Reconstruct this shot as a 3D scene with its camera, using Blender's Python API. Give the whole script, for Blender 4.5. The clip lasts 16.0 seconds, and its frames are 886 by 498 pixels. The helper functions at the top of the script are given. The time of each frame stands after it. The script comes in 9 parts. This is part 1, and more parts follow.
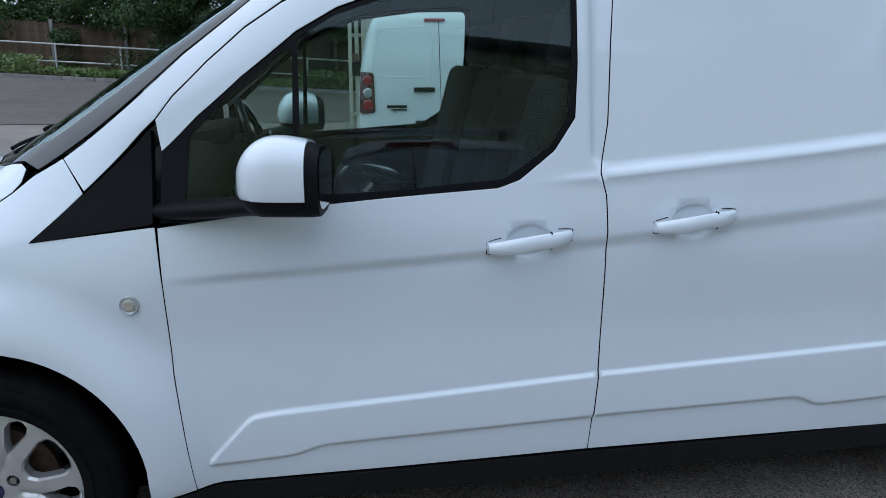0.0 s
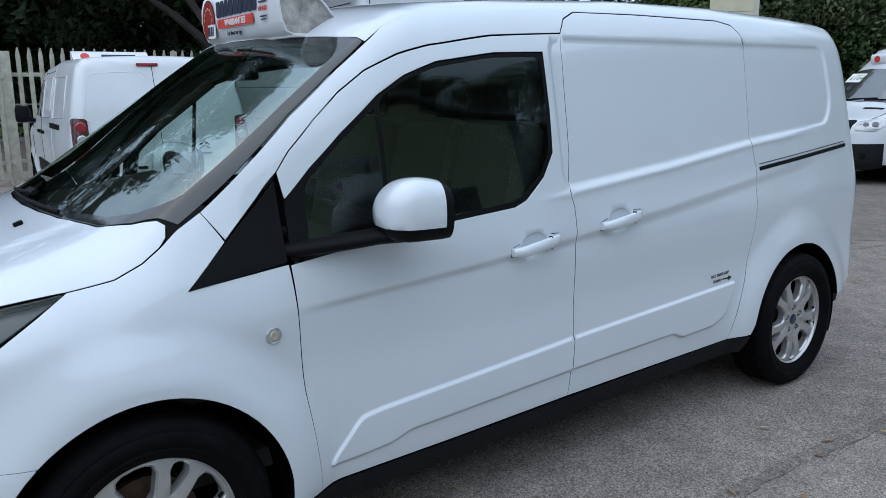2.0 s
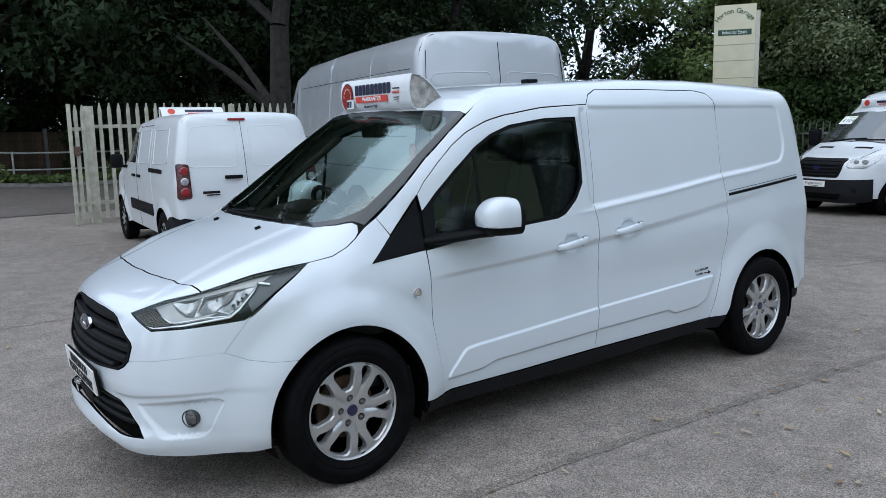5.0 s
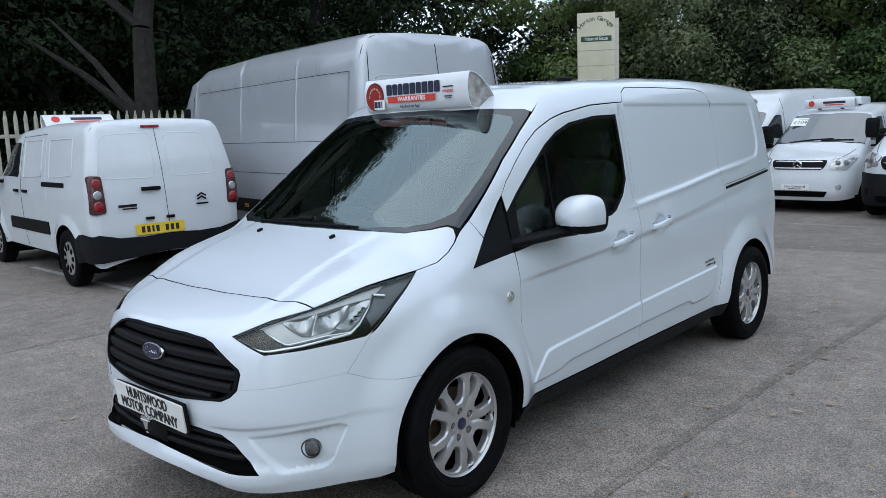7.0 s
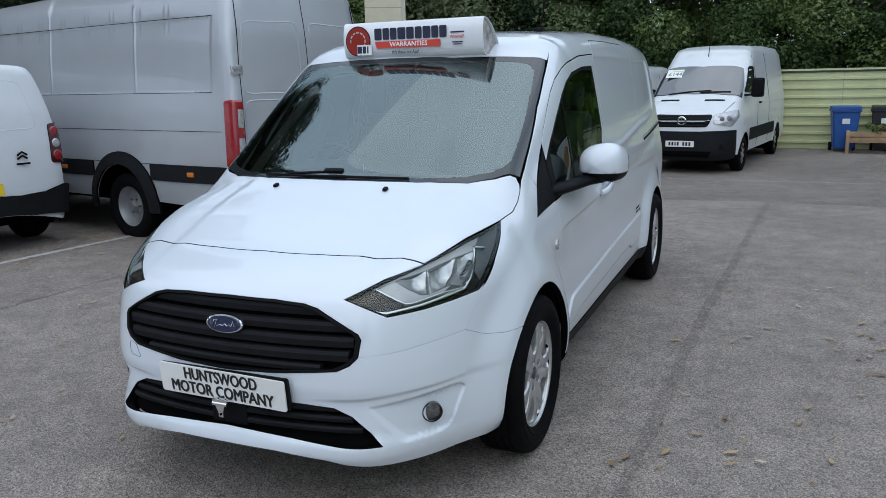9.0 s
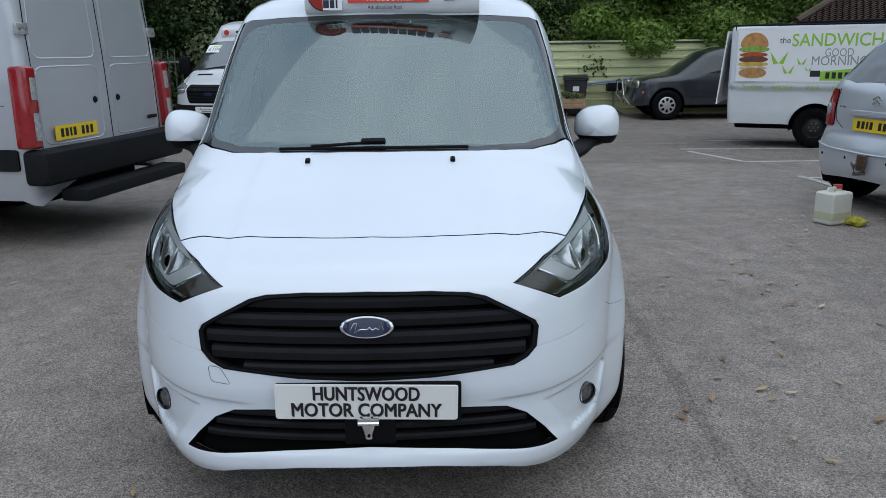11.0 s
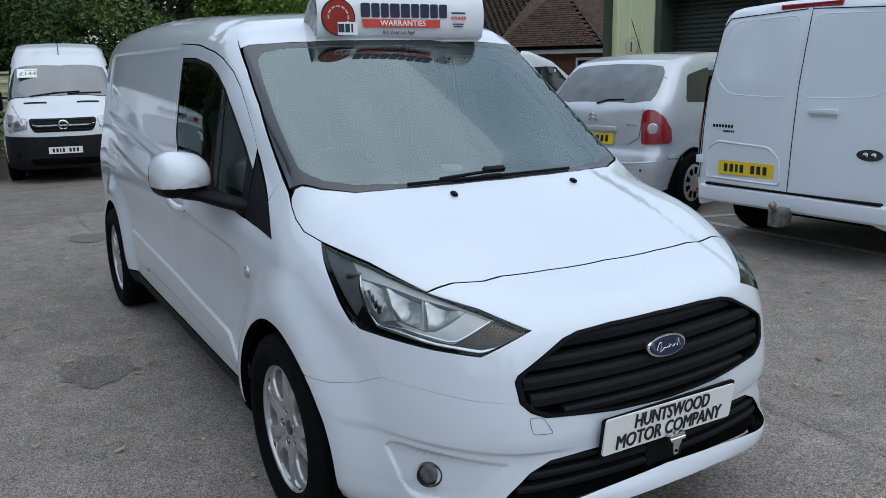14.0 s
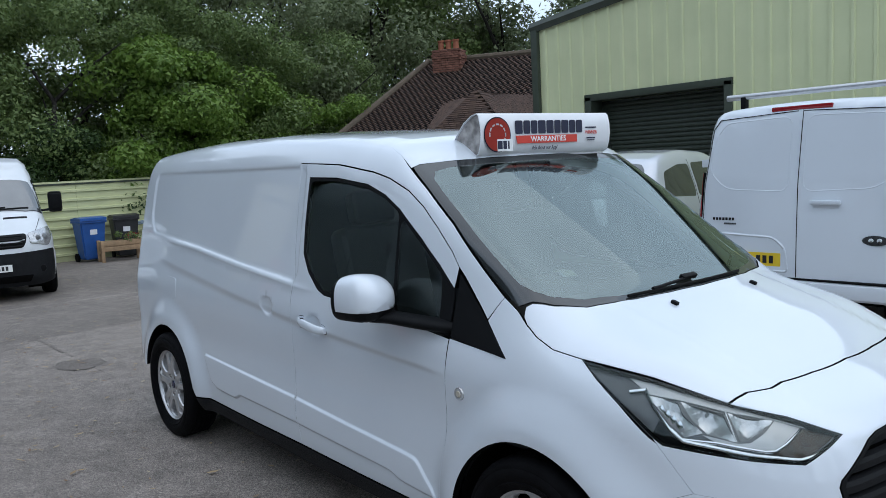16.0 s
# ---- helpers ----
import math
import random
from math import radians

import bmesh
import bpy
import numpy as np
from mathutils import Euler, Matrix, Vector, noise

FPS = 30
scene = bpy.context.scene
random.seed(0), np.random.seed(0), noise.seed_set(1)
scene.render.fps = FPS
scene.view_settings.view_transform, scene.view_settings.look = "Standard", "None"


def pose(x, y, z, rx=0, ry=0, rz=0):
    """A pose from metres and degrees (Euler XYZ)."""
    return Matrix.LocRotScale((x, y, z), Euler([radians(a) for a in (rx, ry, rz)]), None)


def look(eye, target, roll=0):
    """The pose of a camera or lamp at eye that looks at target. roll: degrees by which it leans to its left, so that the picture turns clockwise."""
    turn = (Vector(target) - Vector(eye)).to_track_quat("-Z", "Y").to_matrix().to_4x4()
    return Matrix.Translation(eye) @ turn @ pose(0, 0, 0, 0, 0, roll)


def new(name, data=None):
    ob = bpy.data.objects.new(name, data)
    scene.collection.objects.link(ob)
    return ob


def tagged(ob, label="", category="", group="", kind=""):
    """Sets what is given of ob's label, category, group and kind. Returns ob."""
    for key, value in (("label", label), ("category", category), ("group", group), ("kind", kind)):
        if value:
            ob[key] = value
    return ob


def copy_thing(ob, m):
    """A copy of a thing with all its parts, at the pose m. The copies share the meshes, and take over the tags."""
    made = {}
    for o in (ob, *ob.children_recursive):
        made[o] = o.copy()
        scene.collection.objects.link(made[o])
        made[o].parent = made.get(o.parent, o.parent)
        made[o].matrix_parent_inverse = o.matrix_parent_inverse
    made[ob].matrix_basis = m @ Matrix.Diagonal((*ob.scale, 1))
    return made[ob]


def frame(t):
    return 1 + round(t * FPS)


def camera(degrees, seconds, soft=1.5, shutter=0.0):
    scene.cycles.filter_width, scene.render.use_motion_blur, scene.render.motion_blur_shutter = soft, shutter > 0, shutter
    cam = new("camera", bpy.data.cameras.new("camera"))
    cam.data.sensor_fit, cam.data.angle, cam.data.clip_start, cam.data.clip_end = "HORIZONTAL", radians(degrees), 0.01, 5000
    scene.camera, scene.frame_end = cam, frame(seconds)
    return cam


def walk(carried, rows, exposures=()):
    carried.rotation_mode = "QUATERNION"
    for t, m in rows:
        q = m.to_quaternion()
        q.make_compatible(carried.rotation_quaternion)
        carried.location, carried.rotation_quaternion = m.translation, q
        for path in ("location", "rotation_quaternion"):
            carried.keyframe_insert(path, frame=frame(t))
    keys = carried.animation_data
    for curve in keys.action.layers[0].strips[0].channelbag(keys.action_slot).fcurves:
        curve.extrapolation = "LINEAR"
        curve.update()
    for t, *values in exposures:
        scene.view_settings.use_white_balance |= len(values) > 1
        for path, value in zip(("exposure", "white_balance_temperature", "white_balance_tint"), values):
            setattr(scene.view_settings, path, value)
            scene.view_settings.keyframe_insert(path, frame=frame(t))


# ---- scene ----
cam = camera(58.2, 16.0, 0.6)
PATH = [
    (0, (0.819, -2.734, 1.376), (1.116, -0.816, 0.893), 0.2),
    (0.5, (0.401, -2.701, 1.38), (0.948, -0.835, 0.915), -0.0),
    (1, (0.067, -2.682, 1.396), (0.838, -0.887, 0.967), -0.5),
    (1.5, (-0.241, -2.651, 1.435), (0.756, -0.969, 1.014), -0.6),
    (2, (-0.532, -2.756, 1.446), (0.657, -1.2, 1.043), -0.5),
    (2.5, (-0.679, -2.992, 1.475), (0.594, -1.505, 1.064), -0.3),
    (3, (-0.895, -3.225, 1.456), (0.386, -1.738, 1.071), -0.7),
    (3.5, (-1.133, -3.409, 1.499), (0.107, -1.882, 1.134), -1.0),
    (4, (-1.284, -3.621, 1.478), (-0.094, -2.049, 1.147), -1.1),
    (4.5, (-1.432, -3.761, 1.51), (-0.28, -2.155, 1.203), -1.1),
    (7, (-2.344, -2.872, 1.506), (-0.871, -1.552, 1.211), -2.1),
    (7.5, (-2.466, -2.554, 1.494), (-0.9, -1.355, 1.164), -2.4),
    (8, (-2.685, -2.254, 1.507), (-1.036, -1.181, 1.148), -2.4),
    (8.5, (-2.864, -2.022, 1.524), (-1.138, -1.089, 1.133), -1.8),
    (9, (-2.955, -1.721, 1.486), (-1.158, -0.946, 1.076), -1.2),
    (9.5, (-3.012, -1.342, 1.478), (-1.152, -0.748, 1.044), -0.9),
    (12, (-2.889, 0.489, 1.446), (-0.993, 0.098, 0.944), -0.4),
    (12.5, (-2.784, 0.822, 1.448), (-0.93, 0.262, 0.948), -0.2),
    (13, (-2.737, 1.154, 1.479), (-0.938, 0.43, 0.989), -0.4),
    (13.5, (-2.569, 1.403, 1.454), (-0.835, 0.524, 0.983), -0.7),
    (14, (-2.384, 1.671, 1.481), (-0.716, 0.659, 1.041), -1.1),
    (14.5, (-2.244, 2.006, 1.49), (-0.63, 0.897, 1.084), -1.5),
    (15, (-2.062, 2.226, 1.479), (-0.485, 1.046, 1.128), -2.1),
    (15.5, (-1.849, 2.403, 1.524), (-0.296, 1.176, 1.242), -2.6),
    (16, (-1.714, 2.592, 1.588), (-0.184, 1.323, 1.375), -2.9),
]
walk(cam, [(t, look(eye, target, roll)) for t, eye, target, roll in PATH],
     exposures=[(0, 0.32, 6000, 10), (2, 0.32, 6120, 10), (4.5, 0.44, 6320, 10), (7, 0.34, 6300, 10), (8.5, 0.26, 6350, 10), (9.5, 0.19, 6350, 10), (12.5, 0.13, 6450, 10), (14.5, 0.17, 6350, 10), (16, 0.27, 6300, 10)])

from mathutils.geometry import delaunay_2d_cdt

# ---------------------------------------------------------------- light
world = bpy.data.worlds.new("world")
scene.world = world
world.use_nodes = True
wn = world.node_tree.nodes
sky = wn.new("ShaderNodeTexSky")
sky.sky_type, sky.sun_disc = "NISHITA", False
sky.sun_elevation, sky.sun_rotation = radians(65), radians(264)
sky.air_density, sky.dust_density, sky.ozone_density = 1.0, 4.0, 1.0
# an overcast veil: the sky's own colour drawn towards a pale grey with soft cloud
veil = wn.new("ShaderNodeMix")
veil.data_type = "RGBA"
veil.inputs[0].default_value = 0.82
coord = wn.new("ShaderNodeTexCoord")
cloud = wn.new("ShaderNodeTexNoise")
cloud.inputs["Scale"].default_value, cloud.inputs["Detail"].default_value = 2.6, 5
ramp = wn.new("ShaderNodeValToRGB")
ramp.color_ramp.elements[0].position, ramp.color_ramp.elements[0].color = 0.32, (4.9, 6.1, 7.6, 1)
ramp.color_ramp.elements[1].position, ramp.color_ramp.elements[1].color = 0.70, (8.5, 9.8, 11.4, 1)
wl = world.node_tree.links
wl.new(coord.outputs["Generated"], cloud.inputs["Vector"])
wl.new(cloud.outputs["Fac"], ramp.inputs["Fac"])
wl.new(sky.outputs["Color"], veil.inputs[6])
# a thick overcast, about as bright low down as overhead
split, climb, lifted = wn.new("ShaderNodeSeparateXYZ"), wn.new("ShaderNodeMapRange"), wn.new("ShaderNodeVectorMath")
climb.inputs[3].default_value, climb.inputs[4].default_value = 1.10, 1.04
lifted.operation = "SCALE"
wl.new(coord.outputs["Generated"], split.inputs[0])
wl.new(split.outputs["Z"], climb.inputs[0])
wl.new(ramp.outputs["Color"], lifted.inputs[0])
wl.new(climb.outputs[0], lifted.inputs["Scale"])
wl.new(lifted.outputs[0], veil.inputs[7])
wl.new(veil.outputs[2], wn["Background"].inputs["Color"])
wn["Background"].inputs["Strength"].default_value = 0.115
sun = new("sun", bpy.data.lights.new("sun", "SUN"))
sun.data.energy, sun.data.angle, sun.data.color = 0.5, radians(100), (1.0, 0.96, 0.9)
sun.matrix_world = look((0, 0, 20), (9, 1, 0))


# ---------------------------------------------------------------- materials
def mat(name, color, rough=0.5, metal=0.0, coat=0.0, vary=0.08, scale=6.0, bump=0.0, bscale=60.0, spec=0.5, color2=None, detail=4.0, island=0.0):
    m = bpy.data.materials.new(name)
    m.use_nodes = True
    n, l = m.node_tree.nodes, m.node_tree.links
    b = n["Principled BSDF"]
    b.inputs["Roughness"].default_value, b.inputs["Metallic"].default_value = rough, metal
    b.inputs["Coat Weight"].default_value, b.inputs["Coat Roughness"].default_value = coat, 0.03
    b.inputs["Specular IOR Level"].default_value = spec
    tc = n.new("ShaderNodeTexCoord")
    nz = n.new("ShaderNodeTexNoise")
    nz.inputs["Scale"].default_value, nz.inputs["Detail"].default_value = scale, detail
    l.new(tc.outputs["Object"], nz.inputs["Vector"])
    r = n.new("ShaderNodeValToRGB")
    c2 = color2 or [c * (1 - 2 * vary) for c in color]
    r.color_ramp.elements[0].position, r.color_ramp.elements[1].position = 0.3, 0.7
    r.color_ramp.elements[0].color, r.color_ramp.elements[1].color = (*c2, 1), (*color, 1)
    l.new(nz.outputs["Fac"], r.inputs["Fac"])
    out = r.outputs["Color"]
    if island:
        info = n.new("ShaderNodeObjectInfo")
        hsv = n.new("ShaderNodeHueSaturation")
        mr = n.new("ShaderNodeMapRange")
        mr.inputs[3].default_value, mr.inputs[4].default_value = 1 - island, 1 + island
        l.new(info.outputs["Random"], mr.inputs[0])
        l.new(mr.outputs[0], hsv.inputs["Value"])
        l.new(out, hsv.inputs["Color"])
        out = hsv.outputs["Color"]
    l.new(out, b.inputs["Base Color"])
    if bump:
        n2 = n.new("ShaderNodeTexNoise")
        n2.inputs["Scale"].default_value, n2.inputs["Detail"].default_value = bscale, 3
        bp = n.new("ShaderNodeBump")
        bp.inputs["Strength"].default_value, bp.inputs["Distance"].default_value = bump, 0.01
        l.new(tc.outputs["Object"], n2.inputs["Vector"])
        l.new(n2.outputs["Fac"], bp.inputs["Height"])
        l.new(bp.outputs["Normal"], b.inputs["Normal"])
    return m


def glass(name, tint, rough=0.0, boost=1.5, dust=0.0):
    """Thin pane: see-through with a tint, and mirror-like by its angle."""
    m = bpy.data.materials.new(name)
    m.use_nodes = True
    n, l = m.node_tree.nodes, m.node_tree.links
    n.remove(n["Principled BSDF"])
    tr, gl, mx, fr = n.new("ShaderNodeBsdfTransparent"), n.new("ShaderNodeBsdfGlossy"), n.new("ShaderNodeMixShader"), n.new("ShaderNodeFresnel")
    tr.inputs["Color"].default_value = (*tint, 1)
    gl.inputs["Roughness"].default_value = rough
    gl.inputs["Color"].default_value = (0.77, 0.90, 0.89, 1)
    fr.inputs["IOR"].default_value = boost
    l.new(fr.outputs[0], mx.inputs[0])
    l.new(tr.outputs[0], mx.inputs[1])
    l.new(gl.outputs[0], mx.inputs[2])
    out = mx.outputs[0]
    if dust:
        # a thin film of road dust, uneven
        tc, nz, rp, df, m2 = n.new("ShaderNodeTexCoord"), n.new("ShaderNodeTexNoise"), n.new("ShaderNodeMapRange"), n.new("ShaderNodeBsdfDiffuse"), n.new("ShaderNodeMixShader")
        nz.inputs["Scale"].default_value, nz.inputs["Detail"].default_value = 3.0, 6
        df.inputs["Color"].default_value = (0.62, 0.68, 0.66, 1)
        rp.inputs[3].default_value, rp.inputs[4].default_value = dust * 0.7, dust * 1.3
        l.new(tc.outputs["Object"], nz.inputs["Vector"])
        l.new(nz.outputs["Fac"], rp.inputs[0])
        l.new(rp.outputs[0], m2.inputs[0])
        l.new(out, m2.inputs[1])
        l.new(df.outputs[0], m2.inputs[2])
        out = m2.outputs[0]
    l.new(out, n["Material Output"].inputs["Surface"])
    return m


PAINT = mat("white_paint", (0.70, 0.755, 0.815), 0.32, coat=1.0, vary=0.012, scale=3)
PAINT.node_tree.nodes["Principled BSDF"].inputs["Coat IOR"].default_value = 1.6
PAINT_OLD = mat("white_paint_dull", (0.70, 0.735, 0.765), 0.4, coat=0.7, vary=0.03, scale=4)
SILVER = mat("silver_paint", (0.49, 0.51, 0.54), 0.36, metal=0.4, coat=0.8, vary=0.02, scale=4)
SILVER_CAR = mat("silver_car_paint", (0.58, 0.61, 0.655), 0.34, metal=0.4, coat=0.9, vary=0.02, scale=4)
BLACK = mat("black_plastic", (0.0065, 0.007, 0.008), 0.5, spec=0.10, vary=0.1, scale=30, bump=0.15, bscale=900)
GLOSS_BLACK = mat("gloss_black_trim", (0.012, 0.012, 0.013), 0.18, coat=0.5, vary=0.05)
GREY_PLASTIC = mat("grey_bumper_plastic", (0.012, 0.013, 0.015), 0.6, spec=0.14, vary=0.12, scale=14, bump=0.2, bscale=700)
DARK = mat("dark_underside_and_gaps", (0.004, 0.004, 0.004), 0.9, vary=0.2, spec=0.05)
RUBBER = mat("tyre_rubber", (0.006, 0.006, 0.007), 0.7, spec=0.08, vary=0.25, scale=18, bump=0.25, bscale=300)
ALLOY = mat("alloy_silver", (0.58, 0.58, 0.585), 0.28, metal=0.65, vary=0.05, scale=25)
CHROME = mat("chrome", (0.82, 0.83, 0.84), 0.08, metal=1.0, vary=0.02)
STEEL = mat("worn_steel", (0.35, 0.33, 0.31), 0.45, metal=0.8, vary=0.25, scale=20)
RUST = mat("rusty_disc", (0.16, 0.10, 0.07), 0.7, metal=0.4, vary=0.3, scale=30)
WINDSCREEN = glass("windscreen_glass", (0.78, 0.88, 0.84), boost=2.9)
TINT = glass("side_glass", (0.70, 0.82, 0.78), boost=1.5)
CLEAR = glass("clear_lens", (0.86, 0.88, 0.88), boost=1.45)
FAR_GLASS = mat("dark_window_glass", (0.02, 0.024, 0.026), 0.05, vary=0.2, scale=2, spec=0.8)
RED_LAMP = mat("red_lamp", (0.33, 0.012, 0.018), 0.15, coat=0.8, vary=0.12, scale=40)
CLEAR_LAMP = mat("clear_lamp", (0.62, 0.63, 0.64), 0.12, metal=0.5, coat=0.8, vary=0.2, scale=40)
AMBER = mat("amber_lamp", (0.65, 0.20, 0.03), 0.2, coat=0.6, vary=0.1)
CABIN = mat("cabin_plastic", (0.032, 0.035, 0.037), 0.7, vary=0.12, scale=12)
SEAT = mat("seat_cloth", (0.04, 0.043, 0.05), 0.9, vary=0.2, scale=40)
BULKHEAD = mat("bulkhead_steel", (0.10, 0.105, 0.105), 0.6, vary=0.1)
PLATE_WHITE = mat("plate_white", (0.84, 0.84, 0.82), 0.35, vary=0.02)
PLATE_YELLOW = mat("plate_yellow", (0.80, 0.56, 0.03), 0.35, vary=0.02)
PALE_PRINT = mat("pale_grey_print", (0.27, 0.30, 0.29), 0.5, vary=0.03)
INK = mat("black_ink", (0.012, 0.012, 0.014), 0.5, vary=0.02)
NAVY = mat("navy_ink", (0.015, 0.018, 0.05), 0.5, vary=0.02)
RED = mat("red_print", (0.62, 0.055, 0.035), 0.5, vary=0.03)
WHITE = mat("white_print", (0.84, 0.85, 0.86), 0.45, vary=0.02)
FOAMEX = mat("sign_plastic", (0.78, 0.80, 0.83), 0.35, vary=0.03, scale=8)
BADGE_BLUE = mat("badge_blue", (0.006, 0.012, 0.055), 0.2, coat=0.8, vary=0.05)
GREEN_PRINT = mat("green_print", (0.32, 0.60, 0.06), 0.5, vary=0.05)


# ---------------------------------------------------------------- mesh helpers
def thing(name, label, category, group="", kind="", at=(0, 0, 0), rz=0.0):
    ob = new(name)
    ob.empty_display_size = 0.2
    ob.matrix_world = pose(*at, 0, 0, rz)
    return tagged(ob, label, category, group, kind)


def mesh_object(name, me, parent=None, label="", m=None):
    ob = new(name, me)
    if m is not None:
        me.materials.append(m)
    if parent is not None:
        ob.parent = parent
    if label:
        ob["label"] = label
    return ob


def part(name, bm, m, parent=None, label="", smooth=True, angle=35):
    me = bpy.data.meshes.new(name)
    bmesh.ops.recalc_face_normals(bm, faces=bm.faces[:])
    bm.to_mesh(me)
    bm.free()
    if smooth:
        me.shade_smooth()
        me.set_sharp_from_angle(angle=radians(angle))
    return mesh_object(name, me, parent, label, m)


def raw(name, verts, faces, m, parent=None, label="", smooth=False):
    me = bpy.data.meshes.new(name)
    me.from_pydata([tuple(v) for v in verts], [], [tuple(f) for f in faces])
    me.update()
    if smooth:
        me.shade_smooth()
    return mesh_object(name, me, parent, label, m)


def box_bm(size, at=(0, 0, 0), rot=(0, 0, 0), bevel=0.0, seg=2, bm=None):
    bm = bm or bmesh.new()
    g = bmesh.ops.create_cube(bm, size=1.0)
    v = g["verts"]
    bmesh.ops.scale(bm, vec=size, verts=v)
    if bevel:
        e = list({e for x in v for e in x.link_edges})
        r = bmesh.ops.bevel(bm, geom=e, offset=bevel, segments=seg, affect="EDGES", profile=0.6)
        v = list({x for f in r["faces"] for x in f.verts} | {x for x in v if x.is_valid})
    bmesh.ops.transform(bm, matrix=pose(*at, *rot), verts=v)
    return bm


def tube_bm(p0, p1, r, seg=12, r2=None, bm=None, caps=True):
    bm = bm or bmesh.new()
    a, b = Vector(p0), Vector(p1)
    d = b - a
    q = d.to_track_quat("Z", "Y").to_matrix().to_4x4()
    bmesh.ops.create_cone(bm, cap_ends=caps, segments=seg, radius1=r, radius2=r if r2 is None else r2, depth=d.length,
                          matrix=Matrix.Translation((a + b) / 2) @ q)
    return bm


def lathe(profile, seg=48, axis="y", bm=None):
    """Turns (radius, along) points round an axis."""
    bm = bm or bmesh.new()
    rings = []
    for i in range(seg):
        a = 2 * math.pi * i / seg
        c, s = math.cos(a), math.sin(a)
        if axis == "y":
            rings.append([bm.verts.new((r * c, y, r * s)) for r, y in profile])
        else:
            rings.append([bm.verts.new((r * c, r * s, y)) for r, y in profile])
    for i in range(seg):
        a, b = rings[i], rings[(i + 1) % seg]
        for k in range(len(profile) - 1):
            bm.faces.new((a[k], a[k + 1], b[k + 1], b[k]))
    return bm


def prism(outline, depth, to=lambda a, b, c: (a, b, c), bm=None, bevel=0.0):
    """A flat outline given a thickness; to() lays (a, b, depth) into space."""
    bm = bm or bmesh.new()
    top = [bm.verts.new(to(p[0], p[1], 0.0)) for p in outline]
    bot = [bm.verts.new(to(p[0], p[1], depth)) for p in outline]
    f = bm.faces.new(top)
    g = bm.faces.new(list(reversed(bot)))
    n = len(outline)
    for i in range(n):
        bm.faces.new((top[i], bot[i], bot[(i + 1) % n], top[(i + 1) % n]))
    if bevel:
        bmesh.ops.bevel(bm, geom=list(f.edges), offset=bevel, segments=2, affect="EDGES", profile=0.6)
    bmesh.ops.triangulate(bm, faces=[x for x in bm.faces if len(x.verts) > 4])
    return bm


def sweep(path, rx, rz=None, seg=10, bm=None, closed=False):
    """A round or oval bar along a path."""
    bm = bm or bmesh.new()
    rz = rz or rx
    pts = [Vector(p) for p in path]
    rings = []
    for i, p in enumerate(pts):
        a = pts[i - 1] if i or closed else pts[0]
        b = pts[(i + 1) % len(pts)] if i < len(pts) - 1 or closed else pts[-1]
        d = (b - a).normalized()
        up = Vector((0, 0, 1)) if abs(d.z) < 0.9 else Vector((1, 0, 0))
        s = d.cross(up).normalized()
        u = s.cross(d).normalized()
        rings.append([bm.verts.new(p + s * rx * math.cos(t) + u * rz * math.sin(t)) for t in (2 * math.pi * k / seg for k in range(seg))])
    m = len(rings)
    for i in range(m if closed else m - 1):
        a, b = rings[i], rings[(i + 1) % m]
        for k in range(seg):
            bm.faces.new((a[k], a[(k + 1) % seg], b[(k + 1) % seg], b[k]))
    if not closed:
        bm.faces.new(rings[0])
        bm.faces.new(list(reversed(rings[-1])))
    return bm


def lettering(name, text, size, m, parent, matrix, width=None, extrude=0.0006, align="CENTER", shear=0.0, bold=0.0, label="", heavy=0.0):
    """Words in the built-in font, turned into a mesh."""
    cu = bpy.data.curves.new(name, "FONT")
    cu.body, cu.size, cu.align_x, cu.align_y, cu.extrude, cu.shear, cu.offset = text, size, align, "CENTER", extrude, shear, bold
    cu.resolution_u = 3
    ob = bpy.data.objects.new(name, cu)
    scene.collection.objects.link(ob)
    me = bpy.data.meshes.new_from_object(ob.evaluated_get(bpy.context.evaluated_depsgraph_get()))
    bpy.data.objects.remove(ob)
    bpy.data.curves.remove(cu)
    if width:
        xs = [v.co.x for v in me.vertices]
        k = width / (max(xs) - min(xs))
        mid = (max(xs) + min(xs)) / 2 if align == "CENTER" else 0
        for v in me.vertices:
            v.co.x = (v.co.x - mid) * k
    me.materials.clear()
    if heavy:
        # heavier strokes: the same letters again, a little aside
        bm = bmesh.new()
        bm.from_mesh(me)
        for dx, dy, dz in ((heavy, 0.0, 0.0002), (0.0, heavy * 0.7, 0.0004), (heavy, heavy * 0.7, 0.0006)):
            again = me.copy()
            again.transform(Matrix.Translation((dx - heavy / 2, dy - heavy * 0.35, dz)))
            bm.from_mesh(again)
            bpy.data.meshes.remove(again)
        bm.to_mesh(me)
        bm.free()
    o = mesh_object(name, me, parent, label, m)
    o.matrix_local = matrix
    return o


def facing(origin, right, up):
    """A pose whose x runs right and y up, its front towards the viewer."""
    r, u = Vector(right).normalized(), Vector(up).normalized()
    n = r.cross(u).normalized()
    u = n.cross(r)
    m = Matrix((r, u, n)).transposed().to_4x4()
    m.translation = Vector(origin)
    return m


# ---------------------------------------------------------------- shape tools
def smax(a, b, k):
    h = np.maximum(k - np.abs(a - b), 0) / k
    return np.maximum(a, b) + h * h * k / 4


def sstep(x):
    x = np.clip(x, 0, 1)
    return x * x * (3 - 2 * x)


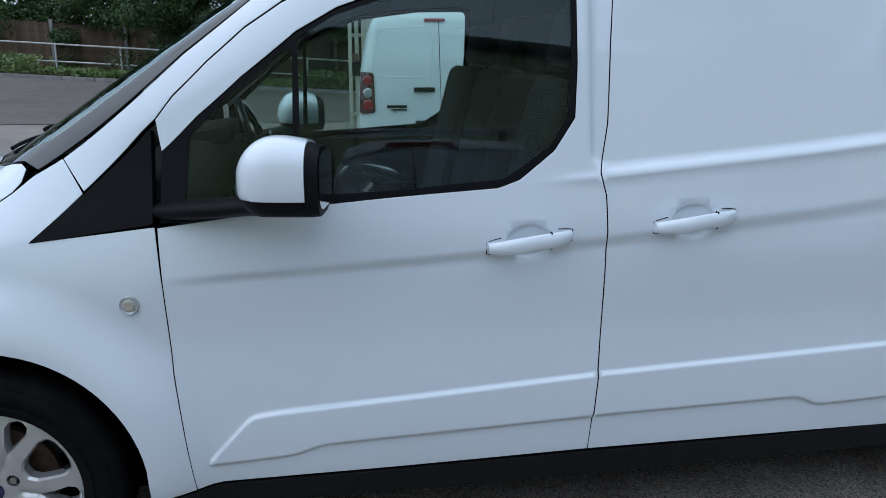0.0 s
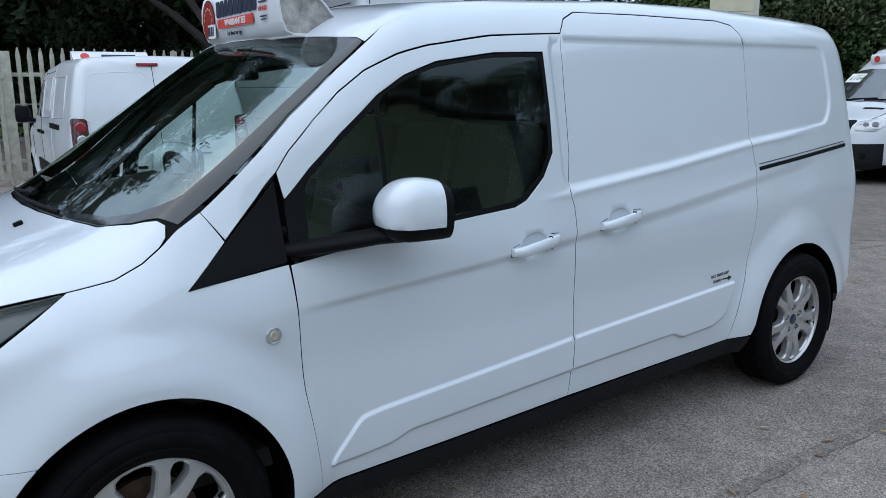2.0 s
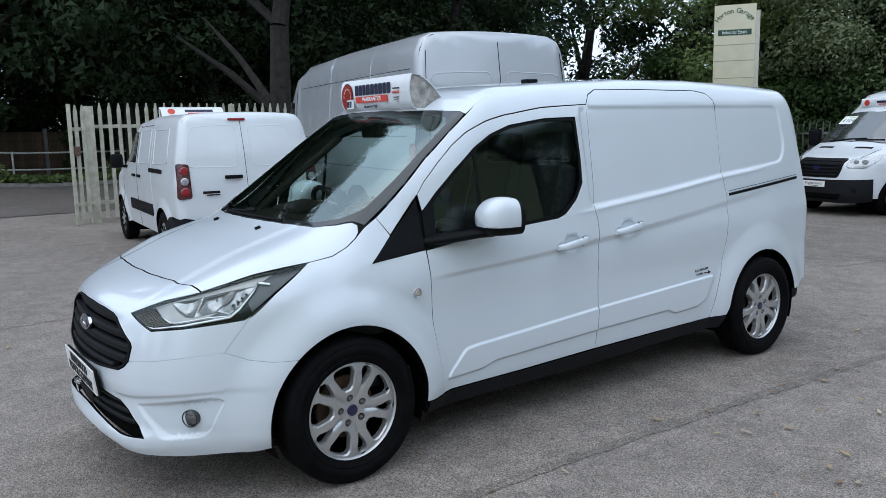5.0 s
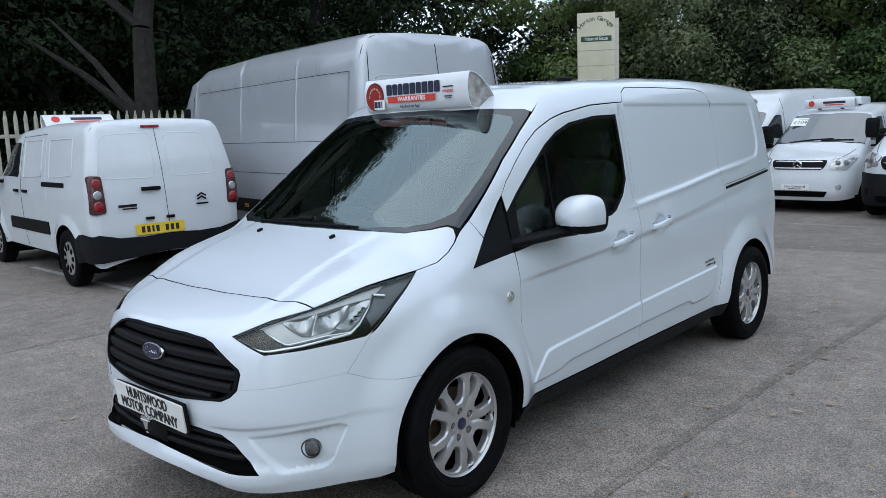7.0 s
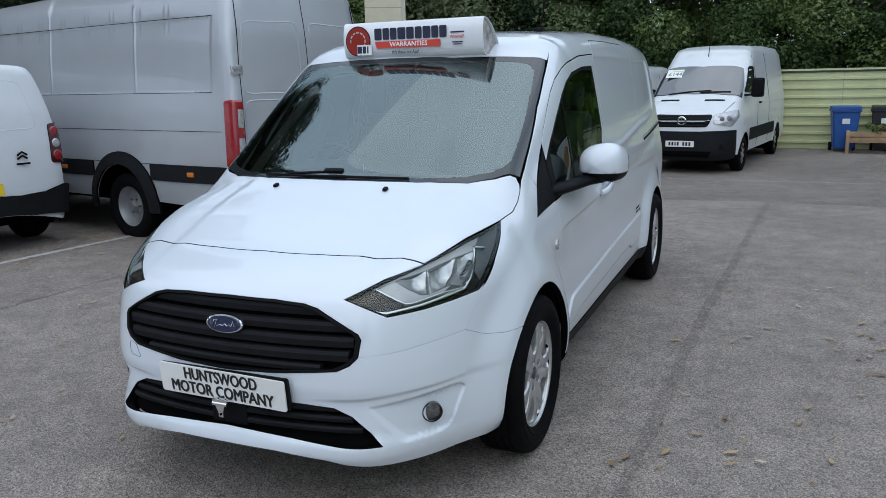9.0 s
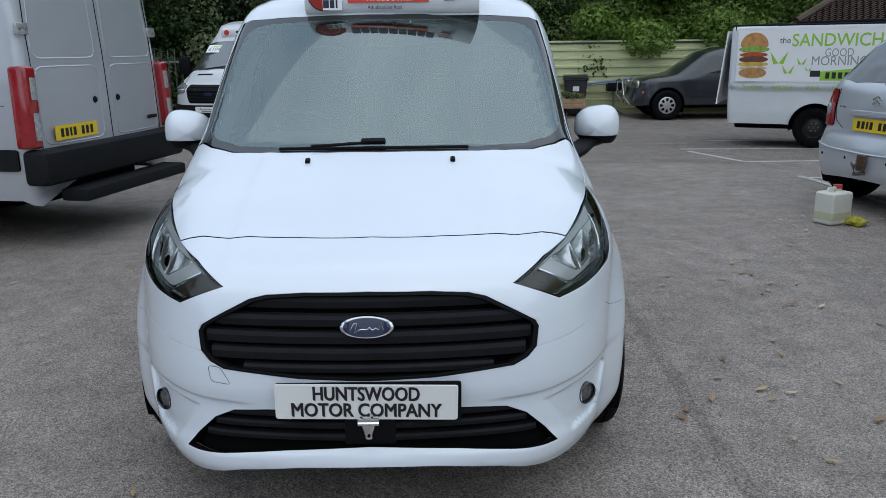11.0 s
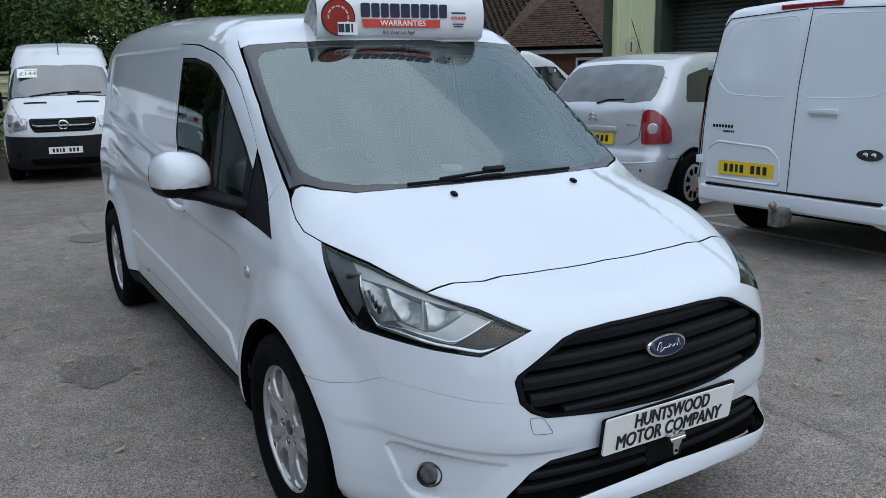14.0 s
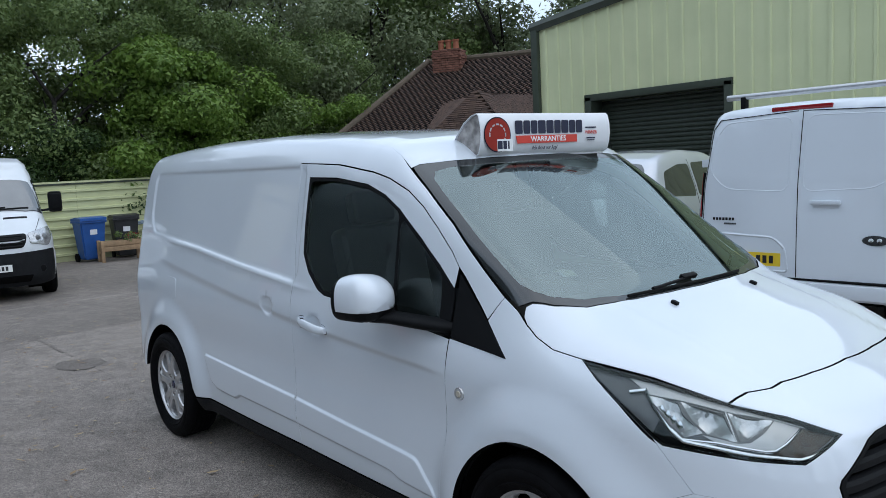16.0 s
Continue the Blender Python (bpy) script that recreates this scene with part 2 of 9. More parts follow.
def soft(xs, ys, w=0.05):
    """A smooth curve through a few knots."""
    lo, hi = xs[0] - 1, xs[-1] + 1
    gx = np.linspace(lo, hi, 3001)
    gy = np.interp(gx, xs, ys)
    gy[gx < xs[0]] = ys[0] + (gx[gx < xs[0]] - xs[0]) * (ys[1] - ys[0]) / (xs[1] - xs[0])
    gy[gx > xs[-1]] = ys[-1] + (gx[gx > xs[-1]] - xs[-1]) * (ys[-1] - ys[-2]) / (xs[-1] - xs[-2])
    n = max(1, int(w / (gx[1] - gx[0])))
    for _ in range(2):
        pad = np.concatenate([np.full(n, gy[0]), gy, np.full(n, gy[-1])])
        gy = np.convolve(pad, np.ones(2 * n + 1) / (2 * n + 1), "valid")
    return lambda x: np.interp(x, gx, gy)


def poly_dist(px, pz, poly):
    """Signed distance to a closed outline, positive inside."""
    poly = np.asarray(poly, float)
    d = np.full(np.shape(px), 9.0)
    inside = np.zeros(np.shape(px), bool)
    for (ax, az), (bx, bz) in zip(poly, np.roll(poly, -1, 0)):
        ex, ez = bx - ax, bz - az
        t = np.clip(((px - ax) * ex + (pz - az) * ez) / (ex * ex + ez * ez + 1e-12), 0, 1)
        d = np.minimum(d, np.hypot(px - ax - t * ex, pz - az - t * ez))
        if az != bz:
            inside ^= ((az > pz) != (bz > pz)) & (px < (bx - ax) * (pz - az) / (bz - az) + ax)
    return np.where(inside, d, -d)


def rounded(poly, r=0.03, n=5):
    """An outline with its corners rounded by r."""
    P, out = [np.asarray(p, float) for p in poly], []
    for i, p in enumerate(P):
        a, b = P[i - 1] - p, P[(i + 1) % len(P)] - p
        la, lb = np.linalg.norm(a), np.linalg.norm(b)
        k = min(r, la * 0.45, lb * 0.45)
        s, e = p + a / la * k, p + b / lb * k
        for t in np.linspace(0, 1, n):
            out.append((1 - t) ** 2 * s + 2 * t * (1 - t) * p + t * t * e)
    return out


def arc(cx, cz, r, a0, a1, n=14):
    return [(cx + r * math.cos(radians(a)), cz + r * math.sin(radians(a))) for a in np.linspace(a0, a1, n)]


class Body:
    """A vehicle's skin as one smooth closed field, cut into panels along its joints."""

    def __init__(self, field, zc=0.6, ball=(0.15, 0.0, 0.5)):
        self.f, self.zc, self.ball, self.stern, self.e = field, zc, np.array(ball), np.array(ball), 4e-3

    def ray(self, o, d, far=4.5):
        o, d = np.broadcast_arrays(np.asarray(o, float), np.asarray(d, float))
        n = 46
        lo = np.zeros(len(o)) + 1e-3
        hi = np.full(len(o), far)
        done = np.zeros(len(o), bool)
        for k in range(1, n + 1):
            t = far * k / n
            out = (self.f(o + d * t) > 0) & ~done
            lo[out], hi[out] = far * (k - 1) / n, t
            done |= out
        for _ in range(16):
            mid = (lo + hi) / 2
            out = self.f(o + d * mid[:, None]) > 0
            hi, lo = np.where(out, mid, hi), np.where(out, lo, mid)
        return o + d * ((lo + hi) / 2)[:, None]

    def normal(self, P, e=2e-3):
        g = np.stack([self.f(P + np.eye(3)[i] * e) - self.f(P - np.eye(3)[i] * e) for i in range(3)], -1)
        return g / (np.linalg.norm(g, axis=1, keepdims=True) + 1e-12)

    def side(self, pts, s=-1):
        p = np.array(pts, float)
        return self.ray(np.stack([p[:, 0], 0 * p[:, 0], p[:, 1]], -1), (0, s, 0), 1.6)

    def top(self, pts):
        p = np.array(pts, float)
        return self.ray(np.stack([p[:, 0], p[:, 1], np.full(len(p), 0.45)], -1), (0, 0, 1), 3.0)

    def front(self, pts, x0=0.2):
        p = np.array(pts, float)
        return self.ray(np.stack([np.full(len(p), x0), p[:, 0], p[:, 1]], -1), (-1, 0, 0), 2.5)

    def rear(self, pts, x0=1.0):
        p = np.array(pts, float)
        return self.ray(np.stack([np.full(len(p), x0), p[:, 0], p[:, 1]], -1), (1, 0, 0), 6.5)

    def flat(self, P, mode):
        if mode == "sec":
            return np.stack([P[:, 0], 0.95 * np.arctan2(P[:, 1], P[:, 2] - self.zc)], -1)
        if mode == "rear":
            return P[:, 1:].copy()
        if mode == "tail":
            q = P - self.stern
            return 0.9 * np.stack([np.arctan2(q[:, 1], q[:, 0]), np.arctan2(q[:, 2], np.hypot(q[:, 0], q[:, 1]))], -1)
        q = P - self.ball
        return 0.9 * np.stack([np.arctan2(q[:, 1], -q[:, 0]), np.arctan2(q[:, 2], np.hypot(q[:, 0], q[:, 1]))], -1)

    def lift(self, U, mode):
        if mode == "sec":
            a = U[:, 1] / 0.95
            return self.ray(np.stack([U[:, 0], 0 * a, 0 * a + self.zc], -1), np.stack([0 * a, np.sin(a), np.cos(a)], -1), 3.0)
        if mode == "rear":
            return self.rear(U)
        if mode == "tail":
            a, b = U[:, 0] / 0.9, U[:, 1] / 0.9
            return self.ray(self.stern[None], np.stack([np.cos(a) * np.cos(b), np.sin(a) * np.cos(b), np.sin(b)], -1), 3.0)
        a, b = U[:, 0] / 0.9, U[:, 1] / 0.9
        return self.ray(self.ball[None], np.stack([-np.cos(a) * np.cos(b), np.sin(a) * np.cos(b), np.sin(b)], -1), 3.0)

    def skin(self, outline, mode, step=0.03, holes=(), gap=0.002, fine=(), edge=0.02):
        """Triangles of the skin inside an outline of points in space: points, normals, faces and the rims."""
        loops = []
        for loop in (outline, *holes):
            u = self.flat(np.asarray(loop, float), mode)
            if gap and len(loops) == 0:
                u = shrink(u, gap)
            elif gap:
                u = shrink(u, -gap)
            loops.append(dense(u, edge))
        allb = np.concatenate(loops)
        lo, hi = allb.min(0), allb.max(0)
        gx, gy = np.meshgrid(np.arange(lo[0] + step / 2, hi[0], step), np.arange(lo[1] + step / 2, hi[1], step))
        g = np.stack([gx.ravel(), gy.ravel()], -1)
        for q in fine:
            q = self.flat(np.asarray(q, float), mode)
            q = q[(q[:, 0] > lo[0]) & (q[:, 0] < hi[0]) & (q[:, 1] > lo[1]) & (q[:, 1] < hi[1])]
            if len(q):
                cell = {(int(a // 0.014), int(b // 0.014)) for a, b in q}
                free = np.array([(int(a // 0.014), int(b // 0.014)) not in cell for a, b in g], bool)
                g = np.concatenate([g[free], q])
        keep = poly_dist(g[:, 0], g[:, 1], loops[0]) > edge * 0.4
        for h in loops[1:]:
            keep &= poly_dist(g[:, 0], g[:, 1], h) < -edge * 0.4
        g = g[keep]
        verts = np.concatenate(loops + [g])
        faces, at = [], 0
        for h in loops:
            faces.append(list(range(at, at + len(h))))
            at += len(h)
        r = delaunay_2d_cdt([Vector(v) for v in verts], [], [faces[0]], 1, 1e-7) if len(loops) == 1 else \
            delaunay_2d_cdt([Vector(v) for v in verts], [(f[i], f[(i + 1) % len(f)]) for f in faces for i in range(len(f))], [], 1 if False else 0, 1e-7)
        u = np.array([tuple(v) for v in r[0]])
        tris = np.array([t for t in r[2] if len(t) == 3], int)
        c = u[tris].mean(1)
        ok = poly_dist(c[:, 0], c[:, 1], loops[0]) > 0
        for h in loops[1:]:
            ok &= poly_dist(c[:, 0], c[:, 1], h) < 0
        P = self.lift(u, mode)
        return P, self.normal(P, self.e), tris[ok], None


def shrink(u, d):
    """Moves an outline inwards by d (outwards if d is negative)."""
    area = np.sum(u[:, 0] * np.roll(u[:, 1], -1) - u[:, 1] * np.roll(u[:, 0], -1))
    e = np.roll(u, -1, 0) - u
    n = np.stack([-e[:, 1], e[:, 0]], -1) / (np.linalg.norm(e, axis=1, keepdims=True) + 1e-9)
    n = n if area > 0 else -n
    m = n + np.roll(n, 1, 0)
    m /= np.maximum(np.linalg.norm(m, axis=1, keepdims=True), 0.3)
    return u + m * d


def dense(u, step):
    out = []
    for a, b in zip(u, np.roll(u, -1, 0)):
        n = max(1, int(np.linalg.norm(b - a) / step))
        out += [a + (b - a) * i / n for i in range(n)]
    return np.array(out)


# ---------------------------------------------------------------- the white panel van: its skin
HUB_F, HUB_R, HUB_Z, TYRE = 0.0, 3.062, 0.322, 0.322
v_prof = soft([-1.1, -0.85, -0.563, -0.35, -0.14, -0.075, 0.775, 0.87, 1.05, 1.4, 2.0, 2.6, 3.2, 3.8],
              [0.76, 0.825, 0.90, 0.992, 1.066, 1.085, 1.670, 1.707, 1.737, 1.762, 1.79, 1.795, 1.778, 1.745], 0.035)
v_width = soft([0.15, 0.24, 0.31, 0.42, 0.55, 0.68, 0.84, 0.95, 1.08, 1.3, 1.62, 1.8],
               [0.79, 0.832, 0.853, 0.860, 0.858, 0.851, 0.861, 0.858, 0.836, 0.797, 0.736, 0.70], 0.03)
v_nose = soft([0.15, 0.22, 0.27, 0.31, 0.345, 0.44, 0.50, 0.56, 0.63, 0.70, 0.79, 0.84, 0.90, 1.0],
              [-0.80, -0.87, -0.905, -0.905, -0.875, -0.872, -0.882, -0.878, -0.866, -0.852, -0.828, -0.79, -0.70, -0.55], 0.008)
v_swage = soft([0.35, 0.8, 1.13, 1.54, 2.1, 2.61, 3.3], [0.842, 0.868, 0.888, 0.920, 0.975, 1.034, 1.115], 0.05)
v_belt = soft([0.3, 0.9, 1.53, 2.1, 2.66, 3.4], [1.0, 1.035, 1.075, 1.125, 1.185, 1.24], 0.05)
MOULD = rounded([(0.508, 0.352), (0.625, 0.478), (0.70, 0.487), (1.1, 0.511), (1.55, 0.541), (2.56, 0.590), (2.48, 0.45), (2.40, 0.418),
                 (2.18, 0.408), (2.125, 0.436), (1.54, 0.420), (1.50, 0.417), (0.80, 0.388), (0.73, 0.364), (0.60, 0.355)], 0.022)
BLANK = rounded([(1.50, 1.085), (2.1, 1.135), (2.66, 1.195), (3.36, 1.25), (3.42, 1.35), (3.40, 1.61), (1.50, 1.605)], 0.06)
v_shelf = soft([0.0, 0.3, 0.5, 0.74, 0.9], [0.462, 0.466, 0.476, 0.500, 0.515], 0.03)
FOG = rounded([(0.50, 0.442), (0.62, 0.458), (0.735, 0.474), (0.752, 0.455), (0.722, 0.335), (0.70, 0.312), (0.61, 0.304)], 0.02)


def van_field(P):
    x, y, z = P[..., 0], np.abs(P[..., 1]), P[..., 2]
    bow = 0.22 * sstep((x + 0.45) / 0.5) * (1 - 0.8 * sstep((x - 0.9) / 0.5))
    crown = 0.02 + 0.05 * sstep((x - 0.5) / 0.6) + 0.05 * sstep((-0.55 - x) / 0.3)
    u = x - bow * y * y
    slope = (v_prof(u + 0.01) - v_prof(u - 0.01)) / 0.02
    hood = sstep((0.46 - y) / 0.05) * 0.006 * sstep((0.02 - x) / 0.1)
    ft = (z - v_prof(u) + crown * y * y - hood) / np.sqrt(1 + slope * slope)
    w = v_width(z)
    w = w - 0.075 * sstep((1.0 - x) / 1.0) * sstep((z - 0.78) / 0.40) + 0.0
    w = w - 0.30 * np.maximum(-0.14 - x, 0) ** 1.6
    w = w - 0.015 * sstep((x - 2.9) / 1.0) * sstep((z - 0.5) / 0.8) - 0.01 * sstep((x - 2.9) / 1.0)
    # crease at handle height, moulded lower doors, blanked upper panels
    b = v_swage(x) - z
    along = sstep((x - 0.38) / 0.25) * (1 - sstep((x - 3.0) / 0.3))
    w = w - 0.015 * sstep(b / (0.022 + 0.012 * np.clip(x, 0, 3))) * np.exp(-np.maximum(b, 0) / 0.13) * along
    near = (x > 0.4) & (x < 3.5) & (z > 0.25) & (z < 1.68)
    if near.any():
        add = np.zeros(x.shape)
        q = near & (z < 0.66)
        add[q] += 0.010 * sstep(poly_dist(x[q], z[q], MOULD) / 0.008 + 0.5)
        q = near & (z > 1.03)
        add[q] -= 0.010 * sstep(poly_dist(x[q], z[q], BLANK) / 0.022 + 0.5)
        w = w + add
    wc = v_belt(x)
    w = w + 0.006 * np.exp(-((z - wc + 0.008) / 0.012) ** 2) * sstep((x - 1.3) / 0.3) * (1 - sstep((x - 2.9) / 0.4))
    for hx in (HUB_F, HUB_R):
        r = np.hypot(x - hx, z - HUB_Z)
        lift = 0.052 if hx == HUB_F else 0.036
        w = w + lift * (1 - sstep((r - 0.385) / 0.17)) * sstep((z - 0.1) / 0.2)
    for hx, hz in ((1.335, 0.905), (1.775, 0.945)):
        w = w - 0.013 * np.sqrt(np.maximum(1 - ((x - hx) / 0.062) ** 2 - ((z - hz - 0.003) / 0.045) ** 2, 0))
    fs = y - w
    fx = v_nose(z) + 0.22 * y * y + 1.2 * np.maximum(y - 0.42, 0) ** 2
    dip = 0.05 * sstep((y - 0.15) / 0.3)
    fx = fx + 0.03 * sstep((y - 0.5) / 0.2) * sstep((0.36 - z) / 0.05)
    # shelf across the bumper over the intake and the fog lamps
    b = v_shelf(y) - z
    fx = fx + 0.016 * sstep(b / 0.013) * np.exp(-np.maximum(b, 0) / 0.06) * sstep((y - 0.30) / 0.22)
    q = (x < -0.2) & (z < 0.5) & (z > 0.28)
    if q.any():
        add = np.zeros(x.shape)
        d = poly_dist(y[q], z[q], FOG)
        add[q] = 0.038 * sstep(d / 0.012) * (0.15 + 0.85 * sstep((y[q] - 0.50) / 0.18))
        fx = fx + add
    ff = fx - x
    fr = x - (3.72 - 0.06 * sstep((z - 0.9) / 0.9) - 0.05 * y * y)
    kts = 0.10 + 0.16 * (1 - sstep((x + 0.1) / 0.25)) + 0.10 * sstep((x - 0.75) / 0.3)
    f = smax(ft, fs, kts)
    f = smax(f, smax(ff, fs, 0.22), 0.10)
    return smax(f, fr, 0.11)


van_body = Body(van_field)
def panel(body, name, outline, mode, m, parent, label="", step=0.03, holes=(), gap=0.0028, depth=0.03, fine=(), lift=0.0, mirror=False, edge=0.02):
    """One panel of a skin with rolled edges, shaded by the skin's own curvature."""
    P, N, T, _ = body.skin(outline, mode, step, holes, gap, fine, edge)
    P = P + N * lift
    e1, e2 = P[T[:, 1]] - P[T[:, 0]], P[T[:, 2]] - P[T[:, 0]]
    flip = np.einsum("ij,ij->i", np.cross(e1, e2), N[T].mean(1)) < 0
    T[flip] = T[flip][:, ::-1]
    edges = {}
    for a, b, c in T:
        for i, j in ((a, b), (b, c), (c, a)):
            if (j, i) in edges:
                del edges[(j, i)]
            else:
                edges[(i, j)] = 1
    verts, norms, faces = list(P), list(N), [tuple(t) for t in T]
    outward = {}
    for i, j in edges:
        o = np.cross(P[j] - P[i], N[i])
        o /= np.linalg.norm(o) + 1e-9
        for k in (i, j):
            outward[k] = outward.get(k, 0) + o
    r1, r2, dark = {}, {}, []
    for k, o in outward.items():
        o = o / (np.linalg.norm(o) + 1e-9)
        r1[k] = len(verts)
        verts.append(P[k] - N[k] * 0.0018 + o * 0.0012)
        q = N[k] * 0.5 + o
        norms.append(q / np.linalg.norm(q))
        r2[k] = len(verts)
        verts.append(P[k] - N[k] * depth + o * 0.0012)
        norms.append(o)
    for i, j in edges:
        faces.append((j, i, r1[i], r1[j]))
        dark.append(len(faces))
        faces.append((r1[j], r1[i], r2[i], r2[j]))
    verts, norms = np.array(verts), np.array(norms)
    if mirror:
        verts = verts * (1, -1, 1)
        norms = norms * (1, -1, 1)
        faces = [tuple(reversed(f)) for f in faces]
    me = bpy.data.meshes.new(name)
    me.from_pydata(verts.tolist(), [], faces)
    me.update()
    me.shade_smooth()
    me.normals_split_custom_set_from_vertices(norms.tolist())
    ob = mesh_object(name, me, parent, label, m)
    # flange inside the gap coloured dark, standing for the shade between panels
    if depth > 0.015:
        me.materials.append(DARK)
        me.polygons.foreach_set("material_index", np.isin(np.arange(len(faces)), dark).astype(int).tolist())
    return ob


def inset(body, d):
    """The same skin moved inwards by d."""
    b = Body(lambda P: body.f(P) + d, body.zc, body.ball)
    b.e = 0.012
    return b


def symmetric(half):
    """A closed outline from its half at negative y, from the middle out and back to the middle."""
    h = np.asarray(half, float)
    o = h[::-1] * (1, -1, 1)
    return np.concatenate([h, o[1:-1] if abs(h[0][1]) < 1e-6 and abs(h[-1][1]) < 1e-6 else o])


# ---------------------------------------------------------------- the white panel van: panels
van = thing("panel_van", "clean white panel van with alloy wheels and a roof sign", "van")
DOOR_FRONT = [(0.432, 1.215), (0.425, 1.1), (0.432, 0.965), (0.436, 0.82), (0.446, 0.6), (0.482, 0.288)]
DOOR_ARC = [(0.432, 1.215), (0.475, 1.27), (0.56, 1.352), (0.65, 1.43), (0.74, 1.49), (0.86, 1.54), (0.985, 1.57), (1.24, 1.606), (1.568, 1.622)]
DOOR_REAR = [(1.568, 1.622), (1.555, 1.4), (1.545, 1.2), (1.522, 1.078), (1.537, 1.02), (1.542, 0.9), (1.540, 0.7), (1.535, 0.55), (1.524, 0.41), (1.518, 0.316)]
WINDOW = [(0.438, 0.972), (0.70, 1.003), (1.0, 1.030), (1.255, 1.046), (1.31, 1.065), (1.40, 1.135), (1.455, 1.215), (1.463, 1.35),
          (1.463, 1.555), (1.24, 1.548), (1.0, 1.518), (0.87, 1.475), (0.77, 1.418), (0.64, 1.315), (0.53, 1.22), (0.445, 1.14)]
SLIDE_REAR = [(2.53, 0.326), (2.565, 0.42), (2.63, 0.6), (2.685, 0.80), (2.70, 0.92), (2.695, 1.08), (2.675, 1.19), (2.69, 1.4), (2.70, 1.61), (2.69, 1.65)]
SLIDE_TOP = [(2.64, 1.69), (2.54, 1.706), (1.68, 1.703), (1.61, 1.675), (1.568, 1.622)]
ARCH_R = 0.375


def arch_pts(hx, a0, a1, n=22):
    return arc(hx, HUB_Z, ARCH_R, a0, a1, n)


def wire(s, P):
    """Side points as points in space."""
    return van_body.side(P, s)


def ws_x(y, x0):
    return x0 + 0.22 * y * y


HL_TOP = [(-0.785, -0.425, 0.80), (-0.68, -0.53, 0.855), (-0.567, -0.62, 0.897), (-0.35, -0.705, 0.945), (-0.128, -0.752, 0.972)]
HL_BOT = [(-0.128, -0.752, 0.972), (-0.20, -0.768, 0.925), (-0.30, -0.772, 0.86), (-0.395, -0.762, 0.785), (-0.42, -0.755, 0.768),
          (-0.52, -0.71, 0.757), (-0.63, -0.645, 0.745), (-0.738, -0.562, 0.738), (-0.785, -0.425, 0.80)]
GRILLE = [(0, 0.789), (-0.18, 0.787), (-0.29, 0.780), (-0.34, 0.768), (-0.43, 0.722), (-0.485, 0.69), (-0.495, 0.672), (-0.488, 0.615), (-0.462, 0.588), (-0.42, 0.568),
          (-0.2, 0.547), (0, 0.541)]
INTAKE = [(0, 0.452), (-0.30, 0.445), (-0.40, 0.437), (-0.46, 0.41), (-0.52, 0.352), (-0.56, 0.308), (-0.45, 0.312), (-0.25, 0.328), (0, 0.338)]


def flip_y(P, s):
    P = np.asarray(P, float)
    return P if s < 0 else P * (1, -1, 1)


def windscreen_edge(y0, y1, xa, n=13):
    return [(ws_x(y, xa), y) for y in np.linspace(y0, y1, n)]


def lines(P, offs=(-0.02, -0.010, -0.004, 0.004, 0.010, 0.02), closed=True, gap=0.012):
    """Rows of points along a crease, so that the skin bends along it."""
    P = np.asarray(P, float)
    P = dense(P, gap) if closed else np.concatenate([P[i] + (P[i + 1] - P[i]) * np.linspace(0, 1, max(2, int(np.linalg.norm(P[i + 1] - P[i]) / gap)), endpoint=False)[:, None] for i in range(len(P) - 1)])
    e = np.roll(P, -1, 0) - np.roll(P, 1, 0)
    n = np.stack([-e[:, 1], e[:, 0]], -1) / (np.linalg.norm(e, axis=1, keepdims=True) + 1e-9)
    Q = np.concatenate([P + n * o for o in offs])
    Q = Q[(Q[:, 0] > 0.3) & (Q[:, 0] < 3.6)]
    return van_body.side(Q, -1)


sx = np.arange(0.4, 3.2, 0.012)
CREASES = [lines(MOULD, (-0.02, -0.010, -0.005, -0.0025, 0.0, 0.0025, 0.005, 0.010, 0.02)), lines(BLANK, (-0.018, -0.009, 0.0, 0.009, 0.018)),
           lines(np.stack([sx, v_swage(sx)], -1), (-0.066, -0.052, -0.042, -0.033, -0.025, -0.018, -0.011, -0.004, 0.003, 0.012), False),
           lines(np.stack([sx, v_belt(sx)], -1), (-0.026, -0.014, -0.007, 0.0, 0.008), False)]
cup = [np.array([(hx + 0.062 * q * math.cos(a), hz + 0.003 + 0.045 * q * math.sin(a)) for q in (0.3, 0.6, 0.8, 0.92, 0.99, 1.04) for a in np.linspace(0, 2 * math.pi, 26)]) for hx, hz in ((1.335, 0.905), (1.775, 0.945))]
CREASES += [van_body.side(c, -1) for c in cup]


def along(P, mode, n=10):
    """Points laid closely on the skin between knots, shared by the two panels of a joint."""
    f = van_body.flat(np.asarray(P, float), mode)
    f = np.concatenate([a + (b - a) * np.linspace(0, 1, n, endpoint=False)[:, None] for a, b in zip(f, f[1:])] + [f[-1:]])
    return van_body.lift(f, mode)


seam = [(-0.2543, -0.86, 0.5976), (-0.36, -0.85, 0.603), (-0.45, -0.815, 0.618), (-0.521, -0.754, 0.652), (-0.63, -0.68, 0.640), (-0.73, -0.59, 0.624)]
SEAM_WING, SEAM_NOSE = along(seam[:4], "sph"), along(seam[3:], "sph")
LAMP_JOINT = along([seam[3], HL_BOT[3]], "sph")


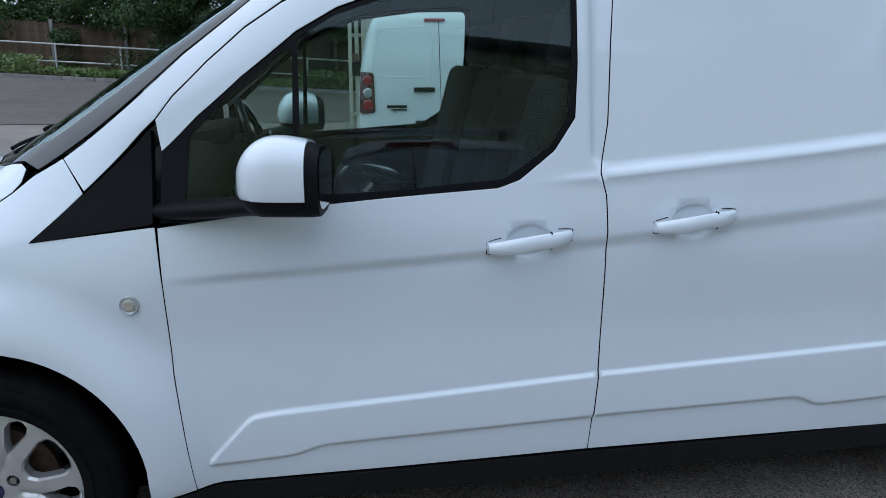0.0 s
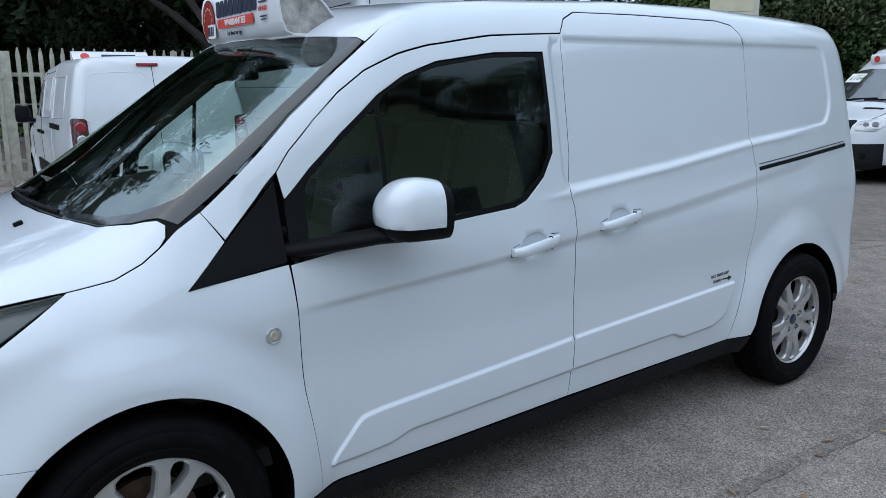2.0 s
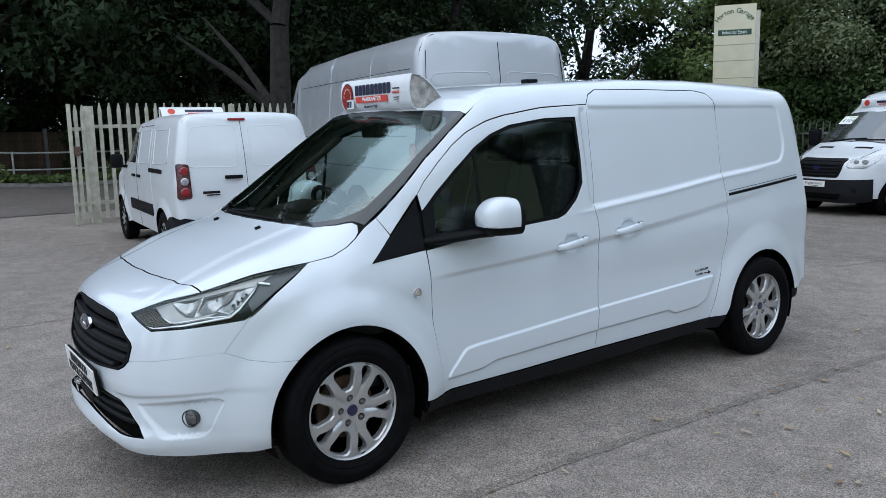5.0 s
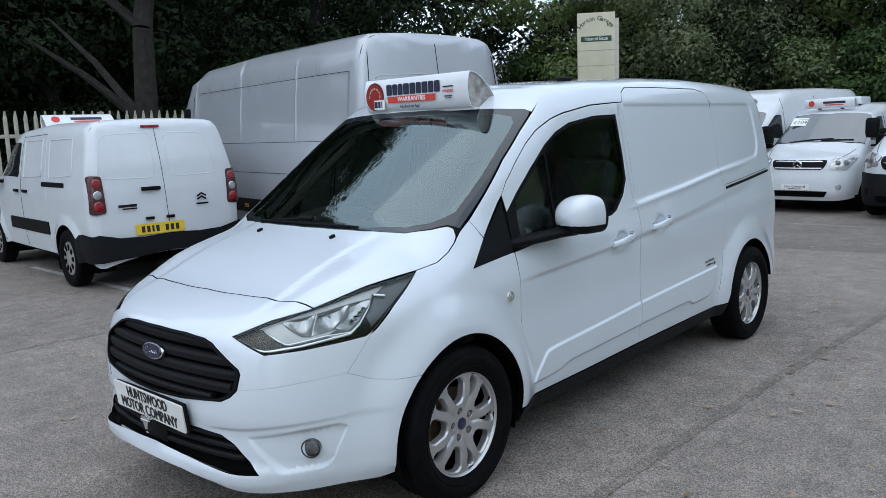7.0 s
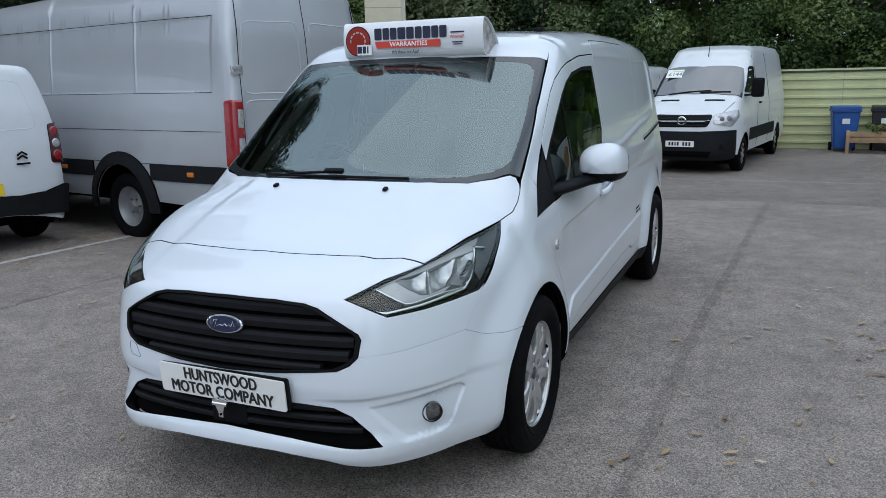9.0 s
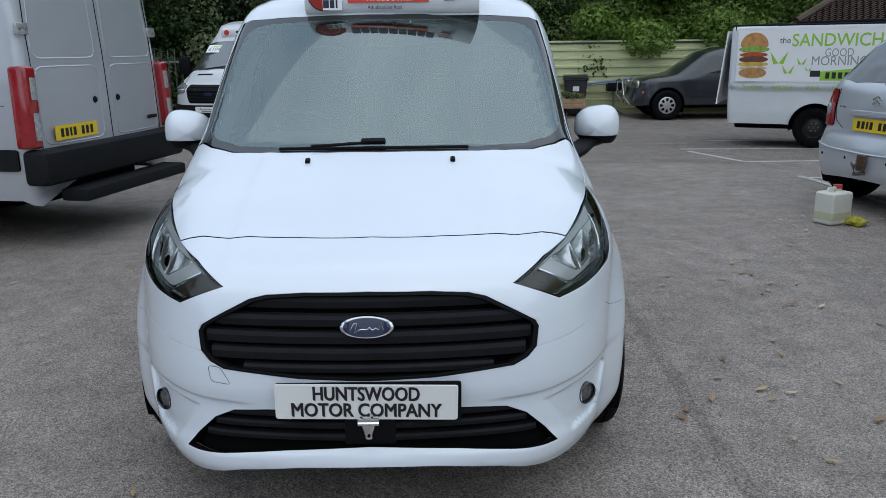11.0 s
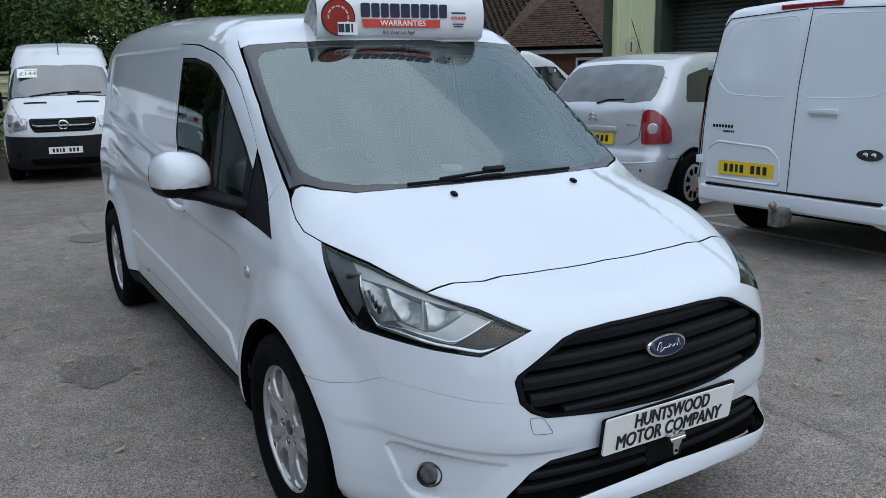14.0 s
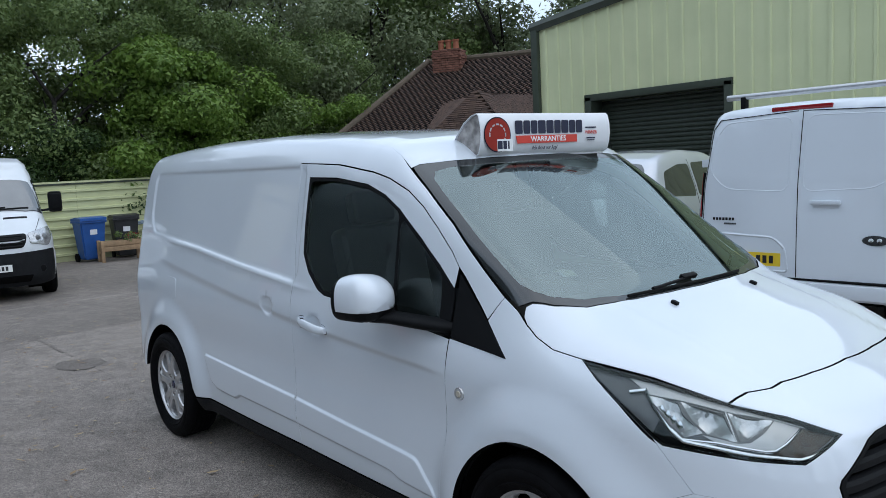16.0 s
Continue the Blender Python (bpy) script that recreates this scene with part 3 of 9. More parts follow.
def build_van_side(s):
    mir = s > 0
    K = dict(mirror=mir)
    B = van_body
    W = lambda pts: B.side(pts, -1)
    hood_edge = B.top([(-0.02, -0.757), (0.05, -0.756), (0.10, -0.749), (0.135, -0.741)])
    screen_side = B.top([(0.15, -0.738), (0.214, -0.732), (0.30, -0.723), (0.50, -0.700), (0.66, -0.682), (0.80, -0.664)])
    # front wing
    wing = np.concatenate([
        SEAM_WING, LAMP_JOINT[1:-1],
        np.array(HL_BOT[3::-1])[0:4], hood_edge, screen_side[:2],
        W([(0.262, 1.046), (0.143, 0.938)]), W([(0.425, 0.968)]), W(DOOR_FRONT[3:]),
        W([(0.375, 0.285)]), W(arch_pts(HUB_F, 8, 132.5, 26))])
    panel(B, "front_wing", wing, "sec", PAINT, van, "white front wing with flared wheel arch", 0.025, gap=0.002, **K)
    # front door
    door = W(WINDOW[:1] and [(0.43, 0.966)] + WINDOW[1:] + DOOR_ARC + DOOR_REAR[1:] + [(1.0, 0.302), (0.482, 0.288)] + DOOR_FRONT[4:2:-1])
    d = panel(B, "front_door", door, "sec", PAINT, van, "white front door, closed", 0.024, fine=CREASES, **K)
    # body side behind: pillar, cant rail and rear quarter
    rail_line = B.top([(0.838, -0.653), (0.95, -0.628), (1.2, -0.615), (1.8, -0.612), (2.6, -0.612), (3.3, -0.612), (3.58, -0.605)])
    back = W([(3.64, 1.62), (3.655, 1.3), (3.68, 0.9), (3.69, 0.6), (3.66, 0.46), (3.50, 0.40), (3.435, 0.39)])
    ring = [screen_side[1:], rail_line, back, W(arch_pts(HUB_R, 12, 172, 30))]
    if s < 0:
        ring += [W([(2.66, 0.328)]), W(SLIDE_REAR + SLIDE_TOP)]
        slide = W(DOOR_REAR[::-1] + SLIDE_TOP[::-1][1:] + SLIDE_REAR[::-1] + [(2.0, 0.321)])
        sd = panel(B, "sliding_door", slide, "sec", PAINT, van, "white sliding side door, closed", 0.024, fine=CREASES, **K)
    else:
        ring += [W([(2.66, 0.328), (2.0, 0.321)]), W(DOOR_REAR[::-1])]
        sd = None
    ring += [W(DOOR_ARC[::-1][1:]), W([(0.40, 1.185), (0.303, 1.086), (0.264, 1.050)])]
    panel(B, "body_side", np.concatenate(ring), "sec", PAINT, van, "white body side with blanked panels", 0.026, fine=CREASES, **K)
    # sill
    sill = W([(0.385, 0.282), (0.478, 0.284), (1.0, 0.298), (1.522, 0.311), (2.0, 0.317), (2.655, 0.322), (2.62, 0.25), (1.5, 0.222), (0.40, 0.205)])
    panel(B, "sill", sill, "sec", GREY_PLASTIC, van, "black plastic sill", 0.04, lift=0.004, **K)
    # black corner trim ahead of the door, window frame, glass and divider
    tri = W(rounded([(0.135, 0.935), (0.424, 0.972), (0.424, 1.198), (0.30, 1.078)], 0.012))
    panel(B, "corner_trim", tri, "sec", BLACK, van, "matt black plastic corner trim", 0.03, lift=0.003, **K)
    out = W(rounded([(0.436, 0.974)] + WINDOW[1:], 0.012, 3))
    g1 = rounded([(0.505, 1.02), (0.742, 1.043), (0.752, 1.375), (0.62, 1.268), (0.52, 1.175)], 0.012, 3)
    g2 = rounded([(0.782, 1.046), (1.0, 1.058), (1.265, 1.078), (1.38, 1.155), (1.425, 1.225), (1.436, 1.36), (1.434, 1.525), (1.24, 1.522), (1.0, 1.49), (0.87, 1.447), (0.785, 1.398)], 0.012, 3)
    g1, g2 = shrink(np.array(g1), -0.008), shrink(np.array(g2), -0.012)
    inner = inset(B, 0.003)
    panel(B, "window_frame", out, "sec", BLACK, d, "black window frame", 0.03, holes=[W(g1), W(g2)], gap=0.0015, depth=0.012, lift=-0.002, **K)
    for nm, gp in (("quarter_glass", g1), ("door_glass", g2)):
        g = panel(inner, nm, inner.side(gp, -1), "sec", TINT, d, "tinted glass", 0.06, gap=-0.004, depth=0.003, **K)
        g.visible_shadow = False
    # arch liner
    for hx in (HUB_F, HUB_R):
        bm = lathe([(0.372, -0.845), (0.376, -0.80), (0.376, -0.52), (0.05, -0.52)], 36)
        bmesh.ops.translate(bm, vec=(hx, 0, HUB_Z), verts=bm.verts[:])
        bmesh.ops.delete(bm, geom=[v for v in bm.verts if v.co.z < 0.16], context="VERTS")
        if mir:
            bmesh.ops.scale(bm, vec=(1, -1, 1), verts=bm.verts[:])
        part("arch_liner", bm, DARK, van, "black wheel arch liner")
    # small mudguard behind the front wheel
    part("mud_flap", box_bm((0.016, 0.15, 0.10), (0.392, s * 0.765, 0.265), (0, -8, 0), 0.006), BLACK, van)
    # handles
    for hx, hz, pn in ((1.335, 0.905, d),) + (((1.775, 0.945, sd),) if sd else ()):
        pts = []
        for t in np.linspace(-1, 1, 15):
            x = hx + 0.108 * t
            y0 = abs(van_body.side([(hx + 0.115 * (1 if t > 0 else -1), hz)], -1)[0][1])
            pts.append((x, s * (y0 + 0.004 + 0.026 * (1 - t ** 4)), hz + 0.014 * t + 0.004))
        bm = bmesh.new()
        rings = []
        for i, p in enumerate(pts):
            t = -1 + 2 * i / 14
            w = 0.021 * (1 - 0.35 * abs(t) ** 3)
            rings.append([bm.verts.new((p[0], p[1] + s * 0.012 * math.sin(a), p[2] + w * math.cos(a))) for a in (2 * math.pi * k / 12 for k in range(12))])
        for a, b in zip(rings, rings[1:]):
            for k in range(12):
                bm.faces.new((a[k], a[(k + 1) % 12], b[(k + 1) % 12], b[k]))
        bm.faces.new(rings[0]), bm.faces.new(rings[-1])
        h = part("handle", bm, PAINT, pn, "white pull handle")
        part("handle_seam", box_bm((0.0025, 0.016, 0.044), (hx + 0.048, s * (y0 + 0.027), hz + 0.011)), BLACK, h)
        for e0, e1 in ((-1.0, -0.66), (0.66, 1.0)):
            line = [(hx + 0.111 * t, s * (y0 + 0.0005), hz + 0.004 + 0.014 * t + 0.0235 * g * (1 - 0.35 * abs(t) ** 3)) for g, ts in ((1, np.linspace(e0 if e0 > 0 else e1, e1 if e0 > 0 else e0, 7)), (-1, np.linspace(e1 if e0 > 0 else e0, e0 if e0 > 0 else e1, 7))) for t in ts]
            part("handle_gasket", sweep(line, 0.0013, seg=6), BLACK, h, "thin black gasket round the handle")
    # side repeater
    y0 = abs(van_body.side([(0.357, 0.785)], -1)[0][1])
    bm = lathe([(0.0, 0.0), (0.012, 0.006), (0.017, 0.004), (0.0215, 0.006), (0.024, 0.0)], 24, "y")
    bmesh.ops.scale(bm, vec=(1, s, 1), verts=bm.verts[:])
    bmesh.ops.translate(bm, vec=(0.357, s * y0, 0.785), verts=bm.verts[:])
    rp = part("side_repeater", bm, CLEAR_LAMP, van, "round clear side repeater lamp")
    bm = lathe([(0.0, 0.007), (0.0105, 0.0085), (0.012, 0.006)], 16, "y")
    bmesh.ops.scale(bm, vec=(1, s, 1), verts=bm.verts[:])
    bmesh.ops.translate(bm, vec=(0.357, s * y0, 0.785), verts=bm.verts[:])
    part("lens", bm, mat("repeater_lens", (0.5, 0.46, 0.38), 0.2, coat=0.5), rp)
    if s < 0:
        track = [tuple(van_body.side([(x, z)], -1)[0] + np.array((0, -0.001, 0))) for x, z in zip(np.linspace(2.72, 3.52, 12), np.linspace(1.072, 1.135, 12))]
        part("door_track", sweep(track, 0.006, 0.009), BLACK, van, "black sliding door track")
        px = [tuple(van_body.side([(x, z)], -1)[0] + np.array((0, -0.0012, 0))) for x, z in zip(np.linspace(2.72, 3.52, 12), np.linspace(1.093, 1.154, 12))]
        part("track_cover_joint", sweep(px, 0.0016), BLACK, van)
        c = van_body.side([(2.44, 0.60)], -1)[0]
        lettering("door_sticker", "PULL THEN SLIDE", 0.02, INK, sd, facing(c + np.array((0.0, -0.0015, 0.036)), (1, 0, 0.055), (0, -0.1, 1)), 0.13)
        lettering("door_sticker", "TO OPEN", 0.02, INK, sd, facing(c + np.array((-0.02, -0.0015, 0.01)), (1, 0, 0.055), (0, -0.1, 1)), 0.06)
        part("sticker_arrow", prism([(0.03, 0.006), (0.075, 0.006), (0.075, 0.014), (0.10, 0.003), (0.075, -0.008), (0.075, 0), (0.03, 0)], -0.001,
                                    lambda a, b, e: (c[0] + a - 0.01, c[1] - 0.001 + e, c[2] + b + 0.01)), INK, sd, smooth=False)
    else:
        f = W(rounded([(2.92, 0.86), (3.07, 0.87), (3.07, 1.0), (2.92, 0.99)], 0.03))
        panel(B, "fuel_flap", f, "sec", PAINT, van, "white fuel filler flap", 0.03, depth=0.004, lift=0.0015, **K)
    # door mirror: a white cap with a flat foot on a black shell
    def pod(x_cut, low, high):
        bm = bmesh.new()
        rows = []
        for i in range(17):
            u = -1 + (1 + x_cut) * i / 16
            env = max(1 - abs(u) ** 2.6, 0.0) ** 0.5 if u < 0 else 1 - 0.06 * u * u
            env = max(env, 0.03)
            dome = max(1 - abs(min(u, 0.0)) ** 2.1, 0.0) ** 0.6 * (1 - 0.20 * max(u, 0.0) ** 2)
            rows.append([])
            for k in range(40):
                a = -math.pi + 2 * math.pi * k / 40
                c, q = math.cos(a), math.sin(a)
                ry = 0.104 * math.copysign(abs(c) ** 0.70, c)
                rz = (0.098 if q > 0 else 0.085) * math.copysign(abs(q) ** 0.80, q) * (1 - 0.14 * (ry / 0.104))
                rz *= dome / env if q > 0 else 1.0
                rows[-1].append(bm.verts.new((0.098 * u, ry * env, min(max(rz * env, low), high))))
        for a, b in zip(rows, rows[1:]):
            for k in range(40):
                bm.faces.new((a[k], a[(k + 1) % 40], b[(k + 1) % 40], b[k]))
        bm.faces.new(rows[0]), bm.faces.new(rows[-1])
        bmesh.ops.remove_doubles(bm, verts=bm.verts[:], dist=1e-5)
        return bm
    place = pose(0.732, -0.945, 1.098, 0, 0, -10)
    cap, shell = pod(0.70, -0.034, 0.2), pod(1.0, -0.076, 0.2)
    bmesh.ops.scale(shell, vec=(0.985, 0.95, 0.955), verts=shell.verts[:])
    arm = sweep([(0.44, -0.74, 0.998), (0.47, -0.785, 1.004), (0.53, -0.82, 1.012), (0.60, -0.85, 1.02), (0.67, -0.885, 1.03), (0.72, -0.94, 1.038)], 0.052, 0.024, 12)
    gl = bmesh.new()
    f = [gl.verts.new((0.099, 0.088 * math.copysign(abs(math.cos(a)) ** 0.6, math.cos(a)), 0.004 + 0.064 * math.copysign(abs(math.sin(a)) ** 0.6, math.sin(a)))) for a in np.linspace(0, 2 * math.pi, 32, endpoint=False)]
    gl.faces.new(f)
    for q in (cap, shell, gl):
        bmesh.ops.transform(q, matrix=place, verts=q.verts[:])
    if mir:
        for q in (cap, shell, gl, arm):
            bmesh.ops.scale(q, vec=(1, -1, 1), verts=q.verts[:])
    mr = part("door_mirror", shell, BLACK, van, "door mirror with white cap and black shell", angle=50)
    part("mirror_cap", cap, PAINT, mr, "white mirror cap", angle=50)
    part("mirror_arm", arm, BLACK, mr, "black mirror arm", angle=60)
    part("mirror_glass", gl, CHROME, mr, "mirror glass", smooth=False)


for side_ in (-1, 1):
    build_van_side(side_)

# bonnet, roof, windscreen
B = van_body
hl_top = [np.array(p) for p in HL_TOP]
hood_front = [(-0.594, 0.0, 0.897), (-0.590, -0.22, 0.897), (-0.576, -0.38, 0.899), (-0.576, -0.44, 0.894), (-0.552, -0.53, 0.897), (-0.545, -0.575, 0.889), (-0.545, -0.612, 0.882)]
hood_front = along(hood_front, "sph", 8)
hood_rear = B.top([(0.128, -0.722), (0.112, -0.702), (0.06, -0.655), (0.002, -0.56), (-0.049, -0.36), (-0.069, -0.2), (-0.078, 0.0)])
half = np.concatenate([hood_front, hl_top[3:], B.top([(-0.02, -0.7568), (0.05, -0.7558), (0.10, -0.7485), (0.12, -0.7405)]), hood_rear])
panel(B, "bonnet", symmetric(half), "sec", PAINT, van, "white bonnet, closed", 0.03, gap=0.0040)
roof_half = np.concatenate([B.top([(ws_x(y, 0.687), y) for y in (0, -0.2, -0.4, -0.55, -0.63)]), B.top([(0.779, -0.6635), (0.836, -0.6525), (0.95, -0.628), (1.2, -0.615), (1.8, -0.612), (2.6, -0.612), (3.3, -0.612), (3.58, -0.605), (3.6, -0.3), (3.605, 0)])])
panel(B, "roof", symmetric(roof_half), "sec", PAINT, van, "white roof", 0.05, gap=-0.0015)
screen_half = np.concatenate([B.top([(-0.075, 0), (-0.066, -0.2), (-0.046, -0.36), (0.005, -0.558), (0.063, -0.652), (0.115, -0.699), (0.132, -0.716), (0.155, -0.732), (0.30, -0.719), (0.50, -0.696), (0.66, -0.678), (0.745, -0.667), (0.774, -0.660)]),
                              B.top([(ws_x(y, 0.685), y) for y in (-0.63, -0.45, -0.25, 0)])])
clear_half = B.top([(-0.048, 0), (-0.039, -0.2), (-0.018, -0.36), (0.034, -0.54), (0.088, -0.635), (0.132, -0.672), (0.18, -0.688), (0.30, -0.683), (0.50, -0.661), (0.61, -0.646), (0.68, -0.630), (0.712, -0.598)] + [(ws_x(y, 0.650), y) for y in (-0.52, -0.42, -0.25, 0)])
FRIT = mat("ceramic_border", (0.022, 0.026, 0.028), 0.06, vary=0.05)
FRIT.node_tree.nodes["Principled BSDF"].inputs["IOR"].default_value = 1.75
panel(inset(B, 0.002), "windscreen_border", symmetric(screen_half), "sec", FRIT, van, "dark ceramic windscreen border", 0.02, holes=[symmetric(clear_half)], gap=0.002, depth=0.006, edge=0.01)
g = panel(inset(B, 0.003), "windscreen", symmetric(clear_half), "sec", WINDSCREEN, van, "clear windscreen reflecting the sky", 0.04, gap=-0.003, depth=0.002, edge=0.012)
g.visible_shadow = False
cowl_half = np.concatenate([B.top([(ws_x(y, -0.10), y) for y in (0, -0.2, -0.4, -0.6, -0.69)]), B.top([(ws_x(y, -0.055), y) for y in (-0.69, -0.6, -0.4, -0.2, 0)])])
panel(inset(B, 0.02), "cowl", symmetric(cowl_half), "sec", BLACK, van, "black plastic cowl below the windscreen", 0.05, gap=0, depth=0.01)

# nose, bumper
gr = B.front(GRILLE)
nose_half = np.concatenate([np.array(hood_front) + (-0.006, 0, 0), np.array(HL_TOP[1:0:-1]), np.array(HL_BOT[::-1])[0:6], LAMP_JOINT[::-1][1:-1], SEAM_NOSE, gr[7:8], gr[:7][::-1]])
panel(B, "nose_panel", symmetric(nose_half), "sph", PAINT, van, "white nose panel over the grille", 0.022, gap=0.001)
bottom = [(-0.372, -0.86, 0.23), (-0.45, -0.82, 0.215), (-0.55, -0.77, 0.212), (-0.68, -0.67, 0.217), (-0.78, -0.55, 0.23), (-0.84, -0.44, 0.246), (-0.865, -0.38, 0.262), (-0.885, -0.2, 0.282), (-0.89, 0.0, 0.286)]
arch_f = B.side(arch_pts(HUB_F, 133, 192, 12), -1)
fl = []
for q in (-0.010, -0.004, 0.0, 0.0025, 0.005, 0.0075, 0.010, 0.016, 0.026):
    o = dense(shrink(np.array(FOG), q), 0.012)
    fl.append(np.concatenate([o * (-1, 1), o]))
shelf_y = np.arange(0.28, 0.76, 0.012)
for q in (-0.03, -0.02, -0.013, -0.009, -0.005, -0.001, 0.003, 0.012):
    o = np.stack([shelf_y, v_shelf(shelf_y) + q], -1)
    fl.append(np.concatenate([o * (-1, 1), o]))
FOG_LINES = [B.front(np.concatenate(fl))]
bump_half = np.concatenate([gr[7:][::-1], np.concatenate([SEAM_WING[:-1], SEAM_NOSE])[::-1], arch_f, bottom])
panel(B, "front_bumper", symmetric(bump_half), "sph", PAINT, van, "white front bumper with fog lamp recesses", 0.018, gap=0.0014, fine=FOG_LINES, holes=[symmetric(B.front(INTAKE))], depth=0.03)


def grille_set(outline, name, depth, bars, label):
    back = inset(B, depth)
    gh = symmetric(B.front(outline))
    gsh = [np.array(p) for p in outline]
    o = panel(inset(B, depth), name, symmetric(back.front(outline)), "sph", DARK, van, label, 0.05, gap=-0.02, depth=0.01)
    for z, hgt, w in bars:
        ys = np.linspace(-w, w, 25)
        fr = back.front([(y, z) for y in ys])
        bm = bmesh.new()
        rows = []
        for (x, y, zz) in fr:
            f = x - depth * 0.92
            rows.append([bm.verts.new((f + 0.006, y, z + hgt * 0.5)), bm.verts.new((f, y, z + hgt * 0.2)), bm.verts.new((f + 0.003, y, z - hgt * 0.35)), bm.verts.new((f + 0.022, y, z - hgt * 0.5)), bm.verts.new((f + 0.03, y, z + hgt * 0.5))])
        for a, b in zip(rows, rows[1:]):
            for k in range(5):
                bm.faces.new((a[k], a[(k + 1) % 5], b[(k + 1) % 5], b[k]))
        bm.faces.new(rows[0]), bm.faces.new(rows[-1])
        part("grille_bar", bm, GREY_PLASTIC, o, "", angle=25)
    return o


grille = grille_set(GRILLE, "grille", 0.05, [(0.753, 0.038, 0.36), (0.706, 0.038, 0.445), (0.658, 0.04, 0.47), (0.612, 0.04, 0.455), (0.572, 0.026, 0.36)], "black plastic front grille")
gsm = [(y * 0.962, 0.667 + (z - 0.667) * 0.90) for y, z in GRILLE]
panel(B, "grille_frame", symmetric(gr), "sph", BLACK, grille, "black grille surround", 0.05, holes=[symmetric(B.front(gsm))], gap=0.003, depth=0.04, lift=0.004)
intake = grille_set(INTAKE, "lower_intake", 0.05, [(0.43, 0.022, 0.42), (0.395, 0.022, 0.46), (0.358, 0.022, 0.49)], "black lower air intake")
cx = B.front([(0, 0.40)])[0][0]
part("intake_bridge", box_bm((0.03, 0.15, 0.115), (cx + 0.018, 0, 0.395), (0, 0, 0), 0.008), BLACK, intake)
# badge
bx = B.front([(0, 0.697)])[0][0] - 0.008
for nm, sc, dx, mm in (("badge", 1.0, 0.0, CHROME), ("badge_field", 0.88, 0.0045, BADGE_BLUE)):
    bm = prism([(0.077 * sc * math.cos(a), 0.031 * sc * math.sin(a)) for a in np.linspace(0, 2 * math.pi, 40, endpoint=False)], 0.012, lambda a, b, c: (bx - dx + c + 0.18 * b, a, 0.697 + b), bevel=0.003)
    part(nm, bm, mm, grille, "oval badge with chrome rim" if nm == "badge" else "dark blue field")
# a plain flowing stroke in place of the maker's name
stroke = [(bx - 0.0065 + 0.18 * b, a, 0.697 + b) for a, b in [(0.045, -0.006), (0.038, 0.012), (0.028, 0.014), (0.033, -0.012), (0.018, -0.004), (0.008, -0.004), (0.0, -0.005), (-0.008, 0.002), (-0.016, -0.006), (-0.026, 0.0), (-0.034, -0.006), (-0.042, 0.014), (-0.046, -0.006)]]
part("badge_stroke", sweep(stroke, 0.0018), CHROME, grille)

# plate hung on the bumper with a clip
plate = thing("dealer_plate", "white plate with the dealer's name, hung on the bumper", "plate", at=(-0.897, 0.005, 0.484), rz=0)
pl = prism(rounded([(-0.26, -0.0555), (0.26, -0.0555), (0.26, 0.0555), (-0.26, 0.0555)], 0.008), 0.006, lambda a, b, c: (c, a, b), bevel=0.001)
part("plate", pl, PLATE_WHITE, plate)
lm = lambda z, y=0: facing((-0.0012, y, z), (0, -1, 0), (0, 0, 1))
lettering("dealer_name", "HUNTSWOOD", 0.062, INK, plate, lm(0.026, 0.0), 0.300, heavy=0.0030)
lettering("dealer_name", "MOTOR COMPANY", 0.062, INK, plate, lm(-0.027, 0.0), 0.425, heavy=0.0030)
plate.matrix_world = pose(-0.897, 0.005, 0.484, 1.2, -7, 0)
back_bm = prism(rounded([(-0.265, -0.058), (0.265, -0.058), (0.265, 0.058), (-0.265, 0.058)], 0.008), 0.01, lambda a, b, c: (-0.888 + c - 0.12 * b, a, 0.484 + b))
part("plate_holder", back_bm, BLACK, van, "black number plate holder")
clip = thing("bulldog_clip", "steel bulldog clip gripping the plate", "clip", at=(-0.91, -0.0, 0.435))
part("jaw", box_bm((0.016, 0.062, 0.018), (0, 0, 0.0), (0, -7, 0), 0.004), CHROME, clip)
part("spring", tube_bm((-0.004, -0.03, -0.008), (-0.004, 0.03, -0.008), 0.007), CHROME, clip)
lever = prism(rounded([(-0.02, 0.0), (0.02, 0.0), (0.009, -0.035), (0.010, -0.05), (-0.010, -0.05), (-0.009, -0.035)], 0.006), 0.002, lambda a, b, c: (-0.008 + c - 0.1 * b, a, b - 0.008))
part("lever", lever, CHROME, clip)
part("lever_hole", tube_bm((-0.0065, 0, -0.046), (-0.002, 0, -0.046), 0.0045), DARK, clip)

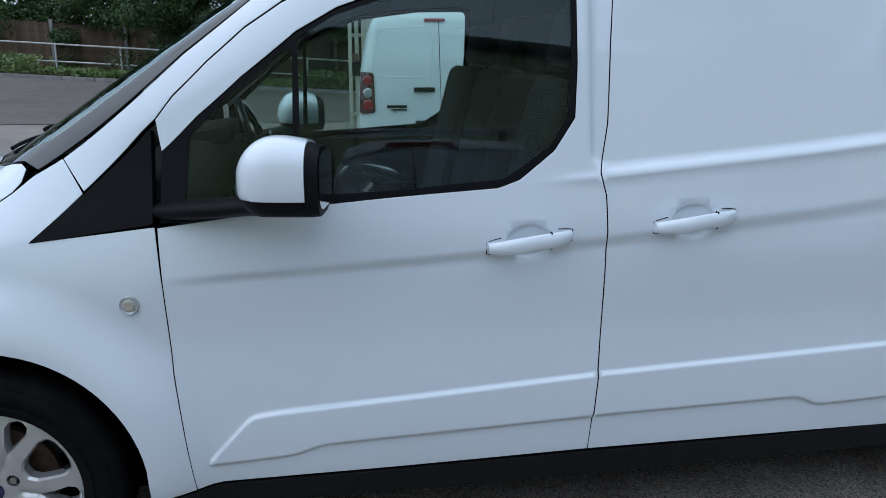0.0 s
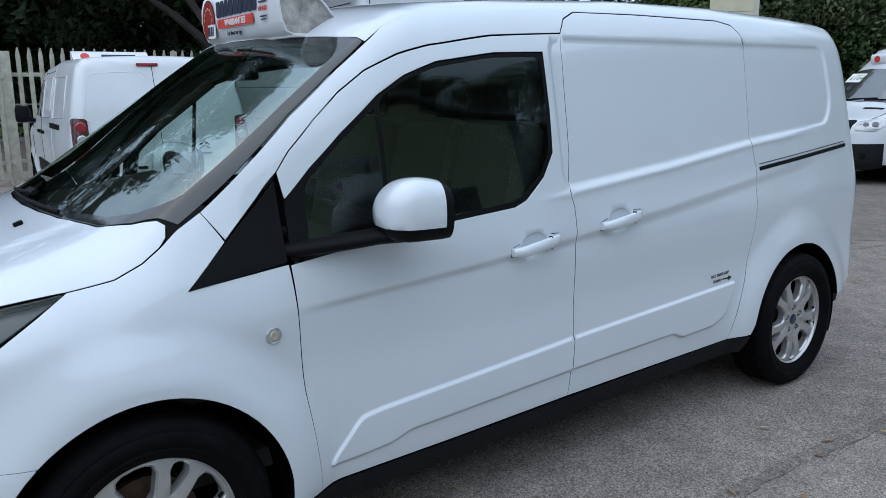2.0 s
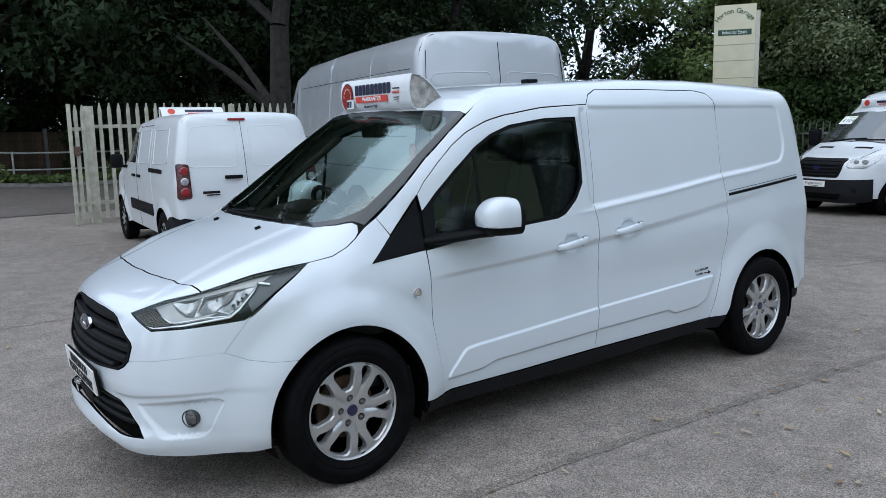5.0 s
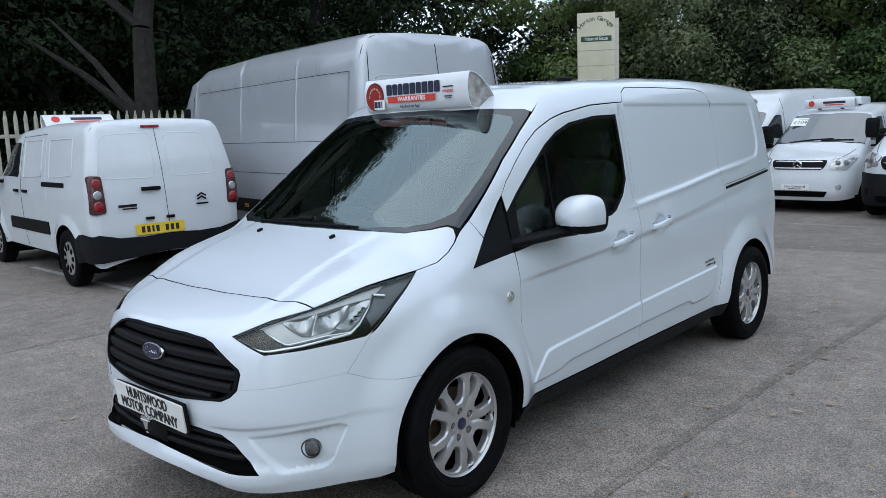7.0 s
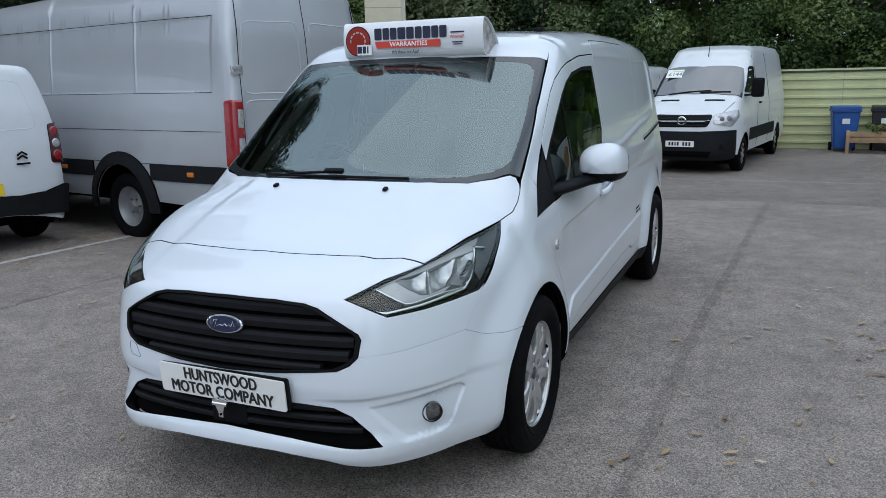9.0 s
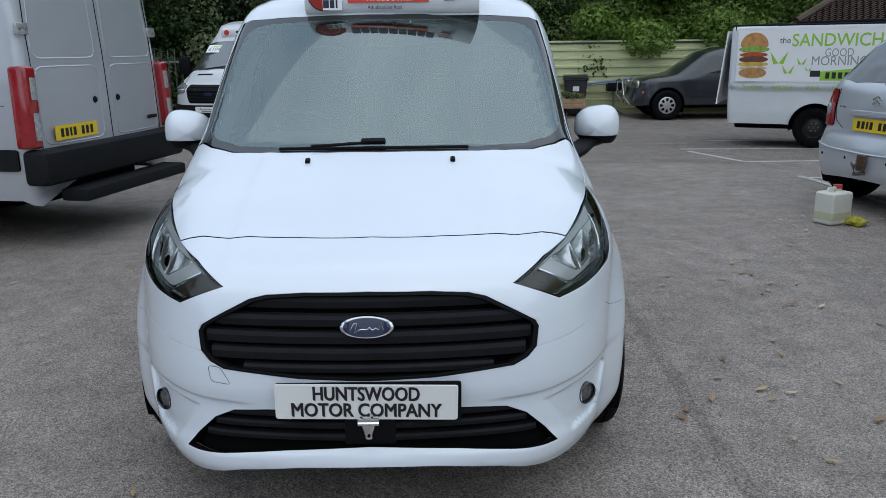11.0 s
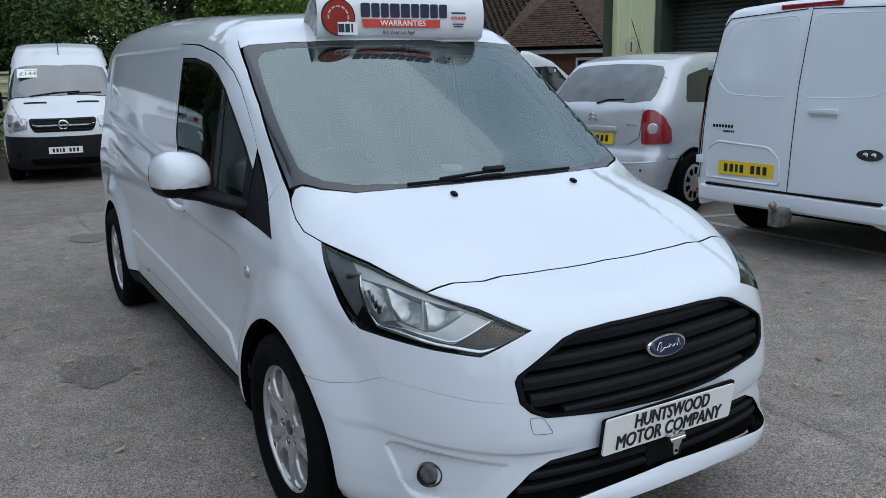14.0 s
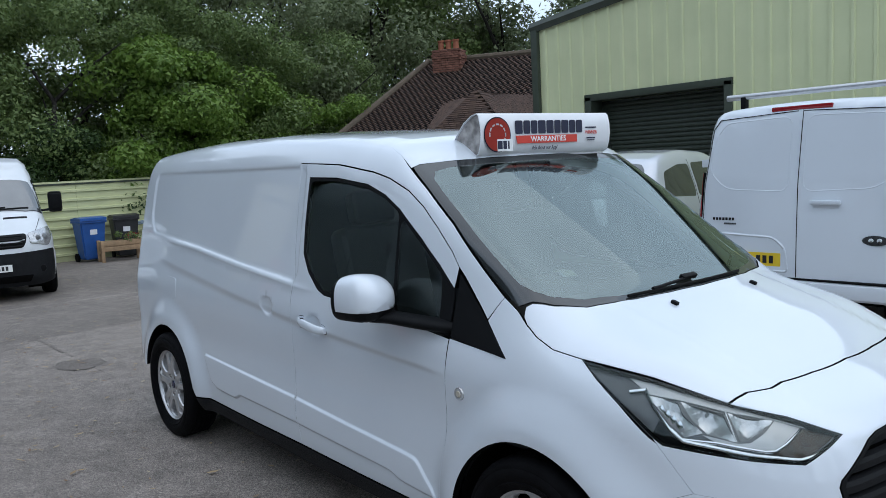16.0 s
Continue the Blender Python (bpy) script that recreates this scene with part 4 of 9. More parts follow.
# wheels
def road_wheel(parent_name, label, r=TYRE, rim=0.226, width=0.205, style="alloy"):
    """A wheel whose axle lies along y with its outer face towards -y."""
    w = new(parent_name)
    w.empty_display_size = 0.1
    hw = width / 2
    prof = [(rim - 0.012, -hw * 0.78), (rim + 0.004, -hw * 0.86), (rim + 0.016, -hw * 0.955), (rim + 0.020, -hw * 0.93), (rim + 0.03, -hw * 0.98), (r - 0.055, -hw * 1.02), (r - 0.036, -hw * 0.985), (r - 0.033, -hw * 0.955), (r - 0.028, -hw * 0.965), (r - 0.012, -hw * 0.86), (r - 0.003, -hw * 0.72)]
    tread = []
    for a in (-0.45, -0.15, 0.15, 0.45):
        tread += [(r, hw * (a - 0.12)), (r, hw * (a - 0.03)), (r - 0.008, hw * (a - 0.025)), (r - 0.008, hw * (a + 0.025)), (r, hw * (a + 0.03)), (r, hw * (a + 0.12))]
    prof = prof + tread + [(q, -y) for q, y in prof[::-1]]
    t = part("tyre", lathe(prof, 64), RUBBER, w, "black rubber tyre", angle=50)
    part("barrel", lathe([(rim - 0.014, hw * 0.75), (rim - 0.022, hw * 0.2), (rim - 0.03, -hw * 0.4), (rim - 0.018, -hw * 0.66)], 48), DARK, w, "dark wheel barrel", angle=50)
    rimp = [(rim - 0.018, -hw * 0.64), (rim - 0.016, -hw * 0.72), (rim - 0.006, -hw * 0.80), (rim + 0.004, -hw * 0.84), (rim + 0.004, -hw * 0.80)]
    part("rim", lathe(rimp, 56), ALLOY if style != "steel" else STEEL, w, "silver wheel rim", angle=50)
    part("brake_disc", lathe([(0.0, -0.005), (0.07, -0.01), (0.07, 0.0), (0.138, 0.0), (0.138, 0.02)], 36), RUST, w, "rusty brake disc")
    part("wheel_back", lathe([(0.0, hw * 0.6), (rim - 0.02, hw * 0.6)], 36), DARK, w)
    return w, hw


def alloy_wheel(label):
    """Five pairs of spokes: broad windows outside the nuts, narrow ones between the two spokes of a pair."""
    w, hw = road_wheel("wheel", label)
    R = 0.214

    def polar(a, pts):
        c, q = math.cos(a), math.sin(a)
        return np.array([(r * c - o * q, r * q + o * c) for r, o in pts])
    broad = [(0.090, -0.014), (0.106, -0.030), (0.168, -0.055), (0.190, -0.050), (0.199, -0.032), (0.202, 0.0), (0.199, 0.032), (0.190, 0.050), (0.168, 0.055), (0.106, 0.030), (0.090, 0.014)]
    slim = [(0.108, 0.0), (0.132, -0.0105), (0.176, -0.026), (0.194, -0.022), (0.201, -0.008), (0.201, 0.008), (0.194, 0.022), (0.176, 0.026), (0.132, 0.0105)]
    nut_a = [math.pi / 2 + 2 * math.pi * k / 5 for k in range(5)]
    hole = [polar(a, rounded(broad, 0.003, 3)) for a in nut_a] + [polar(a + math.pi / 5, rounded(slim, 0.002, 3)) for a in nut_a]
    ring = lambda r, n, c=(0, 0): np.array([(c[0] + r * math.cos(a), c[1] + r * math.sin(a)) for a in np.linspace(0, 2 * math.pi, n, endpoint=False)])
    pocket = [ring(0.0165, 20, polar(a, [(0.057, 0)])[0]) for a in nut_a]
    loops = [ring(R, 100)] + [dense(h, 0.006) for h in hole] + pocket
    depth = soft([0.0, 0.045, 0.085, 0.13, 0.18, 0.214], [-0.062, -0.064, -0.072, -0.077, -0.074, -0.066], 0.012)

    def y_at(p):
        r, a = np.hypot(p[:, 0], p[:, 1]), np.arctan2(p[:, 1], p[:, 0])
        d = (a - math.pi / 2 - math.pi / 5) % (2 * math.pi / 5)
        d = np.minimum(d, 2 * math.pi / 5 - d) * r
        return depth(r) + 0.008 * np.exp(-(d / 0.008) ** 2) * sstep((r - 0.042) / 0.03)
    grid = np.concatenate([ring(r, n) for r, n in ((0.034, 30), (0.076, 60), (0.088, 75), (0.105, 90), (0.205, 110))] +
                          [polar(a + math.pi / 5, [(r, o) for r in np.arange(0.052, 0.118, 0.008) for o in (-0.014, -0.007, 0.0, 0.007, 0.014)]) for a in nut_a] +
                          [polar(a + g * math.pi / 10, [(r, 0.0) for r in (0.125, 0.145, 0.165, 0.185)]) for a in nut_a for g in (1.16, 2.84)])
    keep = np.ones(len(grid), bool)
    for h in loops[1:]:
        keep &= poly_dist(grid[:, 0], grid[:, 1], h) < -0.003
    V2 = np.concatenate(loops + [grid[keep]])
    edges, at = [], 0
    for h in loops:
        edges += [(at + k, at + (k + 1) % len(h)) for k in range(len(h))]
        at += len(h)
    got = delaunay_2d_cdt([Vector(v) for v in V2], edges, [], 0, 1e-7)
    u = np.array([tuple(v) for v in got[0]])
    tri = np.array([t for t in got[2] if len(t) == 3])
    mid = u[tri].mean(1)
    ok = np.ones(len(tri), bool)
    for h in loops[1:]:
        ok &= poly_dist(mid[:, 0], mid[:, 1], h) < 0
    verts = [(p[0], y, p[1]) for p, y in zip(u, y_at(u))]
    faces = [tuple(int(k) for k in t) for t in tri[ok]]
    for n_, h in enumerate(loops):
        c = h.mean(0)
        y0 = y_at(h)
        steps = ((1.0, 0.0), (0.90, 0.007), (0.875, 0.034)) if n_ else ((1.0, 0.0), (1.0, 0.03))
        if n_ > 10:
            steps = ((1.0, 0.0), (0.93, 0.002), (0.90, 0.022))
        base = len(verts)
        for sc, dy in steps:
            verts += [(c[0] + (p[0] - c[0]) * sc, y + dy, c[1] + (p[1] - c[1]) * sc) for p, y in zip(h, y0)]
        m = len(h)
        for b in range(len(steps) - 1):
            faces += [(base + b * m + k, base + b * m + (k + 1) % m, base + (b + 1) * m + (k + 1) % m, base + (b + 1) * m + k) for k in range(m)]
    bm = bmesh.new()
    bv = [bm.verts.new(v) for v in verts]
    for f in faces:
        bm.faces.new([bv[k] for k in f])
    bmesh.ops.remove_doubles(bm, verts=bm.verts[:], dist=1e-5)
    part("spokes", bm, ALLOY, w, "silver split spokes", angle=28)
    face = -0.064
    part("hub_cap", lathe([(0.0, face - 0.006), (0.018, face - 0.0055), (0.0245, face - 0.003), (0.0265, face + 0.004)], 28), BADGE_BLUE, w, "dark blue hub cap")
    for a in nut_a:
        x, z = polar(a, [(0.057, 0)])[0]
        bm = lathe([(0.0, -0.014), (0.008, -0.014), (0.0105, -0.009), (0.0112, 0.006)], 6)
        bmesh.ops.translate(bm, vec=(x, face + 0.010, z), verts=bm.verts[:])
        part("wheel_nut", bm, STEEL, w, angle=20)
        pk = lathe([(0.0, 0.0), (0.0165, 0.0)], 16)
        bmesh.ops.translate(pk, vec=(x, face + 0.014, z), verts=pk.verts[:])
        part("nut_pocket", pk, GREY_PLASTIC, w, smooth=False)
    valve = tube_bm((0.192, -0.062, 0.02), (0.178, -0.070, 0.02), 0.005, 8)
    part("valve", valve, BLACK, w, "black valve cap")
    return w


w0 = alloy_wheel("silver alloy wheel with split spokes")
w0.parent = van
w0["label"] = "silver alloy wheel with ten split spokes"
spots = [(HUB_F, -0.775, -12), (HUB_R, -0.775, -2), (HUB_F, 0.775, -21), (HUB_R, 0.775, 36)]
w0.matrix_local = pose(spots[0][0], spots[0][1], HUB_Z, 0, spots[0][2], 0)
for hx, hy, turn in spots[1:]:
    copy_thing(w0, pose(hx, hy, HUB_Z) @ (pose(0, 0, 0, 0, 0, 180) if hy > 0 else Matrix()) @ pose(0, 0, 0, 0, turn, 0))

# underside, rear, cabin
part("underside", box_bm((4.0, 1.36, 0.12), (1.6, 0, 0.27), (0, 0, 0), 0.03), DARK, van, "dark underside")
for s in (-1, 1):
    rear_out = B.rear([(0.004 * s, 0.45), (s * 0.76, 0.45), (s * 0.775, 0.9), (s * 0.74, 1.2), (s * 0.60, 1.66), (s * 0.45, 1.69), (0.004 * s, 1.70)])
    panel(B, "rear_door", rear_out, "rear", PAINT, van, "white rear door, closed", 0.06)
part("rear_bumper", box_bm((0.14, 1.50, 0.20), (3.625, 0, 0.37), (0, 0, 0), 0.05, 3), GREY_PLASTIC, van, "grey plastic rear bumper")
# ---------------------------------------------------------------- the white panel van: lamps, trim, cabin
LAMP_SATIN = mat("lamp_satin_silver", (0.66, 0.665, 0.67), 0.34, metal=0.35, vary=0.1, scale=18)
LAMP_SMOKE = mat("lamp_smoked", (0.085, 0.065, 0.05), 0.22, metal=0.4, vary=0.3, scale=40, bump=0.1, bscale=40)
FOG_LENS = mat("fog_lens", (0.30, 0.31, 0.32), 0.18, metal=0.8, vary=0.3, scale=60, bump=0.3, bscale=60)
HOUSING = mat("lamp_housing", (0.16, 0.165, 0.17), 0.30, metal=0.15, vary=0.15, scale=20)
CHROME_SOFT = mat("lamp_reflector", (0.80, 0.805, 0.81), 0.22, metal=0.65, vary=0.2, scale=30, bump=0.35, bscale=34)
hl_out = np.concatenate([HL_TOP, HL_BOT[1:-1]])
for s in (-1, 1):
    mir = s > 0
    deep = inset(van_body, 0.022)
    small = van_body.lift(shrink(van_body.flat(hl_out, "sph"), 0.008), "sph")
    cells = (("outer_reflector", [(-0.35, -0.714, 0.889), (-0.401, -0.691, 0.882), (-0.427, -0.68, 0.878), (-0.453, -0.693, 0.85), (-0.509, -0.69, 0.807), (-0.47, -0.721, 0.793), (-0.419, -0.728, 0.83)], (-0.432, -0.705, 0.84), 0.05, 0.05),
             ("main_reflector", [(-0.431, -0.676, 0.878), (-0.469, -0.656, 0.87), (-0.535, -0.623, 0.853), (-0.587, -0.65, 0.789), (-0.522, -0.686, 0.802), (-0.474, -0.691, 0.837)], (-0.505, -0.66, 0.832), 0.055, 0.07),
             ("dip_reflector", [(-0.541, -0.615, 0.854), (-0.586, -0.583, 0.845), (-0.634, -0.543, 0.834), (-0.63, -0.589, 0.811), (-0.614, -0.627, 0.791), (-0.595, -0.644, 0.789)], (-0.595, -0.605, 0.818), 0.045, 0.05))
    mouths = [deep.lift(deep.flat(np.array(c[1]), "sph"), "sph") for c in cells]
    hl = panel(deep, "headlight", deep.lift(deep.flat(hl_out, "sph"), "sph"), "sph", HOUSING, van, "clear headlight with chrome reflectors", 0.03, holes=mouths, gap=-0.002, depth=0.01, mirror=mir)
    panel(van_body, "lamp_bezel", hl_out, "sph", BLACK, hl, "black lamp bezel", 0.05, holes=[small], gap=0.0025, depth=0.05, lift=-0.002, mirror=mir)
    lens = panel(van_body, "lens", hl_out, "sph", CLEAR, hl, "clear plastic lens", 0.05, gap=0.003, depth=0.004, mirror=mir)
    lens.visible_shadow = False
    # chrome strips: one along the lower and outer edge, one round the inner plate
    mid = inset(van_body, 0.017)
    for strip, r in (([(-0.30, -0.735, 0.893), (-0.337, -0.709, 0.899), (-0.35, -0.716, 0.885), (-0.37, -0.726, 0.867), (-0.40, -0.73, 0.838), (-0.432, -0.733, 0.809), (-0.469, -0.725, 0.782), (-0.55, -0.682, 0.769), (-0.63, -0.632, 0.755), (-0.718, -0.549, 0.743), (-0.738, -0.514, 0.749), (-0.759, -0.418, 0.781)], 0.0062),
                     ([(-0.468, -0.724, 0.788), (-0.547, -0.68, 0.784), (-0.651, -0.61, 0.766), (-0.667, -0.593, 0.767), (-0.68, -0.569, 0.78), (-0.692, -0.50, 0.813)], 0.0036)):
        f = mid.flat(np.array(strip), "sph")
        f = np.concatenate([a + (b - a) * np.linspace(0, 1, 8, endpoint=False)[:, None] for a, b in zip(f, f[1:])] + [f[-1:]])
        part("chrome_strip", sweep([(p[0], p[1] * -s, p[2]) for p in mid.lift(f, "sph")], r, r * 1.4), CHROME, hl)
    # satin band over the cells, plain plate under them, smoked indicator chamber at the inner end
    for nm, m, d, lab_, out in (("upper_band", LAMP_SATIN, 0.016, "satin silver band", [(-0.285, -0.712, 0.93), (-0.38, -0.672, 0.911), (-0.527, -0.601, 0.871), (-0.655, -0.521, 0.835), (-0.72, -0.452, 0.806), (-0.689, -0.494, 0.816), (-0.634, -0.541, 0.837), (-0.534, -0.615, 0.857), (-0.466, -0.653, 0.873), (-0.422, -0.675, 0.882), (-0.348, -0.71, 0.892)]),
                             ("lower_plate", LAMP_SATIN, 0.018, "satin silver plate", [(-0.51, -0.693, 0.803), (-0.593, -0.648, 0.785), (-0.616, -0.627, 0.787), (-0.634, -0.588, 0.808), (-0.637, -0.541, 0.833), (-0.69, -0.501, 0.814), (-0.677, -0.571, 0.781), (-0.665, -0.594, 0.769), (-0.65, -0.609, 0.767), (-0.546, -0.679, 0.786)]),
                             ("indicator_chamber", LAMP_SMOKE, 0.019, "smoked amber indicator chamber", [(-0.694, -0.496, 0.812), (-0.75, -0.431, 0.787), (-0.733, -0.52, 0.757), (-0.716, -0.547, 0.75), (-0.665, -0.599, 0.761), (-0.682, -0.569, 0.777)]),
                             ("lower_surround", BLACK, 0.021, "black lower surround", [(-0.40, -0.735, 0.835), (-0.43, -0.738, 0.805), (-0.47, -0.728, 0.778), (-0.55, -0.685, 0.767), (-0.63, -0.635, 0.753), (-0.715, -0.553, 0.741), (-0.73, -0.555, 0.735), (-0.63, -0.642, 0.742), (-0.52, -0.708, 0.752), (-0.42, -0.752, 0.766), (-0.39, -0.758, 0.79)])):
        panel(inset(van_body, d), nm, np.array(out), "sph", m, hl, lab_, 0.02, gap=0, depth=0.004, mirror=mir)
    # three hollow reflector cells
    for nm, out, c, r, dp in cells:
        c = np.array(c)
        bowl = Body(lambda P, c=c, r=r, dp=dp: van_body.f(P) + 0.014 + dp * 0.7 * np.exp(-((P - c) ** 2).sum(-1) / (r * r)), van_body.zc, van_body.ball)
        o = panel(bowl, nm, np.array(out), "sph", CHROME_SOFT, hl, "chrome reflector bowl", 0.012, gap=0.001, depth=0.012, mirror=mir)
        for k, (dx, dz) in enumerate(((0.0, 0.004),)):
            b2 = lathe([(0.0, -0.008), (0.010, -0.006), (0.014, 0.012), (0.008, 0.03)], 12)
            bmesh.ops.transform(b2, matrix=pose(c[0] + dx + 0.02, (c[1] + 0.035) * -s, c[2] + dz, 0, 0, -62 if s < 0 else -118), verts=b2.verts[:])
            part("bulb", b2, CLEAR_LAMP, o)
    # stepped facets in the outer cell, a divider beside the main bowl
    for k in range(4):
        q = k / 3
        p0 = np.array((-0.405 - 0.055 * q, -0.712 + 0.006 * q, 0.858 - 0.036 * q))
        part("reflector_step", box_bm((0.017, 0.006, 0.022), (p0[0] + 0.010, p0[1] * -s - 0.004 * -s, p0[2]), (18, 24, -32 * -s), 0.0015), CHROME, hl)
    part("lamp_divider", tube_bm((-0.536, 0.618 * s, 0.856), (-0.588, 0.648 * s, 0.787), 0.0032, 8), CHROME_SOFT, hl)
    # fog lamp
    fx = van_body.front([(s * 0.672, 0.39)])[0]
    fog = bmesh.new()
    lathe([(0.0, -0.001), (0.015, 0.0), (0.027, 0.003), (0.032, 0.005), (0.034, 0.02)], 28, "y", fog)
    bmesh.ops.transform(fog, matrix=pose(fx[0] - 0.014, fx[1], 0.388, 0, 0, -55 if s < 0 else -125), verts=fog.verts[:])
    fo = part("fog_lamp", fog, FOG_LENS, van, "round fog lamp with clear lens", angle=60)
    ring_bm = lathe([(0.031, -0.001), (0.0335, -0.005), (0.036, -0.002), (0.036, 0.02)], 28)
    bmesh.ops.transform(ring_bm, matrix=pose(fx[0] - 0.014, fx[1], 0.388, 0, 0, -55 if s < 0 else -125), verts=ring_bm.verts[:])
    part("fog_ring", ring_bm, GLOSS_BLACK, fo, "black fog lamp rim")
    # washer nozzle
    nz = van_body.top([(-0.138, s * 0.26)])[0]
    part("washer_nozzle", box_bm((0.027, 0.018, 0.014), (nz[0], nz[1], nz[2] + 0.005), (0, -18, 0), 0.005), BLACK, van, "black washer nozzle")
# tow-eye cover: a fine square joint in the bumper
tp = van_body.front(rounded([(0.40, 0.522), (0.46, 0.528), (0.468, 0.575), (0.43, 0.572)], 0.012))
part("tow_eye_cover", sweep([tuple(p + np.array((-0.0005, 0, 0))) for p in dense(tp, 0.01)], 0.0007, closed=True), GREY_PLASTIC, van, "joint of the tow-eye cover")
# aerial foot on the roof
az = van_body.top([(1.39, -0.45)])[0]
part("aerial_base", box_bm((0.085, 0.05, 0.022), (az[0], az[1], az[2] + 0.008), (0, -2, 0), 0.01, 3), BLACK, van, "black aerial base")

# wiper, parked along the foot of the glass
blade = van_body.top([(ws_x(y, -0.064), y) for y in np.linspace(0.38, -0.32, 18)])
wiper = part("wiper", sweep([(p[0], p[1], p[2] + 0.006) for p in blade], 0.005, 0.006), BLACK, van, "black wiper blade")
arm = van_body.top([(ws_x(y, -0.064 + 0.022 * k), y) for k, y in zip(np.linspace(0, 1, 9), np.linspace(0.26, 0.0, 9))])
part("wiper_arm", sweep([(p[0], p[1], p[2] + 0.014) for p in arm], 0.007, 0.006), BLACK, wiper)
part("arm_end", box_bm((0.022, 0.09, 0.018), (arm[-1][0], 0.03, arm[-1][2] + 0.016), (0, -30, 0), 0.005), BLACK, wiper)

# cabin
part("dashboard", prism(rounded([(0.02, 1.0), (0.20, 1.06), (0.42, 1.07), (0.50, 1.02), (0.46, 0.82), (0.35, 0.6), (0.05, 0.6)], 0.05), 1.44, lambda a, b, c: (a, -0.72 + c, b)), CABIN, van, "dark grey dashboard")
part("instrument_hood", box_bm((0.22, 0.34, 0.07), (0.40, 0.36, 1.075), (0, -8, 0), 0.03, 3), CABIN, van)
sw = bmesh.new()
sweep([(0, 0.185 * math.cos(a), 0.185 * math.sin(a)) for a in np.linspace(0, 2 * math.pi, 36, endpoint=False)], 0.016, closed=True, bm=sw)
box_bm((0.05, 0.16, 0.12), (0.03, 0, -0.01), (0, 0, 0), 0.02, bm=sw)
box_bm((0.03, 0.34, 0.035), (0.015, 0, 0.0), (0, 0, 0), 0.01, bm=sw)
bmesh.ops.transform(sw, matrix=pose(0.60, 0.37, 1.02, 0, -24, 0), verts=sw.verts[:])
part("steering_wheel", sw, GLOSS_BLACK, van, "black steering wheel", angle=60)
for nm, y, wd in (("driver_seat", 0.40, 0.48), ("passenger_seat", -0.16, 0.40), ("passenger_seat", -0.56, 0.36)):
    o = part(nm, box_bm((0.48, wd, 0.16), (1.02, y, 0.72), (0, -6, 0), 0.05, 3), SEAT, van, "dark grey cloth seat")
    part("backrest", box_bm((0.14, wd * 0.97, 0.60), (1.36, y, 1.02), (0, 14, 0), 0.05, 3), SEAT, o)
    part("headrest", box_bm((0.09, 0.24, 0.16), (1.46, y, 1.40), (0, 10, 0), 0.035, 3), SEAT, o)
part("bulkhead", box_bm((0.03, 1.34, 1.20), (1.70, 0, 1.0), (0, 0, 0), 0.01), BULKHEAD, van, "grey steel bulkhead")
for y in (-0.26, -0.41):
    part("bulkhead_slot", box_bm((0.006, 0.008, 0.07), (1.682, y, 1.19)), PLATE_WHITE, van)
part("cab_floor", box_bm((1.7, 1.5, 0.06), (0.85, 0, 0.40)), CABIN, van)
part("headlining", box_bm((0.82, 1.16, 0.02), (1.28, 0, 1.655), (0, -3, 0), 0.005), mat("headlining_cloth", (0.36, 0.36, 0.35), 0.9), van, "pale grey headlining")
part("interior_mirror", box_bm((0.03, 0.24, 0.065), (0.66, -0.02, 1.50), (0, -8, 0), 0.015, 3), BLACK, van, "black interior mirror")
part("mirror_stem", tube_bm((0.64, -0.02, 1.52), (0.70, -0.02, 1.575), 0.012), BLACK, van)
for s in (-1, 1):
    part("door_lining", box_bm((1.05, 0.05, 0.62), (1.0, s * 0.775, 0.70), (0, 0, 0), 0.02), CABIN, van, "dark door lining")
    part("pillar_trim", sweep([(0.27, s * 0.69, 1.05), (0.52, s * 0.662, 1.25), (0.80, s * 0.612, 1.465)], 0.024, 0.022), mat("pillar_trim", (0.13, 0.14, 0.135), 0.85), van, "pale grey pillar trim")
bag = box_bm((0.20, 0.30, 0.22), (0.0, 0, 0), (0, 0, 0), 0.08, 3)
bmesh.ops.transform(bag, matrix=pose(0.98, -0.36, 0.92, 6, 4, 20), verts=bag.verts[:])
tagged(part("bag", bag, GLOSS_BLACK, None), "shiny black bag lying on the passenger seat", "bag")


